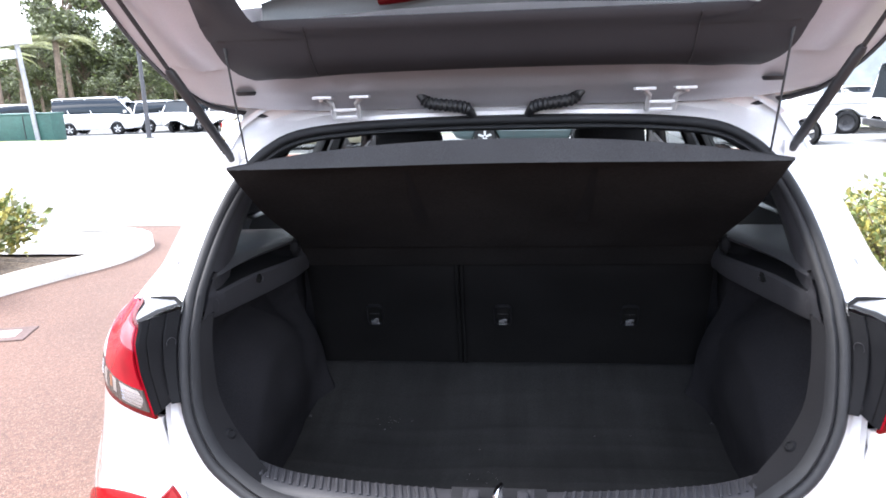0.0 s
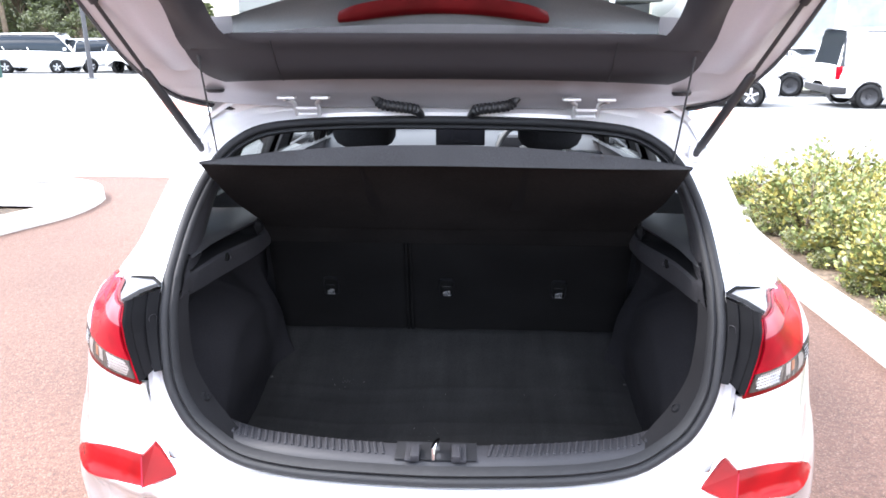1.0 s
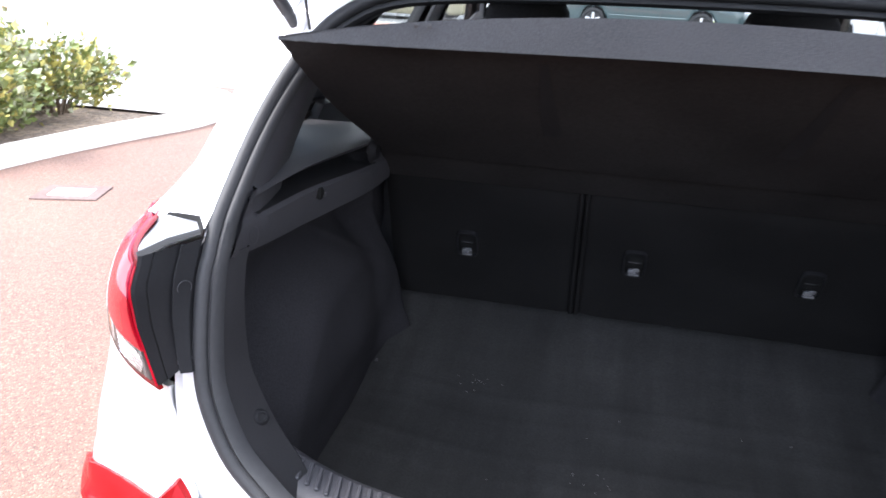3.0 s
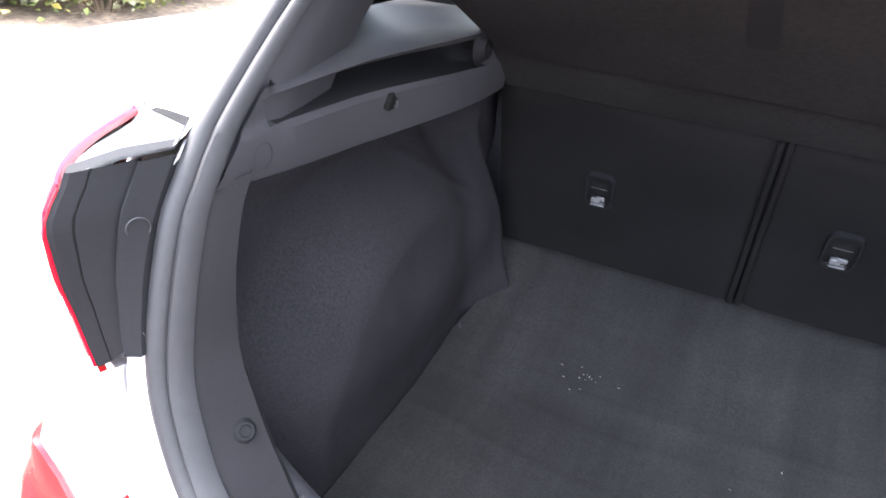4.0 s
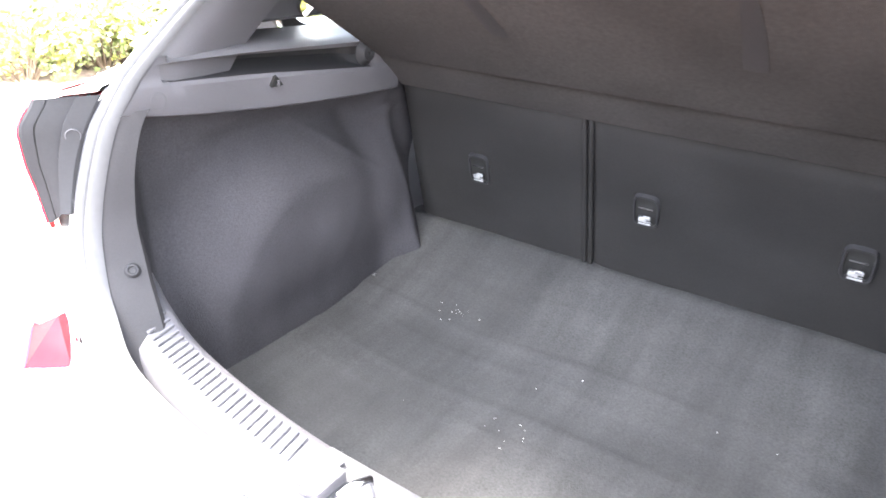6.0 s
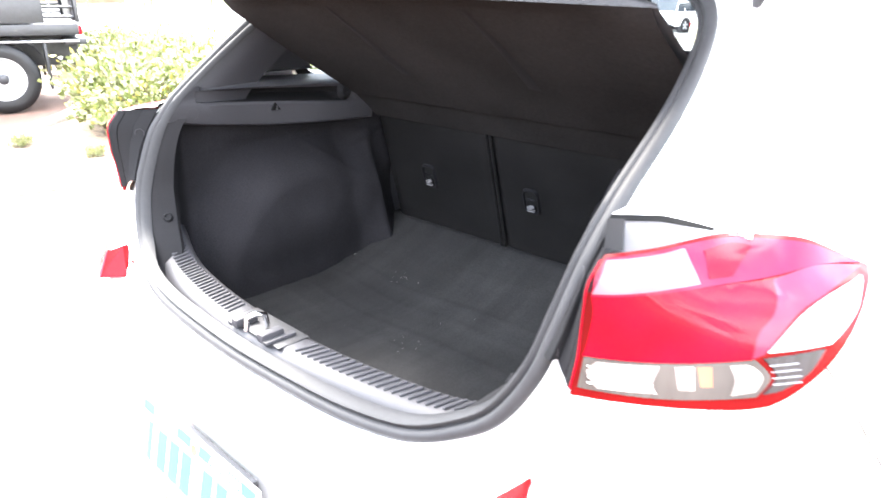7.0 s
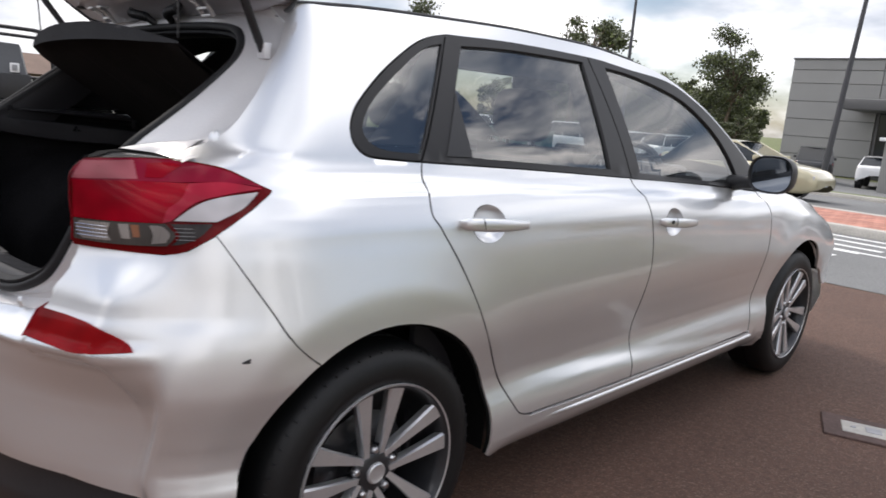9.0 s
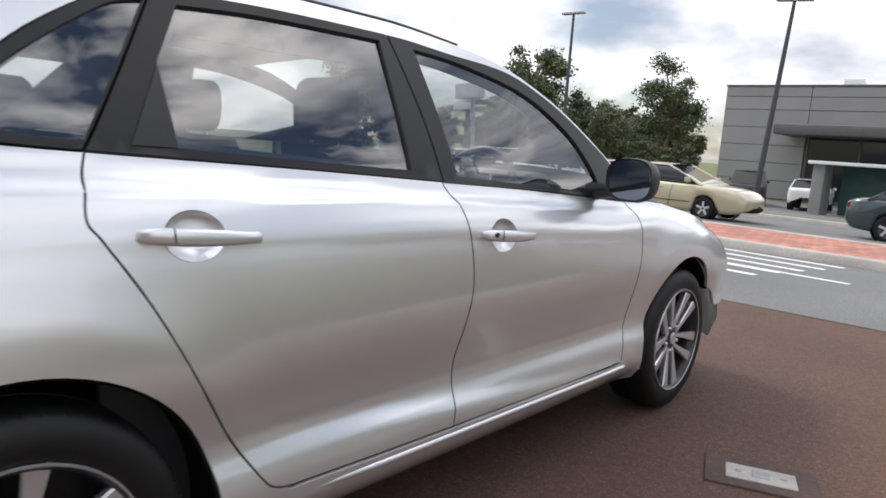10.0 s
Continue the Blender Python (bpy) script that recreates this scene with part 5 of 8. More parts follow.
for side in (1, -1):
    # inner frame: silver, from the outer edge to the trim
    rows = []
    for s in [0.125 + 0.0255 * i for i in range(31)]:
        w, a = TGW(s), TRW(s) - 0.012
        rows.append([tg(side * (a + (w - a) * k), s, 0.040 - 0.036 * k ** 3 - 0.010 * math.sin(math.pi * k) + 0.012 * math.exp(-((k - 0.55) / 0.16) ** 2)) for k in [j / 12 for j in range(13)]])
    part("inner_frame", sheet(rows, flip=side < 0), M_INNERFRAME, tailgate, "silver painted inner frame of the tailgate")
    part("edge_seal", tube([tg(side * (TGW(s) + 0.002), s, 0.003) for s in [-0.055 + 0.02 * i for i in range(48)]], 0.006, 6), M_BLACK, tailgate)
    trimrows = [[tg(side * (GLW(s) - 0.004 + (TRW(s) - GLW(s) + 0.004) * k), s, 0.064 + (0.030 * math.sin(math.pi * min(1, 0.12 + k * 0.80)) + 0.006 * k - 0.034) * ss(0.235, 0.33, s)) for k in [j / 10 for j in range(11)]] for s in [0.228 + 0.0119 * i for i in range(31)]]
    part("side_window_trim", sheet(trimrows, flip=side < 0), M_GREYTRIM, tailgate, "dark trim beside the rear window")
    part("trim_buffer", lathe([(0.004, 0.0), (0.004, 0.018), (0.001, 0.021), (-0.004, 0.022)], 20, "z"), M_BLACK, tailgate, "oval black rubber plug", m=Matrix.Translation((side * 0.524, 0.597, 1.4175)) @ Matrix.Rotation(radians(180), 4, "X") @ Matrix.Diagonal((1.0, 0.72, 1, 1)))
    # hinge: two arms and a bridge
    hx = side * 0.318
    arms = [tube([(hx + d, 0.668, 1.372), (hx + d, 0.655, 1.392), (hx + d, 0.645, 1.402), (hx + d * 1.5, 0.628, 1.4125)], 0.0055, 6) for d in (-0.026, 0.026)]
    brid = [box(hx - 0.024, hx + 0.024, 0.648, 0.656, 1.386, 1.392, 0.001), box(hx - 0.022, hx + 0.022, 0.66, 0.668, 1.371, 1.377, 0.001), box(hx - 0.058, hx - 0.018, 0.615, 0.64, 1.412, 1.418, 0.002), box(hx + 0.018, hx + 0.058, 0.615, 0.64, 1.412, 1.418, 0.002)]
    part("hinge", moved(join(*arms, *brid), Matrix.Translation((0, -0.050, -0.010))), M_FRAME, tailgate, "silver painted tailgate hinge")
    for d in (-0.038, 0.038):
        part("hinge_bolt", lathe([(0.0, 0.0), (0.004, 0.005), (0.004, 0.007), (0.0, 0.008)], 10, "z"), M_METAL, tailgate, m=Matrix.Translation((hx + d, 0.572, 1.4015)) @ Matrix.Rotation(radians(180), 4, "X"))
    # gas strut
    lo_, hi_ = Vector((side * 0.576, 0.617, 1.281)), Vector((side * 0.685, 0.395, 1.622))
    joint = lo_.lerp(hi_, 0.55)
    strut = part("gas_strut", tube([lo_ + (joint - lo_) * f for f in (0.06, 0.10, 0.96, 1.0)], [0.008, 0.0100, 0.0100, 0.007], 12), M_BLACK, car, "black gas strut holding the tailgate")
    part("strut_rod", tube([joint, hi_], 0.0045, 8), M_BLACK, strut)
    part("strut_socket", tube([lo_ + (lo_ - hi_) * 0.005, lo_.lerp(hi_, 0.08)], [0.009, 0.008], 10), M_BLACK, strut)
    part("strut_socket", tube([hi_.lerp(lo_, 0.06), hi_ + (hi_ - lo_) * 0.01], [0.009, 0.011], 10), M_BLACK, strut)
    part("strut_bracket", box(min(side * 0.560, side * 0.592), max(side * 0.560, side * 0.592), 0.612, 0.632, 1.262, 1.298, 0.004), M_FRAME, strut)
    # shelf cord
    ct, cb = Vector((side * 0.506, 0.458, 1.528)), Vector((side * 0.484, 0.466, 1.290))
    cord = part("shelf_cord", tube([cb, cb.lerp(ct, 0.5) + Vector((0, 0, -0.004)), ct.lerp(cb, 0.16)], 0.0022, 6), M_BLACK, car, "black cord holding up the shelf")
    part("cord_hook", tube([ct.lerp(cb, 0.18), ct.lerp(cb, 0.02)], [0.003, 0.004], 8), M_BLACK, cord)
    part("cord_peg", lathe([(-0.006, 0.0), (0.012, 0.010), (0.016, 0.014), (0.0, 0.019)], 14, "z"), M_BLACK, cord, m=Matrix.Translation(ct) @ Matrix.Rotation(radians(180), 4, "X"))
    # corrugated cable boot
    bp = curve([(side * 0.175, 0.628, 1.418), (side * 0.160, 0.618, 1.402), (side * 0.145, 0.612, 1.388), (side * 0.105, 0.612, 1.382), (side * 0.072, 0.622, 1.376), (side * 0.060, 0.640, 1.362), (side * 0.060, 0.652, 1.352)], 8)
    part("cable_boot", tube(bp, [0.0105 + (0.003 if i % 2 else 0) if 12 < i < 34 else 0.010 for i in range(len(bp))], 12), M_BLACK, tailgate, "corrugated rubber cable boot")
    part("boot_collar", box(min(side * 0.14, side * 0.215), max(side * 0.14, side * 0.215), 0.610, 0.645, 1.405, 1.424, 0.006), M_BLACK, tailgate)

# trim between the hinges and the glass, the window itself and its high brake lamp
trim_s = [0.100, 0.103, 0.108, 0.114, 0.122, 0.132] + [0.145 + 0.0098 * i for i in range(13)]


def up_trim(t, s):
    rise = 0.016 * (1 - abs(t) ** 2.5) * ss(0.20, 0.10, s)
    return tg(t * TRW(s), s + rise, 0.040 + 0.022 * ss(0.098, 0.125, s) + 0.008 * math.sin(math.pi * ss(0.10, 0.24, s)) - 0.010 * ss(0.250, 0.264, s) * ss(0.88, 0.78, abs(t)))


part("header_trim", sheet([[up_trim(t, s) for t in ts] for s in trim_s]), M_GREYTRIM, tailgate, "dark grey upper tailgate trim")
for sx in (-1, 1):
    part("trim_joint", tube([Vector(up_trim(sx * 0.345 / TRW(s), s)) + Vector((0, -0.0006, -0.0006)) for s in trim_s[3:-1]], 0.0012, 5), M_BLACK, tailgate)
gw = part("rear_window", sheet([[tg(t * GLW(s), s, 0.004 - 0.03 * (1 - t * t)) for t in ts] for s in [0.236 + 0.0174 * i for i in range(21)]], flip=True), M_REARGLASS, tailgate, "raised rear window with heating lines")
gw.visible_shadow = False
for k in range(7):
    s = 0.335 + 0.035 * k
    part("heating_line", tube([tg(t * GLW(s) * 0.96, s, 0.0055 - 0.03 * (1 - t * t)) for t in ts[::2]], 0.0006, 4), M_SCUFF, gw)
frit = [[tg(t * GLW(0.25) * 1.02, 0.238 + (0.088 - 0.066 * t * t) * k, 0.0075 - 0.03 * (1 - t * t) + 0.028 * (1 - k) ** 3) for t in ts] for k in (0, 0.15, 0.3, 0.5, 0.75, 1.0)]
part("glass_border", sheet(frit), M_FRIT, gw, "black painted border of the glass")
rows = [[tg(t * (0.205 + 0.004 * math.sin(math.pi * k)), 0.256 + 0.006 * abs(t) ** 8 + 0.034 * k * (1 - 0.5 * abs(t) ** 8), 0.026 - 0.03 * (1 - t * t) - 0.014 * k + 0.006 * math.sin(math.pi * k)) for t in ts] for k in (0, 0.1, 0.3, 0.5, 0.7, 0.9, 1.0)]
part("high_brake_lamp", sheet(rows, sharp=0), M_BRAKELENS, tailgate, "red high-level brake lamp")
rows = [[tg(t * (0.60 - 0.02 * k), -0.03 + 0.20 * k, -0.056 - 0.010 * k) for t in ts] for k in (0, 0.25, 0.5, 0.75, 1.0)]
part("spoiler", sheet(rows, flip=True), M_PAINT, tailgate, "silver roof spoiler on the tailgate")
low_trim = [[tg(t * TRW(s), s, 0.035 + 0.03 * math.sin(math.pi * (s - 0.56) / 0.33)) for t in ts] for s in [0.575 + 0.0275 * i for i in range(12)]]
part("lower_trim", sheet(low_trim, flip=False), M_GREYTRIM, tailgate, "dark lower tailgate trim")

# ---- tail lamps, reflectors, plate ----
for side in (1, -1):
    pl = lamp_skin(side)
    lamp = part("tail_lamp", panel(LAMP, pl, 0.022, side=side, offset=0.004, lip=0.006), M_REDDARK, car, "red and clear wrap-round tail lamp")
    redp = outline([(0.370, 0.934), (0.390, 0.972), (0.410, 1.003)], [(0.410, 1.003), (0.52, 1.003), (0.695, 1.001)], [(0.695, 1.001), (0.658, 0.974), (0.618, 0.957), (0.592, 0.932)], [(0.592, 0.932), (0.368, 0.932)])
    part("red_lens", panel(redp, pl, 0.022, side=side, offset=0.0075, lip=0.004), M_RED, lamp, "bright red lens")
    swoop = outline([(0.592, 0.932), (0.618, 0.957), (0.658, 0.974), (0.695, 1.001)], [(0.695, 1.001), (0.78, 1.006), (0.856, 0.994)], [(0.856, 0.994), (0.76, 0.983), (0.69, 0.969), (0.614, 0.936)], [(0.614, 0.936), (0.592, 0.932)])
    part("swept_lens", panel(swoop, pl, 0.022, side=side, offset=0.0072, lip=0.004), M_PINK, lamp, "pale pink swept lens")
    pinkp = outline([(0.410, 1.003), (0.440, 1.036)], [(0.440, 1.036), (0.49, 1.040), (0.56, 1.042), (0.65, 1.039), (0.763, 1.030), (0.825, 1.013), (0.862, 0.996)], [(0.862, 0.996), (0.78, 1.006), (0.66, 1.003), (0.52, 1.003), (0.410, 1.003)])
    part("upper_lens", panel(pinkp, pl, 0.022, side=side, offset=0.0070, lip=0.004), M_SMOKYPINK, lamp, "pale red upper lens")
    cornp = outline([(0.414, 1.006), (0.441, 1.034)], [(0.441, 1.034), (0.548, 1.039)], [(0.548, 1.039), (0.572, 1.007)], [(0.572, 1.007), (0.414, 1.006)])
    part("corner_lens", panel(cornp, pl, 0.022, side=side, offset=0.0076, lip=0.002), M_CORNERLENS, lamp)
    mirp = outline([(0.590, 1.010), (0.584, 1.034)], [(0.584, 1.034), (0.63, 1.036), (0.67, 1.032)], [(0.67, 1.032), (0.63, 1.009)], [(0.63, 1.009), (0.590, 1.010)])
    part("inner_reflector", panel(mirp, pl, 0.022, side=side, offset=0.0078, lip=0.002), M_RED, lamp)
    whitep = outline([(0.622, 0.937), (0.695, 0.966), (0.76, 0.980), (0.842, 0.988)], [(0.842, 0.988), (0.795, 0.960), (0.724, 0.937)], [(0.724, 0.937), (0.622, 0.937)])
    part("silvered_lens", panel(whitep, pl, 0.022, side=side, offset=0.0075, lip=0.004), M_WHITELENS, lamp, "silvery clear lens")
    clearp = outline([(0.362, 0.890), (0.370, 0.930)], [(0.370, 0.930), (0.598, 0.931)], [(0.598, 0.931), (0.615, 0.910), (0.592, 0.890)], [(0.592, 0.890), (0.47, 0.888), (0.362, 0.890)])
    part("clear_lens", panel(clearp, pl, 0.022, side=side, offset=0.0072, lip=0.004), M_CLEARLENS, lamp, "clear ribbed reversing and indicator lens")
    # reflector bowls behind the clear lens: a ribbed bowl, an upright lamp holder, an amber bulb and a rounded end bowl
    part("bulb_reflector", panel(outline([(0.385, 0.893), (0.372, 0.912), (0.385, 0.927)], [(0.385, 0.927), (0.462, 0.928)], [(0.462, 0.928), (0.452, 0.908), (0.458, 0.894)], [(0.458, 0.894), (0.385, 0.893)]), pl, 0.03, side=side, offset=0.0076, lip=0.002), M_PALELENS, lamp)
    part("bulb_reflector", panel(outline([(0.485, 0.900), (0.482, 0.927)], [(0.482, 0.927), (0.508, 0.928)], [(0.508, 0.928), (0.506, 0.900)], [(0.506, 0.900), (0.485, 0.900)]), pl, 0.03, side=side, offset=0.0076, lip=0.002), M_PALELENS, lamp)
    part("amber_bulb", panel([(0.514, 0.904), (0.530, 0.904), (0.532, 0.927), (0.512, 0.927)], pl, 0.03, side=side, offset=0.0076, lip=0.002), M_AMBER, lamp)
    part("bulb_reflector", panel(outline([(0.556, 0.893), (0.562, 0.910), (0.558, 0.927)], [(0.558, 0.927), (0.588, 0.926), (0.603, 0.912), (0.590, 0.896)], [(0.590, 0.896), (0.556, 0.893)]), pl, 0.03, side=side, offset=0.0076, lip=0.002), M_PALELENS, lamp)
    for k in range(4):
        part("lens_rib", tube([Vector(pl(u, 0.899 + 0.007 * k)) * 1.0 + (Vector(pl(u, 0.9)) - Vector((side * 0.45, 0.9, 0.9))).normalized() * 0.0092 for u in (0.376, 0.40, 0.43, 0.455)], 0.0007, 5), M_CHROME, lamp)
        part("lens_rib", tube([Vector(pl(u, 0.904 + 0.007 * k)) + (Vector(pl(u, 0.9)) - Vector((side * 0.45, 0.9, 0.9))).normalized() * 0.0085 for u in (0.622, 0.645, 0.668)], 0.0005, 5), M_GALV, lamp)
    smokep = outline([(0.612, 0.931), (0.714, 0.933)], [(0.714, 0.933), (0.675, 0.910), (0.635, 0.896), (0.604, 0.892)], [(0.604, 0.892), (0.626, 0.910), (0.612, 0.931)])
    part("smoked_lens", panel(smokep, pl, 0.022, side=side, offset=0.0070, lip=0.004), M_SMOKE, lamp)
    # black inner face of the lamp pocket, and the strip beside the seal
    XAP = spl(sorted([(z, x) for x, z in APER[4:12]]))
    blk = []
    zz_ = [0.884 + 0.0102 * i for i in range(17)]
    for z in zz_:
        e, a = Vector((side * X_IN(z), Y_IN(z), z)), Vector((side * (XAP(z) + 0.004), YAP(z), z))
        row = []
        for f, dx, dy in ((0, 0.004, 0.0), (0, 0.0, -0.005), (0.02, -0.003, -0.004), (0.12, -0.005, 0.0), (0.135, -0.0035, 0.001), (0.15, -0.005, 0.0), (0.35, -0.004, 0.0),
                          (0.56, -0.002, 0.002), (0.58, -0.004, -0.006), (0.62, -0.004, -0.009), (0.90, -0.004, -0.006), (1.0, 0.0, 0.004)):
            c = e.lerp(a, f) + Vector((side * dx, dy, 0.020 * min(1, f / 0.5) * max(0, 1 - (z - 0.884) / 0.10)))
            row.append(c)
        blk.append(row)
    pk = part("lamp_pocket", sheet(blk, flip=side > 0, sharp=25), M_PLUG, car, "black plastic pocket beside the tail lamp")
    part("lens_edge", tube([r[1] + Vector((side * 0.0012, -0.0004, 0)) for r in blk[:-1]], 0.0014, 6), M_RED, lamp, "bright red edge of the lens")
    part("pocket_seam", tube([r[4] + Vector((-side * 0.0008, -0.001, 0)) for r in blk[:-1]], 0.0008, 5), M_RECESS, pk)
    for z in (0.915, 1.000):
        e, a = Vector((side * X_IN(z), Y_IN(z), z)), Vector((side * (XAP(z) + 0.004), YAP(z), z))
        face = Vector((-side * (a.y - e.y), -side * (e.x - a.x), 0)).normalized()
        ringp = lathe([(0.0004, 0.0088), (0.0010, 0.0094), (0.0004, 0.0100)], 20)
        part("pocket_clip", ringp, M_GREYTRIM, pk, m=Matrix.Translation(e.lerp(a, 0.78) + Vector((-side * 0.0045, -0.0075, 0))) @ face.to_track_quat("X", "Z").to_matrix().to_4x4())
    # grey housing top over the lamp, up to the opening's gutter
    row_a, row_b, row_c = [], [], []
    for i in range(9):
        f = i / 8
        u = 0.440 + 0.20 * f
        zt = 1.040 + 0.006 * math.sin(math.pi * min(1, f * 1.1))
        p = Vector(lamp_skin(side)(u, zt))
        tip, bend_, far_ = Vector((side * 0.568, 0.303, 1.052)), Vector((side * 0.606, 0.354, 1.048)), Vector((side * 0.700, 0.377, 1.046))
        b_ = tip.lerp(bend_, f / 0.375) if f < 0.375 else bend_.lerp(far_, (f - 0.375) / 0.625)
        g_ = (tip + Vector((side * 0.004, 0.012, 0.002))).lerp(bend_ + Vector((0, 0.020, 0.004)), f / 0.375) if f < 0.375 else (bend_ + Vector((0, 0.020, 0.004))).lerp(far_ + Vector((-side * 0.004, 0.014, 0.002)), (f - 0.375) / 0.625)
        row_a.append(p + Vector((0, 0.001, 0.001)) + Vector((0, 0.004, -0.005)) * min(1, f * 2))
        row_b.append(b_)
        row_c.append(g_)
    mid_ = [p.lerp(q, 0.5) + Vector((0, -0.002, 0.004)) for p, q in zip(row_a, row_b)]
    part("lamp_shoulder", sheet([row_a, mid_, row_b], flip=side < 0), M_LAMPTOP, lamp, "grey plastic top of the lamp housing")
    part("shoulder_gutter", sheet([[p + Vector((0, 0.002, -0.003)) for p in row_b], row_c, [p + Vector((0, 0.02, 0.006)) for p in row_c]], flip=side < 0), M_FRAME, car)
    lift = [Vector((0, 0.004, 0.005 * (1 - (i / 6) ** 3) + 0.001)) for i in range(7)]
    # near-black strip that paints the shade in the channel behind the lamp
    part("shoulder_gap_shade", sheet([[p + Vector((0, -0.003, 0)) for p in row_b[:7]], [p + d_ for p, d_ in zip(row_b, lift)], [p + d_ + Vector((0, 0.006, 0)) for p, d_ in zip(row_b, lift)]], flip=side < 0), M_RECESS, car, "gutter behind the tail lamp, its shade painted near-black")
    wall_top = [Vector((side * (0.578 + 0.066 * i / 6), 0.348 + 0.088 * i / 6, 1.068 + 0.012 * i / 6)) for i in range(7)]
    part("gutter_wall", sheet([[p + d_ + Vector((0, 0.002, 0)) for p, d_ in zip(row_b, lift)], wall_top, [p + Vector((-side * 0.006, 0.026, 0.006)) for p in wall_top]], flip=side < 0), M_FRAME, car)
    wedge = [[p + Vector((0, -0.003, 0.003)) for p in rw[:2]] for rw in (row_a, mid_, row_b)]
    part("strip_end", sheet(wedge, flip=side < 0), M_PLUG, pk)
    capn = Vector((side * 0.55, -0.70, 0.45))
    part("gutter_cap", moved(lathe([(-0.004, 0.0125), (0.002, 0.012), (0.0055, 0.008), (0.0065, 0.0)], 24), Matrix.Diagonal((1, 0.85, 1.35, 1))), M_PAINT, car, "small oval silver gutter cap", m=Matrix.Translation(skin(0.632, 1.091, side)) @ capn.to_track_quat("X", "Z").to_matrix().to_4x4())
    bs = bumper_skin(side)
    face = outline([(u_of_x(0.570, 0.699), 0.699), (u_of_x(0.578, 0.752), 0.752)], [(u_of_x(0.578, 0.752), 0.752), (0.45, 0.747), (0.495, 0.740), (0.532, 0.727)], [(0.532, 0.727), (0.560, 0.712), (0.578, 0.697)], [(0.578, 0.697), (0.45, 0.692), (u_of_x(0.570, 0.699), 0.699)])
    refl = part("reflector", panel(face, bs, 0.018, side=side, offset=0.007, lip=0.016), M_REFLECT, bumper, "red bumper reflector bent round a corner")
    fo = [(0.570, 0.1235, 0.6995), (0.577, 0.1500, 0.752), (0.562, 0.1800, 0.762), (0.512, 0.1600, 0.708)]
    out_ = [Vector((side * x, y, z)) for x, y, z in fo]
    bk = [p + Vector((side * 0.004, 0.020, 0.0)) for p in out_]
    fc = [(0, 1, 2, 3), (4, 7, 6, 5)] + [(i, i + 4, (i + 1) % 4 + 4, (i + 1) % 4) for i in range(4)]
    part("reflector_facet", mesh(out_ + bk, [f_[::-1] for f_ in fc] if side > 0 else fc, smooth=False), M_REFLECT, refl, "inward-facing red facet")
    part("facet_edge", tube([out_[0], out_[1]], 0.0016, 5), M_PINK, refl)
    part("parking_sensor", lathe([(0.0, 0.0), (0.0004, 0.0085), (-0.0012, 0.0098)], 16, "y"), M_PAINT, bumper, m=Matrix.Translation(Vector(bumper_skin(side)(u_of_x(0.366, 0.63), 0.63)) + Vector((0, -0.001, 0))) @ Matrix.Rotation(radians(180), 4, "X"))
    part("bumper_screw", lathe([(0.0, 0.0), (0.004, 0.008), (0.0, 0.013)], 14, "y"), M_PAINT, bumper, m=Matrix.Translation(Vector((side * 0.462, 0.150, 0.735))) @ Matrix.Rotation(radians(180), 4, "X"))

part("paint_chip", panel(outline([(0.431, 0.669), (0.428, 0.671)], [(0.428, 0.671), (0.440, 0.676)], [(0.440, 0.676), (0.445, 0.678)], [(0.445, 0.678), (0.444, 0.669)], [(0.444, 0.669), (0.431, 0.669)]), lambda y, z: skin(u_of_y(y, z), z), 0.01, offset=0.003, lip=0.004), M_SCUFF, bumper, "dark chip in the paint")

PL = Matrix.Translation((0.004, 0.026, 0.543)) @ pose(0, 0, 0, -13)
part("plate_mount", box(-0.12, 0.12, 0.004, 0.045, -0.04, 0.04, 0.004), M_BLACK, car, m=PL)
plate = part("number_plate", box(-0.188, 0.188, -0.003, 0.003, -0.073, 0.070, 0.002), M_PLATE, car, "white registration plate with blue bars", m=PL)
part("plate_band", box(-0.184, -0.012, -0.0042, -0.002, 0.046, 0.066), M_BLUE, plate)
part("plate_band", box(0.016, 0.184, -0.0042, -0.002, 0.046, 0.066), M_BLUE, plate)
for k, xx in enumerate((-0.152, -0.106, -0.062, -0.020, 0.050, 0.094, 0.138)):
    part("plate_bar", box(xx - (0.008 if k == 0 else 0.016), xx + (0.008 if k == 0 else 0.016), -0.0045, -0.002, -0.040, 0.034, 0.0008, 1), M_BLUE, plate)
part("plate_dot", lathe([(0.0, 0.0), (0.0008, 0.004)], 10, "y"), M_BLUE, plate, m=Matrix.Translation((0.016, -0.0042, 0.0)) @ Matrix.Rotation(radians(180), 4, "X"))
part("plate_crest", lathe([(0.0, 0.0), (0.0012, 0.010)], 14, "y"), M_GOLD, plate, m=Matrix.Translation((0.002, -0.0042, 0.050)) @ Matrix.Rotation(radians(180), 4, "X"))
part("dealer_strip", box(-0.17, 0.17, -0.0042, -0.002, -0.066, -0.058), M_GALV, plate)
for word, xx in (("WESTERN", -0.098), ("AUSTRALIA", 0.100)):
    cu = bpy.data.curves.new("word", "FONT")
    cu.body, cu.size, cu.align_x, cu.align_y, cu.extrude = word, 0.019, "CENTER", "CENTER", 0.0003
    tmp = bpy.data.objects.new("word", cu)
    scene.collection.objects.link(tmp)
    me = bpy.data.meshes.new_from_object(tmp.evaluated_get(bpy.context.evaluated_depsgraph_get()))
    bpy.data.objects.remove(tmp)
    part("plate_word", me, M_PLATE, plate, m=Matrix.Translation((xx, -0.0050, 0.056)) @ pose(0, 0, 0, 90))

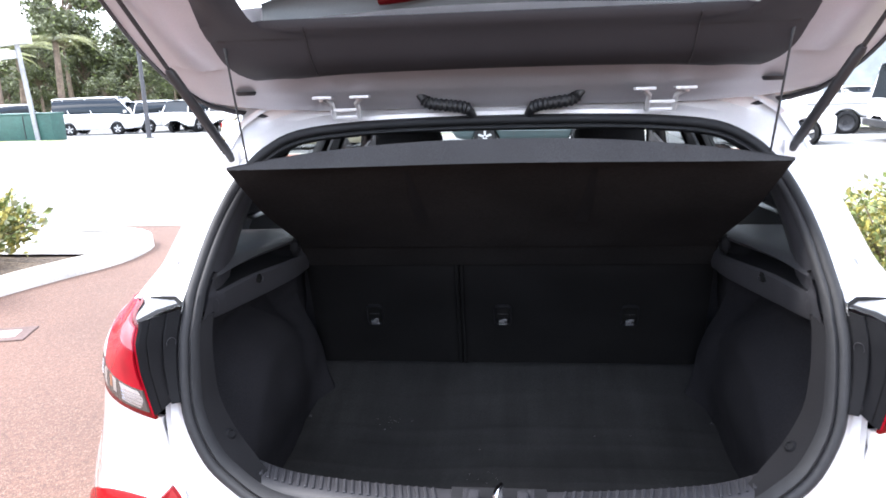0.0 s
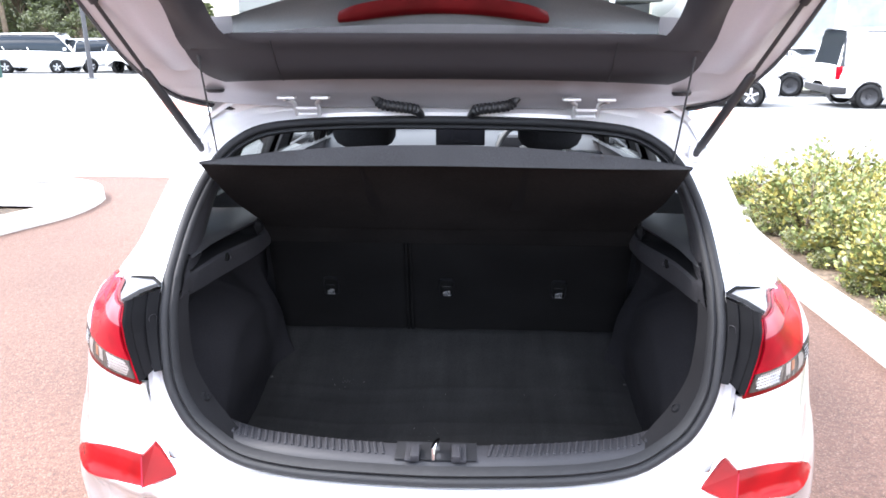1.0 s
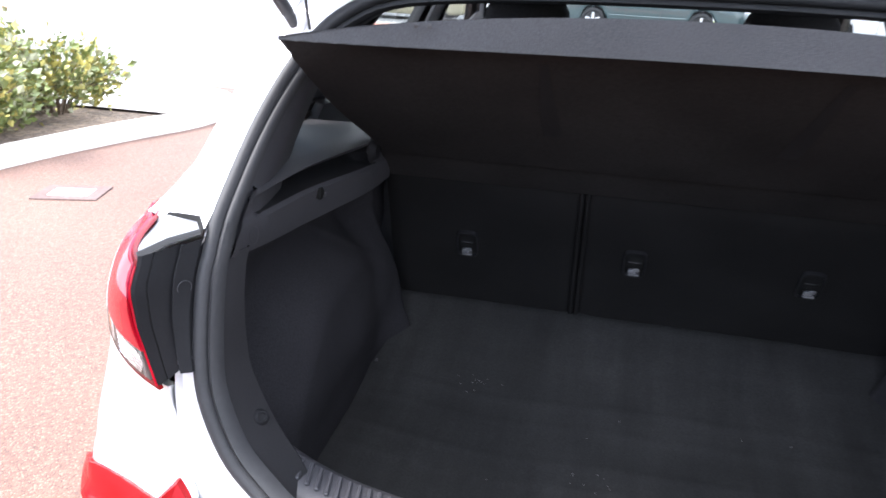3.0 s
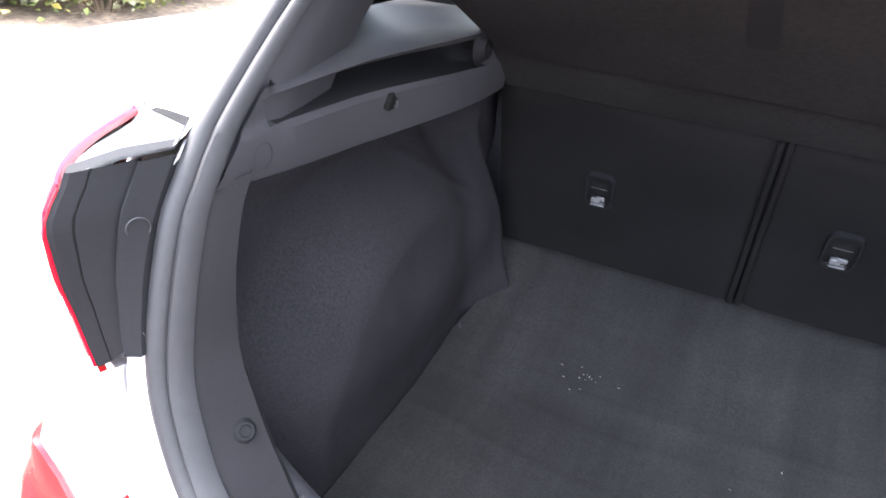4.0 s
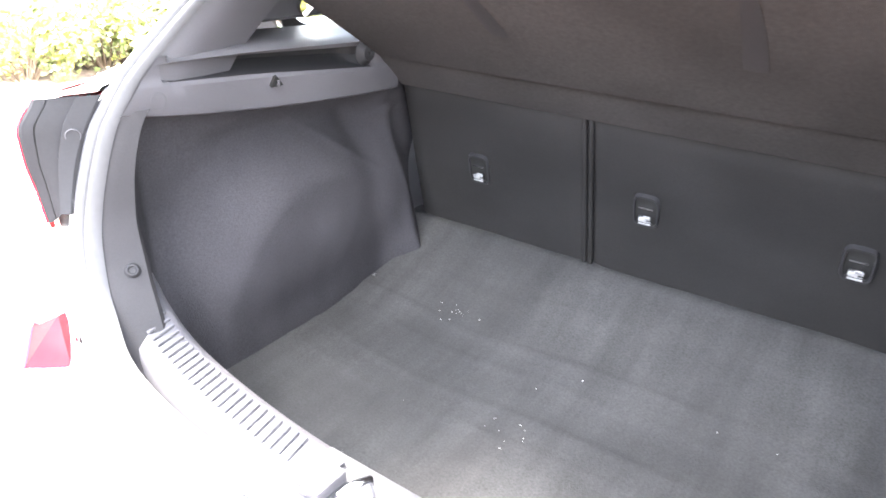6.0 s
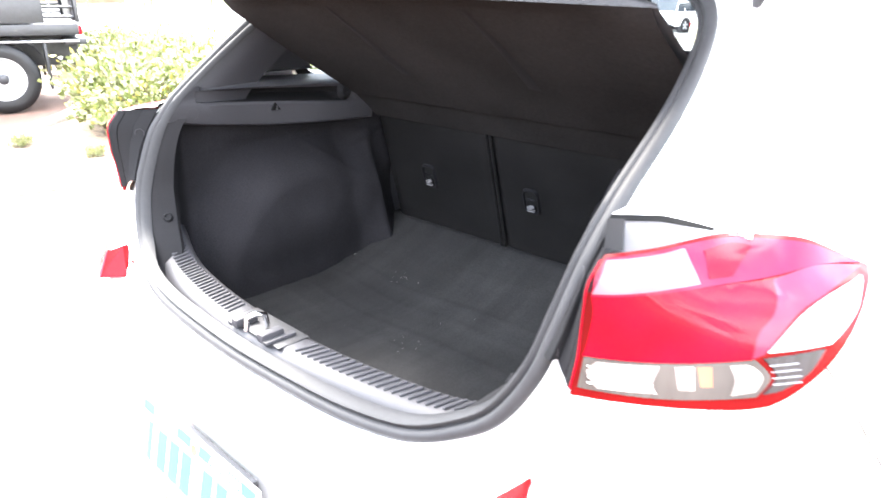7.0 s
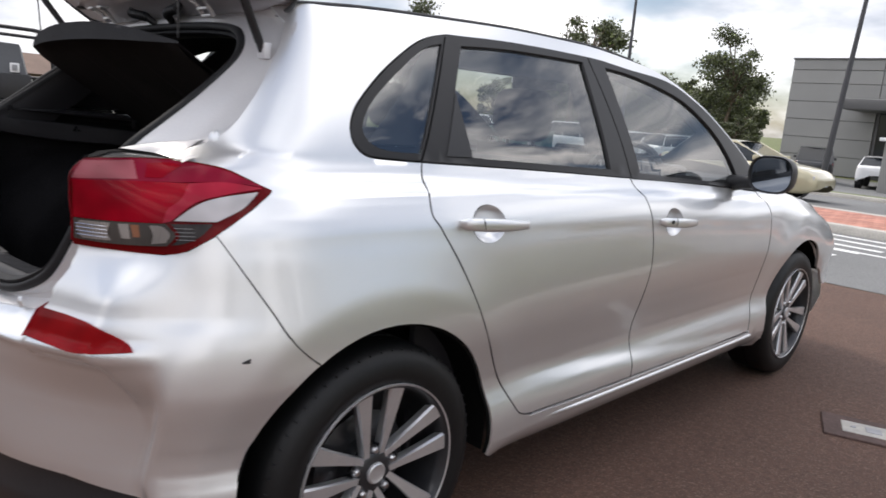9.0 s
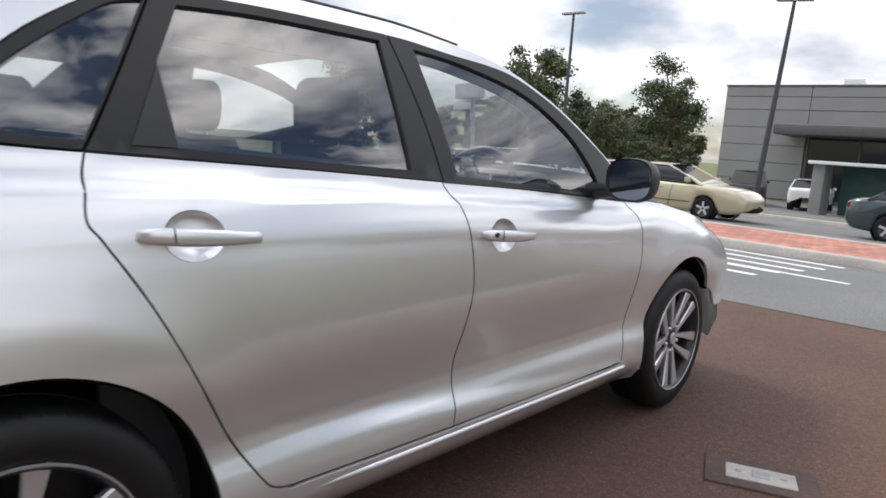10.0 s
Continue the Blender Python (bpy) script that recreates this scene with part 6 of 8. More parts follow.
# ---- wheels ----
tyre_me = lathe([(-0.205, 0.224), (-0.212, 0.235), (-0.214, 0.27), (-0.205, 0.300), (-0.185, 0.315), (-0.14, 0.318), (-0.105, 0.3185), (-0.104, 0.312), (-0.099, 0.312), (-0.098, 0.3185), (-0.06, 0.318), (-0.030, 0.315),
                 (-0.012, 0.304), (-0.002, 0.285), (0.002, 0.266), (0.000, 0.246), (-0.004, 0.231), (-0.012, 0.226)], 64)
block = box(-0.024, 0.0, -0.0012, 0.0012, -0.010, 0.012, 0, 0)
RIM = Matrix.Diagonal((1, 1.045, 1.045, 1))
barrel_me = moved(lathe([(-0.004, 0.2185), (0.001, 0.214), (-0.006, 0.207), (-0.03, 0.200), (-0.10, 0.193), (-0.19, 0.20), (-0.2, 0.0)], 56), RIM)
lip_me = moved(lathe([(-0.003, 0.2195), (0.003, 0.2180), (0.002, 0.2150), (-0.008, 0.2100)], 56), RIM)


def spoke_mesh(inner_w, outer_w, lean):
    rows = []
    for k in range(9):
        t = k / 8
        r = 0.040 + 0.171 * t
        w = inner_w + (outer_w - inner_w) * t ** 1.3
        off = lean * (0.44 + 0.56 * t)
        face = -0.012 - 0.016 * (1 - t) ** 1.2 + 0.006 * t
        rows.append([(face - 0.028, off - w * 0.75, r), (face - 0.006, off - w, r), (face, off - w * 0.82, r), (face, off + w * 0.82, r), (face - 0.006, off + w, r), (face - 0.028, off + w * 0.75, r)])
    return sheet(rows, sharp=25, flip=True)


spoke_a, spoke_b = moved(spoke_mesh(0.0085, 0.0245, 0.049), RIM), moved(spoke_mesh(0.0085, 0.0245, -0.049), RIM)
hub_me = lathe([(-0.04, 0.060), (-0.030, 0.052), (-0.026, 0.034), (-0.024, 0.0)], 24)
cap_me = lathe([(-0.024, 0.027), (-0.018, 0.026), (-0.016, 0.022), (-0.017, 0.020), (-0.015, 0.0)], 24)
nut_me = lathe([(-0.040, 0.011), (-0.026, 0.010), (-0.020, 0.006), (-0.019, 0.0)], 8)
nutcup_me = lathe([(-0.030, 0.019), (-0.034, 0.016), (-0.046, 0.014)], 14)
disc_me = lathe([(-0.085, 0.135), (-0.083, 0.130), (-0.083, 0.07), (-0.06, 0.06), (-0.06, 0.0)], 32)
for ax in (0, 1):
    for side in (1, -1):
        base = Matrix.Translation((side * 0.872, AXLES[ax], HUB_Z)) @ (Matrix() if side > 0 else Matrix.Rotation(math.pi, 4, "Z")) @ pose(0, 0, 0, 2 + 33 * ax)
        wheel = part("wheel", barrel_me, M_ALLOYDARK, car, "five twin-spoke alloy wheel with a black tyre", m=base)
        part("tyre", tyre_me, M_TYRE, wheel, "black road tyre")
        part("rim_lip", lip_me, M_ALLOY, wheel)
        for k in range(5):
            rot = pose(0, 0, 0, 72 * k)
            part("spoke", spoke_a, M_ALLOY, wheel, m=rot)
            part("spoke", spoke_b, M_ALLOY, wheel, m=rot)
            part("wheel_nut", nut_me, M_METAL, wheel, m=rot @ Matrix.Translation((0, 0, 0.058)))
            part("nut_cup", nutcup_me, M_ALLOYDARK, wheel, m=rot @ Matrix.Translation((0, 0, 0.058)))
        part("hub", hub_me, M_ALLOYDARK, wheel)
        part("centre_cap", cap_me, M_ALLOY, wheel, "round alloy centre cap")
        part("brake_disc", disc_me, M_ALLOYDARK, wheel)
        for k in range(60 if ax == 0 and side > 0 else 0):
            part("tread_sipe", block, M_BLACK, wheel, m=pose(0, 0, 0, 6 * k) @ Matrix.Translation((-0.012, 0, 0.2975)))

# ---- cabin ----
part("head_lining", sheet([[top(t * 0.96, y, 0.035) for t in ts] for y in [0.70 + 0.12 * i for i in range(13)]], flip=True), M_LINING, car, "pale grey head lining")
part("cabin_floor", box(-0.72, 0.72, 1.0, 3.25, 0.24, 0.27, 0.01), M_FABRIC, car)


def seat(x, y, w, head=True, bench=False):
    s = part("front_seat" if not bench else "rear_bench", box(x - w / 2, x + w / 2, y, y + 0.50, 0.42, 0.56, 0.05, 3), M_FABRIC, car, "dark cloth seat")
    rows = []
    for i in range(9):
        t = i / 8
        z, yy = 0.50 + 0.58 * t, y + 0.03 - 0.20 * t
        hw = w / 2 * (1 - 0.18 * t ** 3)
        rows.append([(x + hw * math.copysign(abs(math.cos(a)) ** 0.5, math.cos(a)), yy + 0.055 * (1 - 0.3 * t) * math.copysign(abs(math.sin(a)) ** 0.6, math.sin(a)), z) for a in [k * math.pi / 10 for k in range(20)]])
    v, f = grid(rows, close_u=True)
    f.append(tuple(range(len(v) - 20, len(v))))
    part("backrest", mesh(v, f), M_FABRIC, s)
    return s


def headrest(x, y, z, par, w=0.26, h=0.19):
    rows = []
    for i in range(9):
        a = math.pi * i / 8
        rr = math.sin(a) ** 0.45 if 0 < i < 8 else 0.02
        rows.append([(x + w / 2 * rr * math.copysign(abs(math.cos(b)) ** 0.6, math.cos(b)), y + 0.055 * rr * math.sin(b), z - h / 2 * math.copysign(abs(math.cos(a)) ** 0.7, math.cos(a))) for b in [k * math.pi / 10 for k in range(20)]])
    part("headrest", sheet(rows, close_u=True), M_FABRIC, par, "dark padded headrest")
    part("headrest_post", tube([(x - 0.06, y, z - h / 2 - 0.08), (x - 0.06, y, z - h / 2 + 0.03)], 0.007, 8), M_METAL, par)
    part("headrest_post", tube([(x + 0.06, y, z - h / 2 - 0.08), (x + 0.06, y, z - h / 2 + 0.03)], 0.007, 8), M_METAL, par)


for x in (-0.37, 0.37):
    s = seat(x, 1.98, 0.52)
    headrest(x, 1.80, 1.185, s)
bench = seat(0, 1.10, 1.2, bench=True)
for x in (-0.36, 0.36):
    headrest(x, 0.935, 1.115, bench, 0.25, 0.15)
headrest(0, 0.935, 1.085, bench, 0.22, 0.10)
dash_rows = []
for t in [-1 + i / 10 for i in range(21)]:
    dash_rows.append([(t * 0.74, 2.72, 0.55), (t * 0.74, 2.70, 0.80), (t * 0.74, 2.74, 0.93), (t * 0.74, 2.86, 0.965), (t * 0.74, 3.05 + 0.25 * (1 - t * t), 0.975)])
dash = part("dashboard", sheet(dash_rows), M_GREYTRIM, car, "dark grey dashboard")
part("touch_screen", box(-0.13, 0.13, 2.70, 2.72, 0.955, 1.065, 0.006), M_SCREEN, dash, "dark central screen")
part("wheel_cowl", box(0.20, 0.54, 2.66, 2.80, 0.92, 1.02, 0.03, 3), M_GREYTRIM, dash)
sw = part("steering_wheel", moved(tube([(0.185 * math.cos(a * math.pi / 20), 0, 0.185 * math.sin(a * math.pi / 20)) for a in range(40)], 0.015, 8, closed=True), pose(0.37, 2.52, 0.93, -25)), M_BLACK, car, "black steering wheel on the driver's side")
part("steering_hub", moved(join(box(-0.07, 0.07, -0.02, 0.03, -0.06, 0.06, 0.02), box(-0.18, 0.18, -0.008, 0.012, -0.018, 0.018, 0.005)), pose(0.37, 2.52, 0.93, -25)), M_BLACK, sw)
part("interior_mirror", box(-0.12, 0.12, 2.30, 2.33, 1.30, 1.36, 0.012), M_BLACK, car, "interior mirror")


# ---- ground, roads, kerbs ----
def gz(y):
    """The ground's height: level round the car, falling gently towards the road."""
    t = y - 4.0
    return -0.03 * (math.sqrt(t * t + 0.6) + t) / 2 if y < 40 else -1.08 - 0.002 * (y - 40) * 0


SKEW = -0.10
slant = lambda x: SKEW * (x + 8)


def strip(x0, x1, y0, y1, lift, nx=2, ny=None, skew=0.0):
    ny = ny or max(2, int((y1 - y0) / 1.5))
    pts = [[(x0 + (x1 - x0) * i / nx, y0 + (y1 - y0) * j / ny) for i in range(nx + 1)] for j in range(ny + 1)]
    return sheet([[(x, y + skew * (x + 8), gz(y + skew * (x + 8)) + lift) for x, y in row] for row in pts], sharp=0)


gl = [-900, -300, -120, -60] + [-40 + 2 * i for i in range(41)] + [60, 120, 300, 900]
ground = part("ground", sheet([[(x, y, gz(y)) for x in gl] for y in gl], sharp=0), M_GRASS)
tagged(ground, "dry grassy ground running to the horizon", "ground", kind="structure")
tagged(part("driveway", strip(-34, 14, -22, 6.6, 0.004), M_DRIVE), "red-brown asphalt forecourt with fine stones", "driveway", kind="structure")
tagged(part("near_road", strip(-84, 90, 6.6, 14.4, 0.008), M_ROAD), "grey asphalt road", "road", kind="structure")
tagged(part("far_road", strip(-84, 90, 14.4, 27.9, 0.008), M_ROAD), "grey asphalt road beyond the median", "road", kind="structure")
tagged(part("side_road", strip(-84, -15, -60, 6.6, 0.010), M_ROAD), "grey asphalt side road", "road", kind="structure")
tagged(part("car_park", strip(-80, 70, 28.0, 48, 0.006), M_ROAD), "grey asphalt car park", "car park", kind="structure")


def kerb(name, path, width, height, base=None, closed=False, label="pale concrete kerb"):
    rows = []
    n = len(path)
    for i, p in enumerate(path):
        a, b = path[i - 1] if i or closed else p, path[(i + 1) % n] if i < n - 1 or closed else p
        t = Vector((b[0] - a[0], b[1] - a[1])).normalized()
        s = Vector((t.y, -t.x))
        z = gz(p[1])
        rows.append([(p[0] + s.x * o, p[1] + s.y * o, z + h) for o, h in ((width / 2, -0.02), (width / 2 - 0.008, height * 0.8), (width / 2 - 0.03, height), (-width / 2 + 0.02, height), (-width / 2, height * 0.9), (-width / 2, -0.02))])
    return tagged(part(name, sheet(rows, close_v=closed, flip=False, sharp=50), M_CONCRETE), label, "kerb", kind="structure")


right_bed = curve([(2.16, 0.9), (2.14, 2.4), (2.12, 3.5), (2.26, 4.6), (2.75, 5.5), (3.9, 5.9), (7.0, 5.95)], 5)
kerb("kerb", right_bed, 0.17, 0.12)
soil_r = [[(x, y, gz(y) + 0.075 + 0.03 * noise.noise((x * 2, y * 2, 1))) for x in (max(2.2, a - 0.0), 2.9, 3.6, 4.5, 6, 9)] for y, a in ((0.9, 2.2), (1.6, 2.2), (2.4, 2.2), (3.2, 2.2), (4.0, 2.24), (4.7, 2.40))]
soil_r += [[(x, y, gz(y) + 0.07) for x in (2.62, 3.0, 3.6, 4.5, 6, 9)] for y in (5.2,)] + [[(x, y, gz(y) + 0.06) for x in (3.2, 3.4, 3.8, 4.5, 6, 9)] for y in (5.75,)]
tagged(part("bed_soil", sheet(soil_r), M_SOIL), "mulched soil of the garden bed", "garden bed", kind="structure")

left_bed = curve([(-4.30, -3.0), (-4.30, 0.5), (-4.18, 1.5), (-3.98, 3.0), (-3.72, 4.0), (-3.45, 4.9), (-3.75, 5.7), (-5.0, 5.95), (-9.0, 6.0), (-14.0, 6.0)], 5)
kerb("kerb", left_bed, 0.17, 0.12)
kerb("kerb", curve([(-6.15, -3.0), (-6.0, 0.8), (-6.1, 1.35), (-6.4, 1.75), (-7.0, 2.25), (-8.0, 2.8), (-14, 3.1)], 5)[::-1], 0.15, 0.11)
soil_l = [[(x0 + (x1 - x0) * i / 8, y, gz(y) + 0.07 + 0.03 * noise.noise((x0 + i, y * 2, 5))) for i in range(9)] for y, x0, x1 in
          ((-3, -6.1, -4.36), (-1, -6.05, -4.36), (0.5, -5.98, -4.36), (1.5, -6.15, -4.26), (2.0, -6.6, -4.2), (2.6, -7.5, -4.12), (3.05, -9, -4.04), (3.15, -14, -4.03), (4.0, -14, -3.8), (4.75, -14, -3.62))]
pad = [[(x0 + (x1 - x0) * i / 8, y, gz(y) + 0.085) for i in range(9)] for y, x0, x1 in ((4.75, -14, -3.60), (5.0, -14, -3.52), (5.4, -14, -3.62), (5.7, -14, -3.95), (5.88, -14, -4.8))]
tagged(part("bed_nose", sheet(pad), M_CONCRETE), "pale concrete infill at the bed's end", "pavement", kind="structure")
tagged(part("bed_soil", sheet(soil_l), M_SOIL), "mulched soil and sparse ground cover", "garden bed", kind="structure")
# median with its brick paving
kerb("median_kerb", [(x, 12.6 + slant(x)) for x in range(-48, 31, 3)], 0.28, 0.14, label="pale concrete median kerb")
kerb("median_kerb", [(x, 16.6 + slant(x)) for x in range(30, -49, -3)], 0.28, 0.14, label="pale concrete median kerb")
med = tagged(part("median", strip(-48, 30, 12.6, 16.6, 0.118, 26, None, SKEW), M_CONCRETE), "red brick paving on the road median", "median", kind="structure")
brick_me = box(-0.11, 0.11, -0.24, 0.24, -0.03, 0.02, 0.008, 1)
for j in range(7):
    for i in range(42):
        y, bx = 13.0 + 0.5 * j, -8.2 + 0.235 * i + (0.117 if j % 2 else 0)
        part("brick", brick_me, M_BRICK, med, m=pose(bx, y + slant(bx), gz(y + slant(bx)) + 0.122, -1.7, 0, -5.7))
verts, faces = [], []
for sx in (-1, 1):
    for j in range(7):
        for i in range(56 if sx > 0 else 78):
            x, y = (-8.5 - 0.5 * i if sx < 0 else 1.95 + 0.5 * i), 13.0 + 0.5 * j
            y += slant(x)
            b = len(verts)
            verts += [(x + dx, y + dy + SKEW * dx, gz(y + dy) + 0.142) for dx, dy in ((-0.24, -0.24), (0.24, -0.24), (0.24, 0.24), (-0.24, 0.24))]
            faces.append((b, b + 1, b + 2, b + 3))
part("far_bricks", mesh(verts, faces, smooth=False), M_BRICK, med)["kind"] = "stuff"
kerb("far_kerb", [(x, 25.6 + slant(x)) for x in range(-34, 31, 4)], 0.3, 0.14)
tagged(part("far_verge", strip(-34, 30, 25.7, 28.0, 0.10, 16, None, SKEW), M_GRASS), "dry verge beyond the road", "verge", kind="structure")
# painted hatching and lane marks
for k in range(6):
    y = 8.9 + 0.62 * k
    tagged(part("hatch_line", box(-0.9 + 0.02 * k, 0.9, -0.07, 0.07, -0.002, 0.003), M_LINE, m=pose(-1.35 + 0.1 * k, y, gz(y) + 0.011, -1.7, 0, -6)), "white hatching line on the road", "road marking", "hatching lines")
for x in (-14, -9, -4.2, 3.5, 8.5):
    tagged(part("lane_line", box(-1.0, 1.0, -0.05, 0.05, -0.002, 0.003), M_LINE, m=pose(x + 3.6, 9.9 + slant(x), gz(9.9 + slant(x)) + 0.011, -1.7, 0, -5.7)), "white dashed lane line", "road marking", "lane lines")

# drain covers set into the forecourt
def drain(x, y, rot, label):
    d = thing("drain_cover", label, "drain cover", "drain covers", m=pose(x, y, 0.004, 0, 0, rot))
    part("surround", box(-0.19, 0.19, -0.125, 0.125, -0.03, 0.004, 0.003, 1), M_SURROUND, d, "brown surround")
    part("lid", box(-0.118, 0.118, -0.062, 0.062, -0.02, 0.007, 0.003, 1), M_CONCRETE, d, "pale concrete lid")
    part("lid_plate", box(-0.03, 0.03, -0.03, 0.03, 0.0, 0.0095, 0.002, 1), M_GALV, d)
    for sx in (-0.075, 0.075):
        part("lid_bolt", lathe([(0.007, 0.012), (0.010, 0.010), (0.010, 0.0)], 10, "z"), M_GALV, d, m=Matrix.Translation((sx, 0, 0)))


drain(1.40, 3.02, 20, "pale concrete drain lid in a brown surround")
drain(-3.12, 2.9, 15, "pale concrete drain lid in the forecourt")

# ---- planting ----
def leaf_mesh(count, place, size, seed, mats, share):
    rng = random.Random(seed)
    verts, faces, idx = [], [], []
    for _ in range(count):
        c, out = place(rng)
        d = (out + Vector((rng.uniform(-1, 1), rng.uniform(-1, 1), rng.uniform(-0.6, 1)))).normalized()
        s = d.cross(Vector((rng.uniform(-1, 1), rng.uniform(-1, 1), rng.uniform(-1, 1)))).normalized()
        nrm = d.cross(s)
        l = size * rng.uniform(0.6, 1.25)
        w = l * 0.36
        b = len(verts)
        verts += [c, c + d * l * 0.5 + s * w + nrm * w * 0.35, c + d * l, c + d * l * 0.5 - s * w + nrm * w * 0.35]
        faces += [(b, b + 1, b + 2), (b, b + 2, b + 3)]
        m = rng.choices(range(len(mats)), share)[0]
        idx += [m, m]
    me = mesh(verts, faces, smooth=False)
    for m in mats:
        me.materials.append(m)
    me.polygons.foreach_set("material_index", idx)
    return me


def shrub_meshes(seed, r, h, count, share, size=0.054):
    rng = random.Random(seed)
    tips = []
    twigs = []
    for k in range(26):
        a, q = rng.uniform(0, 2 * math.pi), rng.uniform(0.25, 1.0) ** 0.6
        tip = Vector((r * q * math.cos(a), r * q * math.sin(a), h * (1.08 - 0.55 * q * q) * rng.uniform(0.6, 1.12)))
        tips.append(tip)
        twigs.append(tube([(tip.x * 0.08, tip.y * 0.08, -0.05), (tip.x * 0.45, tip.y * 0.45, tip.z * 0.55), tip], [0.009, 0.006, 0.003], 5))

    def place(g):
        t = g.choice(tips)
        f = g.uniform(0.35, 1.05)
        base = Vector((t.x * (0.25 + 0.75 * f), t.y * (0.25 + 0.75 * f), t.z * f))
        p = base + Vector((g.gauss(0, 0.055), g.gauss(0, 0.055), g.gauss(0, 0.045)))
        p.z = max(0.02, p.z)
        return p, Vector((p.x, p.y, p.z * 0.6)).normalized()
    return join(*twigs), leaf_mesh(count, place, size, seed + 1, [M_LEAF, M_LEAFY, M_LEAFG], share)


SHRUBS = [shrub_meshes(11, 0.50, 0.62, 2600, (5, 4, 1)), shrub_meshes(23, 0.46, 0.55, 2300, (4, 6, 1)), shrub_meshes(37, 0.52, 0.58, 2400, (6, 2, 3)), shrub_meshes(53, 0.44, 0.46, 1800, (5, 1, 4))]


def shrub(x, y, k, scale, rot, label, grp):
    tw, lv = SHRUBS[k]
    s = thing("shrub", label, "shrub", grp, m=Matrix.LocRotScale((x, y, gz(y) + 0.06), Euler((0, 0, radians(rot))), (scale, scale, scale * 0.98)))
    part("twig_frame", tw, M_TWIG, s)
    part("foliage", lv, None, s)


rng = random.Random(5)
for j in range(7):
    for i in range(4):
        x, y = 2.62 + 0.60 * i + rng.uniform(-0.1, 0.1) + (0.3 if j > 5 else 0), 1.75 + 0.62 * j + rng.uniform(-0.12, 0.12)
        if y > 5.2 and x < 3.2:
            continue
        shrub(x, y, rng.choice((0, 1, 1, 0)), rng.uniform(0.66, 0.90), rng.uniform(0, 360), "yellow-green shrub in the kerbed garden bed", "shrubs in the bed")
for j in range(6):
    for i in range(11):
        x, y = -4.62 - 0.62 * i + rng.uniform(-0.12, 0.12), 1.72 + 0.56 * j + rng.uniform(-0.12, 0.12)
        if y < 3.4 and (x < -5.3 - 1.05 * (y - 1.3) or x > -5.0 + 0.6 * (y - 2.4)) or y > 5.3 and x > -4.6:
            continue
        shrub(x, y, rng.choice((0, 2, 2, 3)), rng.uniform(0.95, 1.25), rng.uniform(0, 360), "green and grey-leaved shrub in the garden bed", "hedge shrubs")
for k in range(14):
    x, y = -5.1 + rng.uniform(-0.55, 0.5), -1.2 + 0.28 * k
    shrub(x, y, 3, rng.uniform(0.16, 0.30), rng.uniform(0, 360), "low ground-cover plant on bare mulch", "ground cover")
for k in range(8):
    shrub(2.32 + rng.uniform(-0.02, 0.1), 1.7 + 0.42 * k, 3, rng.uniform(0.22, 0.36), rng.uniform(0, 360), "small grey-green plant beside the kerb", "kerb plants")


def gum_tree(seed, height, spread, count, leaf=0.30, low=0.25, clumps_=30):
    """A forked trunk whose limbs each end in a ragged clump of leaves, with sky between the clumps."""
    rng = random.Random(seed)
    fork = height * (low + 0.12)
    trunk = [Vector((0, 0, -0.3)), Vector((0.2 * rng.uniform(-1, 1), 0.2 * rng.uniform(-1, 1), fork * 0.6)), Vector((0.4 * rng.uniform(-1, 1), 0.3 * rng.uniform(-1, 1), fork)), Vector((0.5 * rng.uniform(-1, 1), 0.4 * rng.uniform(-1, 1), height * 0.82))]
    parts_ = [tube(curve(trunk, 4), [height * 0.020 * (1 - 0.068 * i) for i in range(13)], 8)]
    zc, rz = height * (low + 1) / 2, height * (1 - low) / 2
    clumps = []
    while len(clumps) < clumps_:
        v = Vector((rng.uniform(-1, 1), rng.uniform(-1, 1), rng.uniform(-1, 1)))
        if not 0.35 < v.length < 1.0:
            continue
        end = Vector((v.x * spread, v.y * spread, zc + v.z * rz * 0.92))
        clumps.append((end, height * rng.uniform(0.045, 0.095)))
        root = trunk[2].lerp(trunk[3], min(1, max(0, (end.z - fork) / (height - fork) - 0.25)))
        parts_.append(tube([root, root.lerp(end, 0.5) + Vector((0, 0, height * 0.03)), end], [height * 0.008, height * 0.005, height * 0.002], 5))
    weights = [r * r for _, r in clumps]

    def place(g):
        c, r = g.choices(clumps, weights)[0]
        v = Vector((g.gauss(0, 1), g.gauss(0, 1), g.gauss(0, 0.7)))
        return c + v * r * 0.55, Vector((0, 0, -0.5))
    return join(*parts_), leaf_mesh(count, place, leaf, seed + 2, [M_GUM, M_LEAF], (4, 1))


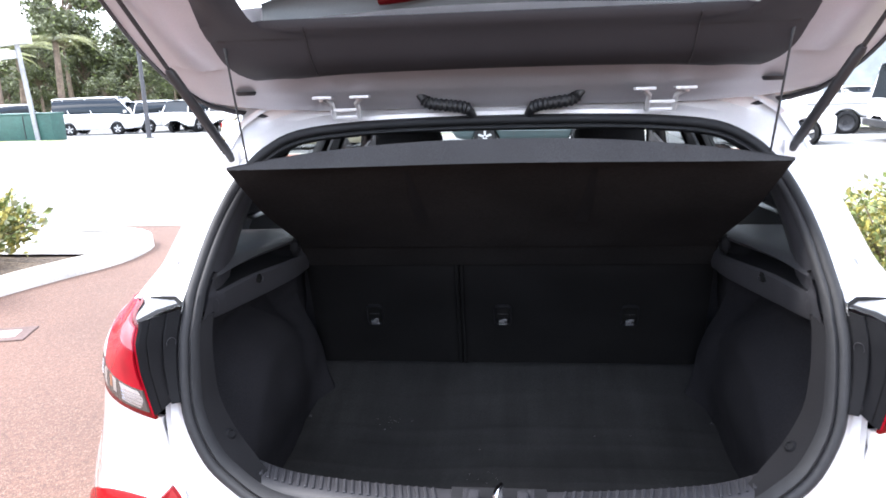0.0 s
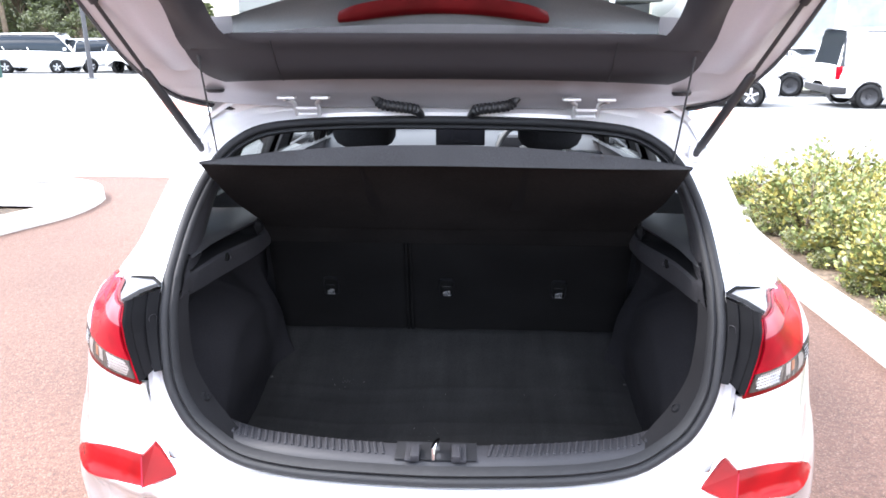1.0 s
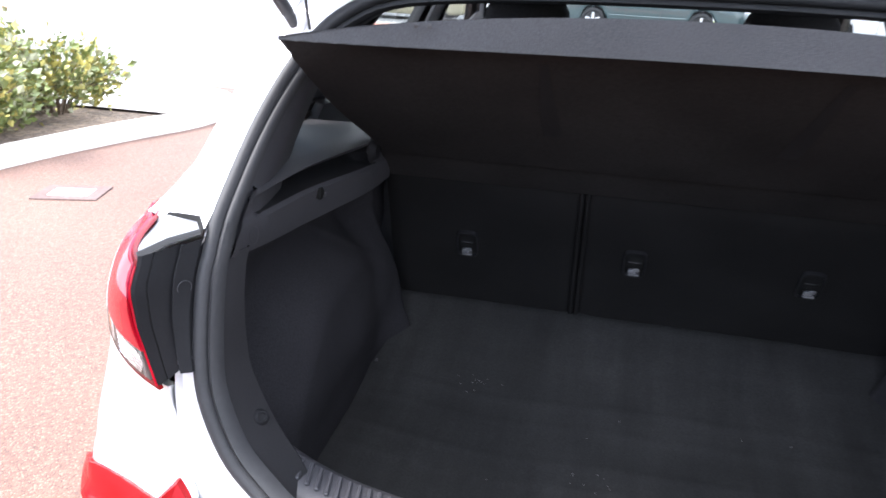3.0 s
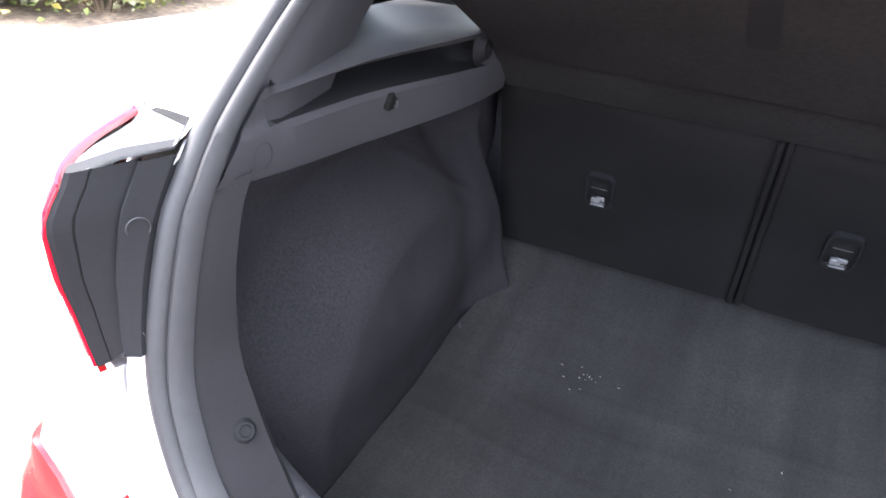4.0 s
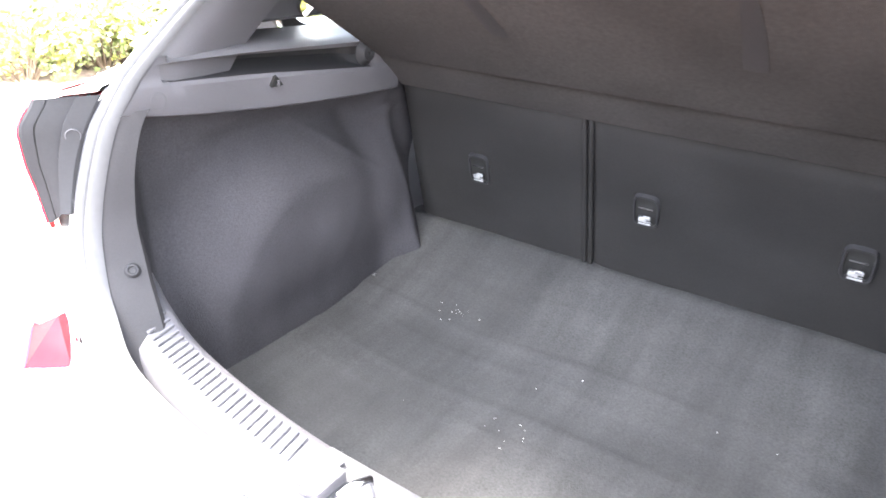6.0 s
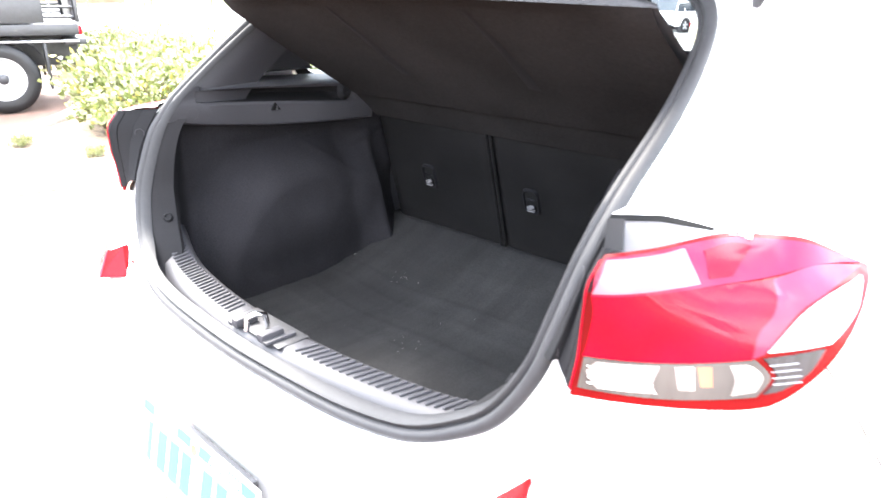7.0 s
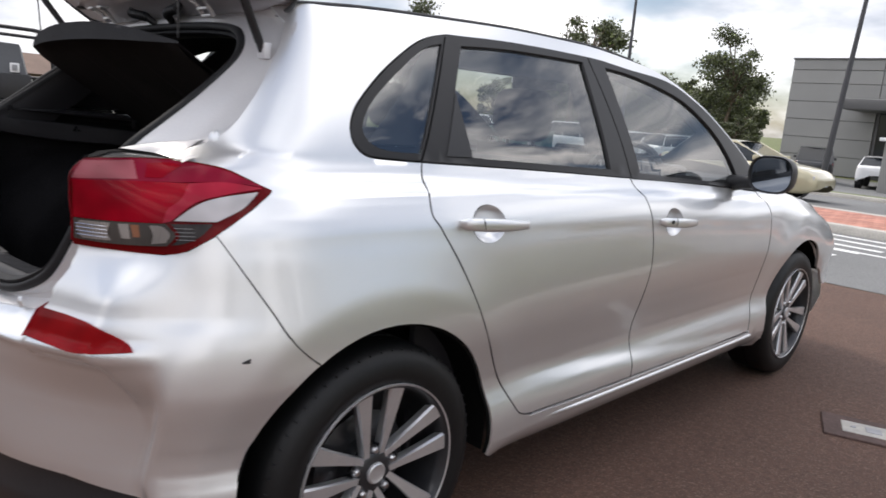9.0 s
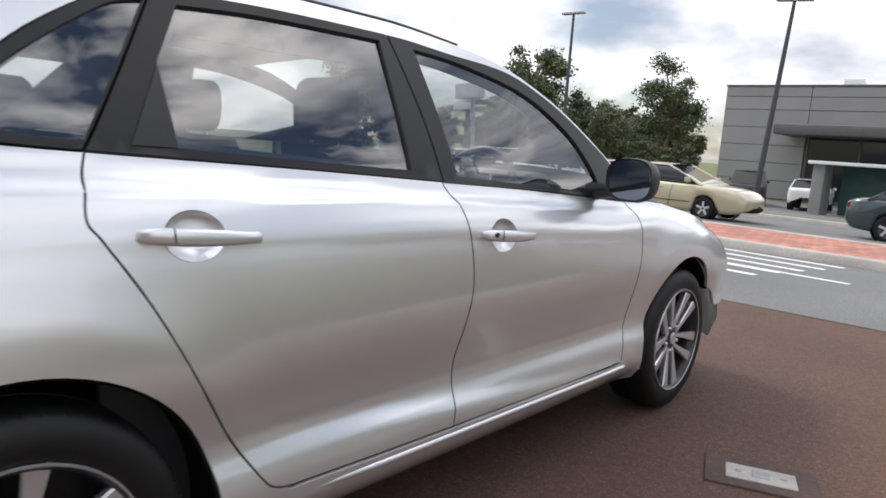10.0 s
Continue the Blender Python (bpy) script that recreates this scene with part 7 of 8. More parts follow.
def palm(seed, height):
    rng = random.Random(seed)
    tr = tube([(0, 0, -0.3), (0.1, 0, height * 0.5), (0.15, 0.1, height)], [0.28, 0.22, 0.2], 10)
    verts, faces = [], []
    for k in range(30):
        a, droop = rng.uniform(0, 2 * math.pi), rng.uniform(0.2, 1.5)
        d, up = Vector((math.cos(a), math.sin(a), 0)), Vector((0, 0, 1))
        s = d.cross(up)
        pts = [Vector((0.15, 0.1, height)) + d * (3.0 * t) + up * (1.5 * t - (1.2 + droop * 1.6) * t * t) for t in [i / 12 for i in range(13)]]
        for i in range(1, 13):
            for sg in (-1, 1):
                for h in (0, 0.5):
                    p = pts[i - 1].lerp(pts[i], h)
                    l = 0.62 * math.sin(math.pi * min(0.95, 0.12 + i / 14))
                    tip = p + s * sg * l + d * 0.28 - up * l * 0.55
                    b = len(verts)
                    verts += [p, p + d * 0.06, tip]
                    faces.append((b, b + 1, b + 2))
    return tr, mesh(verts, faces, smooth=False)


GUMS = [gum_tree(3, 11, 2.9, 8000, low=0.34, clumps_=34), gum_tree(8, 9, 3.4, 9000, 0.34, low=0.06, clumps_=44), gum_tree(14, 13, 3.0, 9000, low=0.30, clumps_=36), gum_tree(21, 7, 4.0, 9000, 0.34, low=0.02, clumps_=44)]
PALMS = [palm(4, 6.0), palm(9, 5.0)]


def tree(kind, x, y, s, rot, label):
    tw, lv = (PALMS if kind >= 10 else GUMS)[kind % 10]
    t = thing("palm_tree" if kind >= 10 else "gum_tree", label, "tree", "trees", m=Matrix.LocRotScale((x, y, gz(min(y, 39))), Euler((0, 0, radians(rot))), (s, s, s)))
    part("trunk", tw, M_BARK, t)
    part("crown", lv, M_PALM if kind >= 10 else None, t)


GUMLABEL, LOWLABEL = "tall open-crowned gum tree behind the car park", "dark bushy tree in a row"
tree(2, -27.5, 66.4, 0.93, 20, GUMLABEL)
tree(0, -43.5, 66, 1.32, 80, GUMLABEL)
tree(2, -47.5, 68, 0.86, 200, GUMLABEL)
for k in range(6):
    tree((1, 3)[k % 2], -43.5 + 2.4 * k, 69 + 2 * (k % 2), (0.92, 1.05)[k % 2] - 0.045 * k, 67 * k, LOWLABEL)
for k in range(10):
    tree((1, 3)[k % 2], -62 + 3.6 * k, 72 + 4 * (k % 3), 0.78 + 0.13 * (k % 4), 47 * k, LOWLABEL)
for k in range(8):
    tree((1, 3, 0)[k % 3], -44 + 3.0 * k, 58 - 2.2 * k * (k < 3), 0.46 + 0.08 * (k % 3), 31 * k, LOWLABEL)
for x, y, k, s in ((-34, 50, 10, 1.05), (-36, 46, 11, 1.0), (-38.5, 52, 11, 1.2)):
    tree(k, x, y, s, 40 * k + x, "feathery palm tree with arching fronds")
for x, y, k, s in ((-52, 48, 0, 1.1), (-47, 44, 1, 1.0), (-58, 55, 2, 1.1), (-96, 52, 1, 0.9), (-118, 48, 0, 0.9), (-108, 42, 1, 0.6), (-112, 46, 3, 0.8), (-104, 47, 1, 0.75), (-124, 20, 0, 0.9), (-120, -6, 1, 1.0)):
    tree(k, x, y, s, 60 * x, LOWLABEL)
# unseen trees, added as a horizon for the car's reflections
for x, y, k, s in ((60, 10, 1, 1.3), (66, -4, 0, 1.2), (58, -20, 1, 1.2), (64, 24, 3, 1.5), (40, -48, 1, 1.3), (10, -60, 0, 1.3), (-20, -58, 1, 1.4), (-50, -44, 0, 1.3)):
    tree(k, x, y, s, 60 * x, "dark bushy tree added to fill the unseen horizon")

# ---- poles and signs ----
def light_pole(x, y, h, r, heads, label, lean=0.0):
    p = thing("light_pole", label, "light pole", "light poles", m=pose(x, y, gz(y), 0, lean))
    part("pole", tube([(0, 0, -0.1), (0, 0, h * 0.5), (0, 0, h)], [r, r * 0.8, r * 0.55], 12), M_DARKPOLE, p)
    part("base_plate", lathe([(0.0, r * 2.2), (0.04, r * 2.2), (0.05, 0)], 12, "z"), M_DARKPOLE, p)
    for k in range(heads):
        a = 180 * k
        part("lamp_head", moved(box(0.05, 0.62, -0.16, 0.16, h - 0.02, h + 0.07, 0.03), pose(0, 0, 0, 0, 0, a)), M_GALV, p)
    return p


light_pole(-17.5, 31.6, 8.7, 0.11, 2, "tall grey light pole with twin heads")
light_pole(-6.7, 28.2, 7.75, 0.12, 2, "tall dark grey light pole", 3.6)
light_pole(13.5, 34.0, 9.0, 0.10, 1, "slim grey light pole")
cp = thing("camera_pole", "leaning pale pole with white boxes on top", "pole", m=pose(-22.9, 31.2, gz(31.2), 0, -4))
part("pole", tube([(0, 0, 0), (0, 0, 4.6)], 0.11, 10), M_GALV, cp)
part("sign_box", box(-1.1, 0.6, -0.3, 0.3, 4.5, 5.3, 0.06), M_WHITEPAINT, cp, "white box")
part("sign_box", box(-1.3, -0.1, -0.2, 0.2, 3.9, 4.25, 0.05), M_WHITEPAINT, cp)
bollard = thing("bollard_pole", "white painted pole on a round concrete base", "pole", m=pose(-4.84, 0.71, 0.07))
part("base", lathe([(0.0, 0.235), (0.27, 0.225), (0.30, 0.205), (0.305, 0.0)], 28, "z"), M_CONCRETE, bollard, "round pale concrete base")
part("pole", tube([(0, 0, 0.29), (0, 0, 4.0)], 0.11, 18), M_WHITEPAINT, bollard)
for x, y, h, zb, wb in ((-63.1, 20.1, 4.5, 3.15, 0.95), (-60.5, 27.0, 6.2, 2.75, 0.75)):
    sg = thing("crossing_signal", "railway crossing signal with crossed boards", "signal", "crossing signals", m=pose(x, y, gz(y), 0, 0, 22))
    part("post", tube([(0, 0, 0), (0, 0, h)], 0.09, 10), M_WHITEPAINT, sg)
    for a in (45, -45):
        part("board", moved(box(-0.03, 0.03, -0.75, 0.75, -0.09, 0.09, 0.01), pose(0.12, 0, h - 0.5, a)), M_WHITEPAINT, sg)
    bar = part("lamp_bar", box(-0.05, 0.12, -wb, wb, zb - 0.28, zb + 0.28, 0.03), M_BLACK, sg, "black lamp board")
    for sy in (-0.62, 0.62):
        part("lamp_face", lathe([(0.125, 0.0), (0.135, 0.17), (0.11, 0.19)], 14), M_SMOKE, bar, m=Matrix.Translation((0, sy * wb, zb)))
    part("box", box(-0.1, 0.2, -0.35, 0.35, zb - 1.35, zb - 0.45, 0.03), M_WHITEPAINT, sg)
    if h > 6:
        for k in range(11):
            part("boom_band", box(0.13, 0.20, 0.10, 0.24, 1.0 + 0.5 * k, 1.49 + 0.5 * k, 0.01, 1), M_SIGNRED if k % 2 else M_WHITEPAINT, sg)
for x, y in ((-64.0, 23.5), (-64.2, 28.4)):
    sg = thing("marker_post", "slim yellow marker post with a white plate", "post", "marker posts", m=pose(x, y, gz(y), 0, 0, 22))
    part("post", tube([(0, 0, 0), (0, 0, 2.5)], 0.09, 8), M_YELLOW, sg)
    part("plate", box(0.08, 0.12, -0.25, 0.25, 1.9, 2.6, 0.02), M_WHITEPAINT, sg)


# ---- buildings ----
# unseen wall, added to close the place behind the camera
tagged(part("wall_south", box(-20, 16, -12.4, -12.0, -0.05, 3.8, 0.03), M_CLAD), "unseen plain grey wall added to close the forecourt", "wall", kind="structure")
show = thing("showroom", "grey panelled showroom with a dark canopy", "building", m=pose(0, 0, gz(39)))
X0, X1, YB, HB = -16.3, 12.0, 50.0, 7.3
part("wall", box(X0, X1, YB + 0.12, YB + 14, 0, HB - 0.1, 0.02), M_CLADDARK, show)
rows_z = [0.0, 1.2, 2.35, 3.5, 4.65, 5.8, 6.65, 7.3]
cols = [X0, X0 + 5.4, X0 + 13.0, X0 + 20, X1]
for a, b in zip(rows_z, rows_z[1:]):
    for c, d in zip(cols, cols[1:]):
        if c > X0 + 5 and a < 4.6:
            continue
        part("panel", box(c + 0.02, d - 0.02, YB, YB + 0.15, a + 0.02, b - 0.02, 0.01, 1), M_CLAD, show)
part("parapet", box(X0 - 0.05, X1, YB - 0.05, YB + 14, HB, HB + 0.12, 0.02), M_CLADDARK, show)
part("canopy", box(X0 + 4.4, X1, YB - 3.6, YB + 0.2, 4.1, 4.75, 0.15), M_CLADDARK, show, "dark canopy")
part("glazing", box(X0 + 5.5, X1, YB + 0.05, YB + 0.14, 0.2, 4.6), M_VEHGLASS, show, "dark shop glazing")
for k in range(7):
    part("mullion", box(X0 + 5.5 + 3 * k, X0 + 5.62 + 3 * k, YB - 0.02, YB + 0.1, 0.1, 4.45), M_CLADDARK, show)
part("roof_unit", box(X0 + 6.2, X0 + 7.4, YB + 4, YB + 5, HB, HB + 0.9, 0.03), M_WHITEPAINT, show)
shelter = thing("bus_shelter", "flat-roofed shelter with green walls", "shelter", m=pose(-5.2, 36.5, gz(36.5)))
part("roof", box(-1.6, 6.0, -1.3, 1.2, 2.30, 2.45, 0.03), M_WHITEPAINT, shelter)
part("back_wall", box(-0.6, 5.2, 0.9, 1.0, 0.0, 2.25, 0.02), M_BINGREEN, shelter)
for x in (-1.2, 5.2):
    part("post", box(x - 0.25, x + 0.25, -0.9, 0.6, 0, 2.3, 0.04), M_CLAD, shelter)
white = thing("white_dealership", "white panelled dealership with glass bays", "building", m=pose(0, 0, gz(39)))
part("wall", box(14.5, 52, 46.2, 60, 0, 8.4, 0.02), M_WHITEWALL, white)
for k in range(9):
    part("panel", box(14.5 + 4.2 * k + 0.03, 14.5 + 4.2 * (k + 1) - 0.03, 46.0, 46.25, 5.0, 8.4, 0.02, 1), M_WHITEWALL, white)
    part("window", box(14.8 + 4.2 * k, 18.4 + 4.2 * k, 46.1, 46.22, 0.3, 4.6), M_PALEGLASS, white)
part("sign_board", box(8.0, 26, 44.0, 44.3, 5.8, 7.2, 0.05), M_WHITEPAINT, white, "white sign board")
part("sign_post", box(8.2, 8.5, 44.0, 44.3, 0, 5.9, 0.02), M_WHITEPAINT, white)
part("sign_mark", box(12.2, 15.6, 43.95, 44.0, 6.15, 6.85, 0.02), M_SIGNRED, white, "red sign mark")
part("sign_mark", box(18.6, 19.6, 43.95, 44.0, 6.2, 6.8, 0.02), M_CLADDARK, white)
part("window", box(24, 32, 45.9, 46.05, 5.6, 6.6), M_PALEGLASS, white)
house = thing("brick_house", "low brown brick house with a tiled roof", "house", m=pose(-99, 27, gz(27), 0, 0, 18))
part("wall", box(-5, 5, -13, 13, 0, 2.6, 0.03), M_BROWNBRICK, house)
rv = [(6.2, -14, 2.5), (6.2, 14, 2.5), (-6.2, 14, 2.5), (-6.2, -14, 2.5), (0, -9, 5.0), (0, 9, 5.0)]
part("roof", mesh(rv, [(0, 1, 5, 4), (2, 3, 4, 5), (3, 0, 4), (1, 2, 5)], smooth=False), M_ROOFTILE, house, "brown tiled hip roof")
for k in range(4):
    w = part("window", box(4.96, 5.04, -10 + 6 * k, -7.6 + 6 * k, 0.9, 2.1, 0.02), M_WHITEPAINT, house)
    part("pane", box(5.03, 5.06, -9.9 + 6 * k, -7.7 + 6 * k, 1.0, 2.0), M_VEHGLASS, w)
for k, (x, w) in enumerate(((-26.9, 3.0), (-23.6, 2.9), (-29.6, 2.2))):
    b = thing("site_cabinet", "green steel service cabinet on the verge", "cabinet", "green cabinets", m=pose(x, 31.8, gz(31.8)))
    part("body", box(-w / 2, w / 2, -0.5, 0.5, 0, 1.28 + 0.45 * (k == 2), 0.04), M_BINGREEN, b)
    part("door_seam", box(-0.02, 0.02, -0.515, -0.49, 0.1, 1.2), M_BLACK, b)
    part("lid", box(-w / 2 - 0.03, w / 2 + 0.03, -0.53, 0.53, 1.26 + 0.45 * (k == 2), 1.33 + 0.45 * (k == 2), 0.02), M_BINGREEN, b)


# ---- other vehicles ----
ty_me = lathe([(-0.2, 0.20), (-0.205, 0.27), (-0.19, 0.315), (-0.02, 0.315), (-0.0, 0.29), (0.0, 0.225), (-0.02, 0.205)], 28)
ri_me = lathe([(-0.02, 0.21), (-0.005, 0.205), (-0.03, 0.18), (-0.05, 0.06), (-0.03, 0.05), (-0.03, 0.0)], 20)
sp_me = box(-0.035, -0.008, -0.03, 0.03, 0.03, 0.20, 0.006, 1)


def road_wheel(v, x, y, r, rim_mat, side, spokes=5):
    s = r / 0.315
    w = part("wheel", ri_me, M_ALLOYDARK if spokes else rim_mat, v, m=Matrix.Translation((x, y, r)) @ Matrix.Rotation(radians(-90 if side < 0 else 90), 4, "Z") @ Matrix.Diagonal((1, s, s, 1)))
    part("tyre", ty_me, M_TYRE, w)
    for k in range(spokes):
        part("spoke", sp_me, rim_mat, w, m=pose(0, 0, 0, 360 / spokes * k))


def vehicle(name, label, x, y, heading, paint, stations, cabin, w, r=0.315, axles=(0.95, 3.66), rim=None, cat="car", spokes=5, group="queueing cars"):
    """stations: (x, low, belt, width share) along the body; cabin: four points (x, z) from the boot's end to the bonnet's."""
    v = thing(name, label, cat, group, m=pose(x, y, gz(y) + 0.01, 0, 0, heading))
    hw = w / 2
    sx, sl, sb, sw = (spl([(s[0], s[k]) for s in stations]) for k in (0, 1, 2, 3))
    rows = []
    L = stations[-1][0]
    for i in range(41):
        xx = L * i / 40
        lo, be, ws = sl(xx), sb(xx), sw(xx) * hw
        for a in axles:
            d = abs(xx - a)
            if d < r * 1.12:
                lo = max(lo, r + math.sqrt((r * 1.14) ** 2 - d * d) * 0.98)
        lo = min(lo, be - 0.06)
        hgt = be - lo
        prof_ = [(0.88, lo), (0.965, lo + 0.02), (0.985, lo + 0.18 * hgt), (0.99, lo + 0.30 * hgt), (1.0, lo + 0.52 * hgt), (0.992, lo + 0.72 * hgt), (0.965, be - 0.10 * hgt), (0.93, be - 0.008), (0.86, be + 0.012), (0.6, be + 0.026), (0.0, be + 0.034)]
        rows.append([(xx, -k * ws, z) for k, z in prof_] + [(xx, k * ws, z) for k, z in prof_[-2::-1]])
    nr = len(rows[0])
    for end, sgn in ((rows[0], -1), (rows[-1], 1)):
        mid = sum(p[2] for p in end) / nr
        caps = [[(x + sgn * d, y * f, mid + (z - mid) * f) for x, y, z in end] for f, d in ((0.9, 0.045), (0.7, 0.075), (0.3, 0.09))]
        rows = caps[::-1] + rows if sgn < 0 else rows + caps
    vv, ff = grid(rows, flip=True)
    ff += [tuple(range(nr)), tuple(range(len(vv) - nr, len(vv)))[::-1]]
    body = part("body", mesh(vv, ff, sharp=75), paint, v)
    for sg in (-1, 1):
        part("side_moulding", tube([(xx, sg * (sw(xx) * hw * 0.996), sl(xx) + 0.36 * (sb(xx) - sl(xx))) for xx in [axles[0] + r * 1.25 + (axles[1] - axles[0] - 2.5 * r) * i / 8 for i in range(9)]], 0.016, 6), M_BLACK if paint is M_BEIGE else paint, v)
        for f in (0.30, 0.62):
            xx = axles[0] + (axles[1] - axles[0]) * f
            part("door_seam", tube([(xx + 0.03 * k, sg * (sw(xx) * hw * (1.002, 1.003, 0.99, 0.955)[k]), sl(xx) + (0.12, 0.5, 0.75, 0.95)[k] * (sb(xx) - sl(xx))) for k in range(4)], 0.006, 5), M_BLACK, v)
    (xa, za), (xb, zb), (xc, zc), (xd, zd) = cabin
    cab = []
    shape = [(0.925, -0.03), (0.905, 0.25), (0.86, 0.60), (0.79, 0.90), (0.70, 0.99), (0.40, 1.01), (0.0, 1.02)]
    for i in range(17):
        t = i / 16
        row = []
        for k, h in [(-k, h) for k, h in shape] + shape[-2::-1]:
            lo_, hi_ = (xa + (xd - xa) * t, za + (zd - za) * t), (xb + (xc - xb) * t, zb + (zc - zb) * t + 0.03 * math.sin(math.pi * t))
            bow = 0.16 * (1 - (k / 0.925) ** 2) * (2 * t - 1) ** 3
            row.append((lo_[0] + (hi_[0] - lo_[0]) * h + bow, k * hw, lo_[1] + (hi_[1] - lo_[1]) * h))
        cab.append(row)
    vv, ff = grid(cab, flip=True)
    nr = len(cab[0])
    ff += [tuple(range(nr)), tuple(range(len(vv) - nr, len(vv)))[::-1]]
    part("glasshouse", mesh(vv, ff, sharp=40), M_VEHGLASS, v, "dark side windows")
    rr = [[(xb - 0.04 + (xc - xb + 0.08) * i / 8 + 0.16 * (1 - k * k) * (i / 4 - 1) ** 3, k * 0.80 * hw, zb + (zc - zb) * i / 8 + 0.040 * (1 - abs(k) ** 2.5) + 0.032 * math.sin(math.pi * i / 8) - (0.025 if abs(k) == 1 else 0)) for k in (-1, -0.94, -0.8, -0.5, 0, 0.5, 0.8, 0.94, 1)] for i in range(9)]
    part("roof", sheet(rr, flip=True), paint, v)
    for sg in (-1, 1):
        for (x1, z1), (x2, z2) in (((xa, za), (xb, zb)), ((xd, zd), (xc, zc)), ((xa * 0.5 + xd * 0.5, (za + zd) / 2), (xb * 0.5 + xc * 0.5, (zb + zc) / 2)), ((xa * 0.78 + xd * 0.22, za), (xb * 0.86 + xc * 0.14, zb))):
            part("pillar", tube([(x1, sg * 0.918 * hw, z1 - 0.02), (x2, sg * 0.745 * hw, z2 + 0.01)], 0.035, 6), paint, v)
        part("roof_rail", tube([(xb - 0.03, sg * 0.75 * hw, zb + 0.008), (xc + 0.03, sg * 0.75 * hw, zc + 0.008)], 0.03, 6), paint, v)
        for a in axles:
            road_wheel(v, a, sg * (hw - 0.03), r, rim or M_ALLOY, sg, spokes)
            part("wheel_well", lathe([(-0.25, r * 1.13), (0.02, r * 1.13)], 20), M_BLACK, v, m=Matrix.Translation((a, sg * (hw - 0.03), r)) @ Matrix.Rotation(radians(-90 if sg < 0 else 90), 4, "Z"))
        zl = sb(L - 0.1) - 0.16
        part("headlamp", box(L - 0.22, L - 0.03, min(sg * 0.50 * hw, sg * 0.92 * hw * sw(L - 0.1)), max(sg * 0.50 * hw, sg * 0.92 * hw * sw(L - 0.1)), zl, zl + 0.12, 0.03), M_WHITELENS, v)
        zt = sb(0.1) - 0.2
        part("tail_lamp", box(0.005, 0.16, min(sg * 0.52 * hw, sg * 0.95 * hw * sw(0.08)), max(sg * 0.52 * hw, sg * 0.95 * hw * sw(0.08)), zt, zt + 0.15, 0.03), M_RED, v)
        part("door_mirror", box(xd - 0.45, xd - 0.30, min(sg * hw * 0.96, sg * hw * 1.12), max(sg * hw * 0.96, sg * hw * 1.12), za + 0.02, za + 0.16, 0.03), paint, v)
        for f in (0.34, 0.62):
            xh = xa + (xd - xa) * f
            part("door_handle", box(xh - 0.09, xh + 0.09, min(sg * hw * 0.985, sg * hw * 1.015), max(sg * hw * 0.985, sg * hw * 1.015), sb(xh) - 0.14, sb(xh) - 0.11, 0.008), M_CHROME if paint is not M_WHITEPAINT else paint, v)
    part("front_plate", box(L - 0.02, L + 0.015, -0.18, 0.18, 0.42, 0.53), M_PLATE, v)
    return v


SEDAN = [(0, 0.40, 0.88, 0.80), (0.12, 0.28, 0.93, 0.90), (0.35, 0.24, 0.97, 0.96), (1.0, 0.20, 0.98, 1.0), (2.5, 0.19, 0.95, 1.0), (3.5, 0.20, 0.94, 0.99), (4.1, 0.21, 0.89, 0.96), (4.45, 0.23, 0.82, 0.88), (4.62, 0.27, 0.75, 0.80), (4.72, 0.33, 0.66, 0.70)]
SEDAN_CAB = ((0.45, 0.98), (1.22, 1.42), (2.40, 1.44), (3.55, 0.95))
VAN = [(0, 0.36, 1.04, 0.93), (0.1, 0.28, 1.06, 0.98), (1.5, 0.24, 1.06, 1.0), (3.2, 0.24, 1.02, 1.0), (3.9, 0.26, 0.94, 0.95), (4.4, 0.34, 0.72, 0.80)]
SUV = [(0, 0.40, 1.08, 0.92), (0.15, 0.34, 1.12, 0.98), (1.2, 0.32, 1.12, 1.0), (3.0, 0.32, 1.08, 1.0), (4.2, 0.34, 1.0, 0.97), (4.75, 0.46, 0.86, 0.82)]
SUV_CAB = ((0.08, 1.13), (0.45, 1.76), (2.75, 1.78), (3.5, 1.07))
QY = 20.6
vehicle("sedan", "champagne sedan waiting on the road", -8.9, QY + 0.25, -5, M_BEIGE, SEDAN, SEDAN_CAB, 1.80)
vehicle("sedan", "dark green sedan waiting on the road", -1.75, QY - 0.3, -5, M_DARKGREEN, SEDAN, SEDAN_CAB, 1.76)
vehicle("hatchback", "white hatchback waiting on the road", 4.0, 18.6, -5, M_WHITEPAINT, [(0, 0.36, 0.92, 0.88), (0.2, 0.26, 0.98, 0.96), (1.0, 0.2, 0.97, 1.0), (3.0, 0.2, 0.92, 1.0), (3.9, 0.28, 0.72, 0.8)], ((0.1, 0.97), (0.6, 1.44), (2.0, 1.46), (2.9, 0.92)), 1.74, axles=(0.7, 3.2))
van = vehicle("cargo_van", "white cargo van waiting on the road", 9.2, 18.3, -5, M_WHITEPAINT, VAN, ((0.03, 1.05), (0.20, 1.90), (2.9, 1.94), (3.75, 1.0)), 1.86, axles=(0.85, 3.5), rim=M_STEELWHEEL, cat="van", spokes=0)
for sg in (-1, 1):
    part("cargo_side", box(0.16, 2.35, min(sg * 0.72, sg * 0.875), max(sg * 0.72, sg * 0.875), 1.02, 1.86, 0.06, 3), M_WHITEPAINT, van)
    part("upright_lamp", box(-0.01, 0.14, min(sg * 0.72, sg * 0.90), max(sg * 0.72, sg * 0.90), 0.72, 1.05, 0.03), M_RED, van, "upright red tail lamp")
part("bumper", box(-0.10, 0.30, -0.92, 0.92, 0.36, 0.56, 0.05, 3), M_BLACK, van, "black rear bumper")
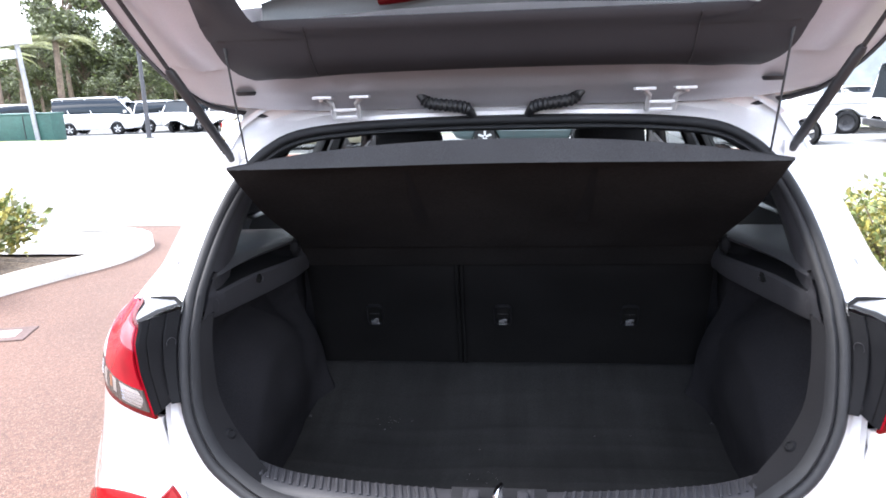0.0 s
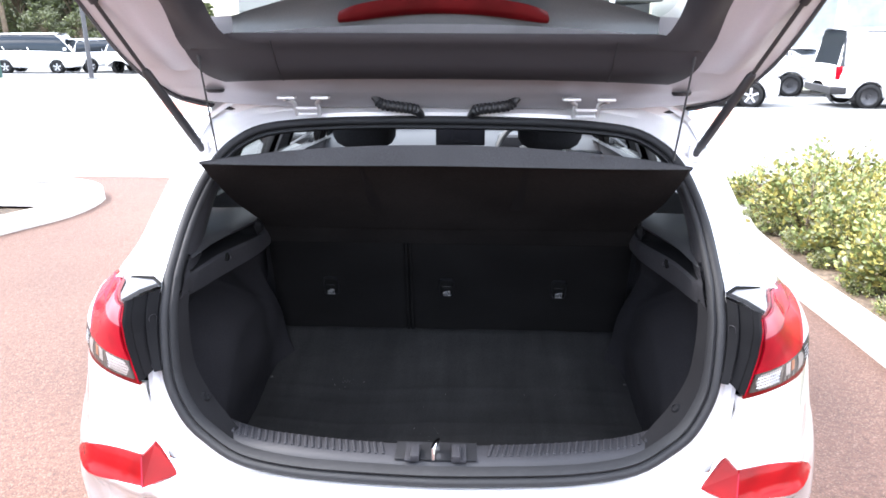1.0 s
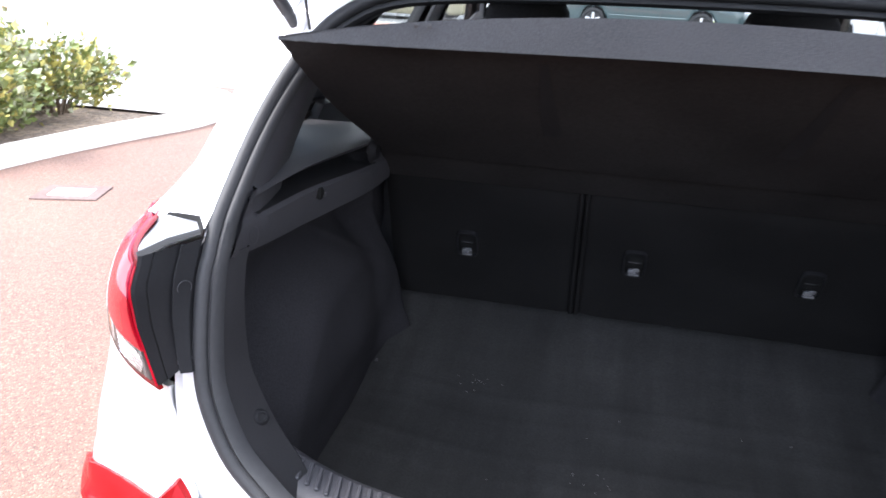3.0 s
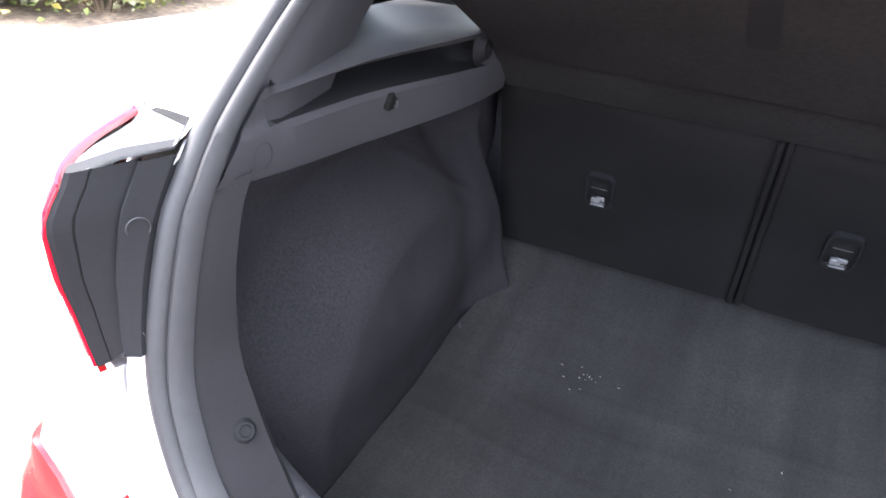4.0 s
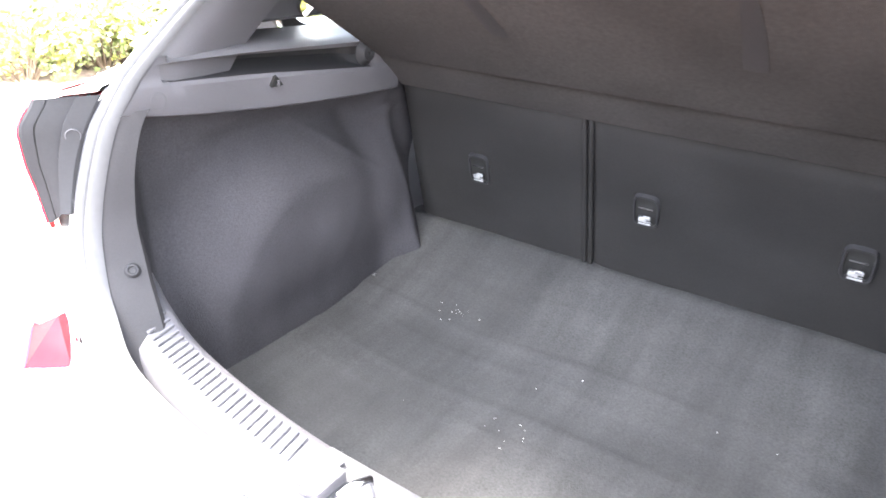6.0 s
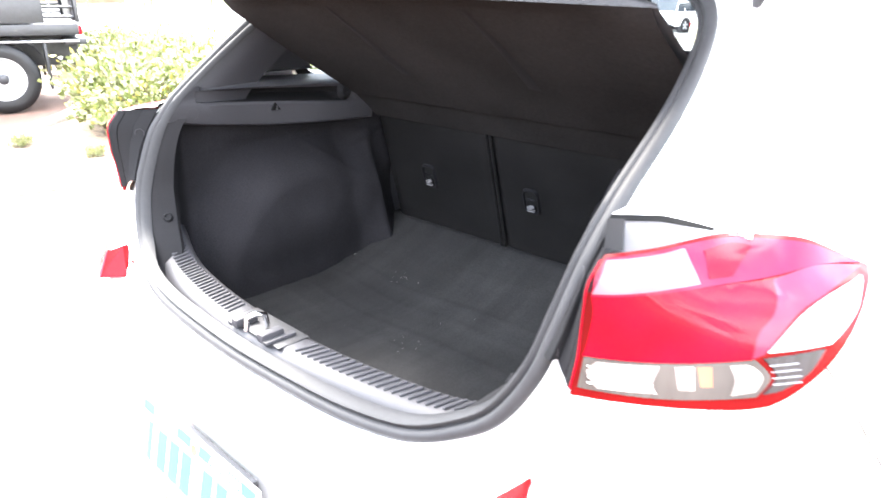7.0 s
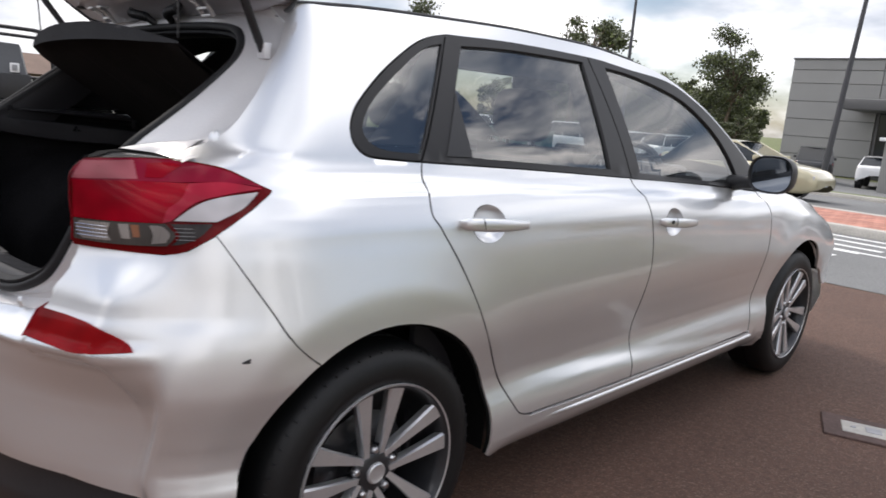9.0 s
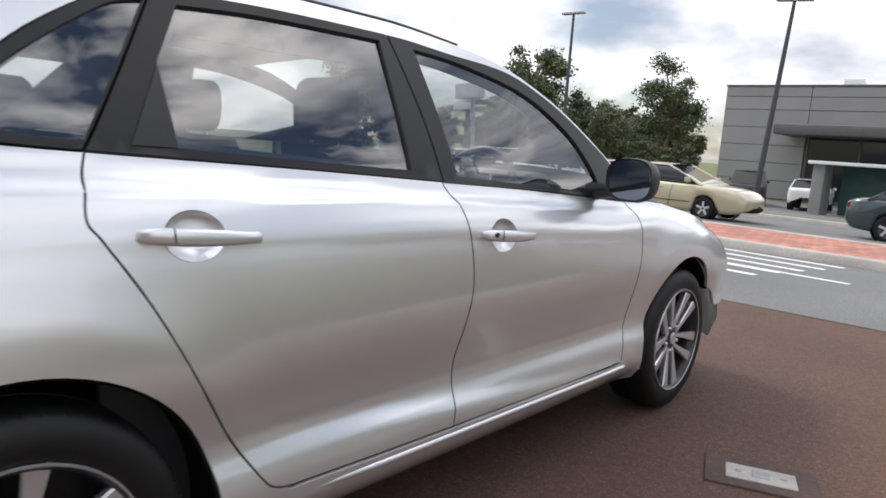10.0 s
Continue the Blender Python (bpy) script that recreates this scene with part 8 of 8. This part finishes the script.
pk = vehicle("pickup", "white tray pickup waiting in the next lane", 9.0, 23.0, -5, M_WHITEPAINT, [(0, 0.6, 0.95, 0.95), (2.2, 0.5, 0.97, 0.96), (2.4, 0.35, 1.08, 1.0), (4.2, 0.35, 1.02, 0.98), (5.2, 0.45, 0.85, 0.85)], ((2.4, 1.08), (2.55, 1.68), (3.4, 1.7), (4.1, 1.04)), 1.8, r=0.36, axles=(1.1, 4.3), cat="pickup", rim=M_STEELWHEEL, spokes=0)
part("tray", box(-0.15, 2.3, -0.95, 0.95, 0.95, 1.2, 0.02), M_WHITEPAINT, pk)
vehicle("suv", "black four-wheel drive parked by the showroom", -10.35, 38.6, 108, M_BLACKPAINT, SUV, SUV_CAB, 1.88, r=0.37, cat="car", group="parked cars")
vehicle("suv", "white wagon parked beside the showroom", -7.55, 38.8, 98, M_WHITEPAINT, SUV, ((0.1, 1.05), (0.7, 1.52), (2.6, 1.55), (3.5, 1.0)), 1.84, r=0.35, group="parked cars")
for k, x in enumerate((-35.5, -31.5, -26.5, -22.6, -19.3, -16.6)):
    if k in (0, 2):
        vehicle("minibus", "white minibus in the car park row", x, 37.5 + 0.4 * (k % 3), 8, M_WHITEPAINT, [(0, 0.45, 1.2, 0.95), (0.2, 0.35, 1.22, 1.0), (2.5, 0.3, 1.2, 1.0), (4.2, 0.3, 1.15, 0.98), (4.9, 0.4, 0.95, 0.88)], ((0.05, 1.2), (0.15, 2.05), (3.7, 2.08), (4.6, 1.14)), 1.9, r=0.34, cat="van", group="parked cars")
    else:
        vehicle("suv", "white four-wheel drive in the car park row", x, 38.0 + 0.5 * (k % 2), 60 + 20 * (k % 3), M_WHITEPAINT, SUV, SUV_CAB, 1.88, r=0.37, group="parked cars")
for k, (x, y, h) in enumerate(((13.5, 36, 80), (17.0, 36.4, 84), (20.5, 36, 78), (24.5, 36.5, 82), (28.5, 36, 80))):
    vehicle("sedan", "parked car in front of the dealership", x, y, h, (M_WHITEPAINT, M_FRAME, M_WHITEPAINT, M_DARKGREEN, M_WHITEPAINT)[k], SEDAN, SEDAN_CAB, 1.8, group="parked cars")

steel_me = lathe([(-0.20, 0.20), (-0.02, 0.215), (0.002, 0.222), (0.0, 0.208), (-0.035, 0.198), (-0.030, 0.185), (-0.012, 0.170), (-0.012, 0.150), (-0.030, 0.125), (-0.034, 0.06), (-0.02, 0.05)], 40)
steel_tyre = lathe([(-0.21, 0.22), (-0.225, 0.30), (-0.20, 0.358), (-0.10, 0.365), (-0.02, 0.358), (0.006, 0.33), (0.014, 0.28), (0.004, 0.222), (-0.02, 0.214)], 40)
# dark tray-back pickup beyond the left bed; its tail points to the road
ute = thing("tray_pickup", "black tray-back pickup with grey canopy boxes", "pickup", m=pose(-8.34, 2.93, 0.004, 0, 0, -105))
part("tray", box(0.10, 2.45, -0.92, 0.92, 0.80, 0.92, 0.02), M_TRAY, ute, "black steel tray")
for sg in (-1, 1):
    part("drop_side", box(0.42, 2.42, min(sg * 0.90, sg * 0.94), max(sg * 0.90, sg * 0.94), 0.93, 1.22, 0.01), M_TRAY, ute, "black chequer-plate drop side")
    part("side_rail", tube([(0.12, sg * 0.95, 0.74), (2.4, sg * 0.95, 0.76)], 0.012, 8), M_GALV, ute)
    for k in range(2):
        cv = [(0.46 + 0.56 * k, 1.20), (1.00 + 1.46 * k, 1.20), (1.00 + 1.46 * k, 1.585), (0.53 + 0.50 * k, 1.565 + 0.02 * k)]
        ys_ = (sg * 0.93, sg * 0.10)
        v3 = [(x, ys_[0] - (sg * 0.10 if z > 1.5 else 0), z) for x, z in cv] + [(x, ys_[1], z) for x, z in cv]
        bx = part("canopy_box", mesh(v3, [(0, 1, 2, 3), (7, 6, 5, 4), (0, 4, 5, 1), (1, 5, 6, 2), (2, 6, 7, 3), (3, 7, 4, 0)], smooth=False), M_CANOPY, ute, "grey metal canopy box")
        for f in ((0.58, 0.92), (1.16, 1.75))[k]:
            lp = part("box_latch", box(f - 0.05, f + 0.05, min(sg * 0.925, sg * 0.945), max(sg * 0.925, sg * 0.945), 1.235, 1.345, 0.012), M_WHITEPAINT, ute, "white latch plate")
            part("latch_dish", box(f - 0.028, f + 0.028, min(sg * 0.94, sg * 0.949), max(sg * 0.94, sg * 0.949), 1.255, 1.325, 0.008), M_GALV, lp)
    part("ladder_rack", tube(curve([(0.13, sg * 0.88, 0.95), (0.15, sg * 0.88, 1.30), (0.19, sg * 0.88, 1.60), (0.30, sg * 0.88, 1.72), (0.55, sg * 0.88, 1.745), (1.4, sg * 0.88, 1.765), (2.5, sg * 0.88, 1.77)], 5), 0.024, 8), M_BLACK, ute, "black ladder rack")
    part("mud_flap", box(0.44, 0.47, min(sg * 0.60, sg * 0.92), max(sg * 0.60, sg * 0.92), 0.24, 0.74, 0.004), M_BLACK, ute)
    for wx in (0.90, 4.05):
        w = part("wheel", steel_me, M_STEELWHEEL, ute, "pale steel wheel", m=Matrix.Translation((wx, sg * 0.90, 0.365)) @ Matrix.Rotation(radians(-90 if sg < 0 else 90), 4, "Z"))
        part("tyre", steel_tyre, M_TYRE, w)
        part("hub", lathe([(-0.03, 0.055), (0.012, 0.048), (0.020, 0.03), (0.02, 0.0)], 16), M_BLACK, w)
        for k in range(12):
            part("rim_slot", box(-0.022, -0.0135, -0.014, 0.014, 0.158, 0.176, 0.004), M_BLACK, w, m=pose(0, 0, 0, 30 * k))
        for k in range(6):
            part("wheel_nut", box(-0.03, 0.0, -0.009, 0.009, 0.075, 0.093, 0.003), M_METAL, w, m=pose(0, 0, 0, 60 * k))
    part("wheel_guard", moved(sheet([[(0.9 + 0.46 * math.cos(a * math.pi / 12), yy, 0.365 + 0.46 * math.sin(a * math.pi / 12)) for a in range(13)] for yy in (sg * 0.62, sg * 0.94)]), Matrix()), M_BLACK, ute)
    part("tail_light", box(0.07, 0.12, min(sg * 0.62, sg * 0.88), max(sg * 0.62, sg * 0.88), 0.80, 0.90, 0.01), M_RED, ute)
    for zr in (0.99, 1.09, 1.19):
        part("tail_rail", tube([(0.43, sg * 0.92, zr), (0.13, sg * 0.92, zr)], 0.016, 8), M_BLACK, ute)
part("tail_gate", box(0.08, 0.12, -0.92, 0.92, 0.93, 1.18, 0.01), M_TRAY, ute)
part("step_bumper", box(0.04, 0.26, -0.90, 0.90, 0.70, 0.76, 0.01), M_BLACK, ute)
part("chassis", box(0.1, 4.8, -0.45, 0.45, 0.45, 0.78, 0.03), M_BLACK, ute)
part("cab", box(2.55, 4.0, -0.88, 0.88, 0.55, 1.20, 0.08, 3), M_BLACKPAINT, ute)
part("cab_window", box(2.62, 3.7, -0.84, 0.84, 1.18, 1.70, 0.10, 3), M_VEHGLASS, ute)
part("cab_roof", box(2.60, 3.6, -0.80, 0.80, 1.68, 1.78, 0.05, 3), M_BLACKPAINT, ute)
part("engine_cover", box(3.9, 5.1, -0.86, 0.86, 0.55, 1.12, 0.10, 3), M_BLACKPAINT, ute)
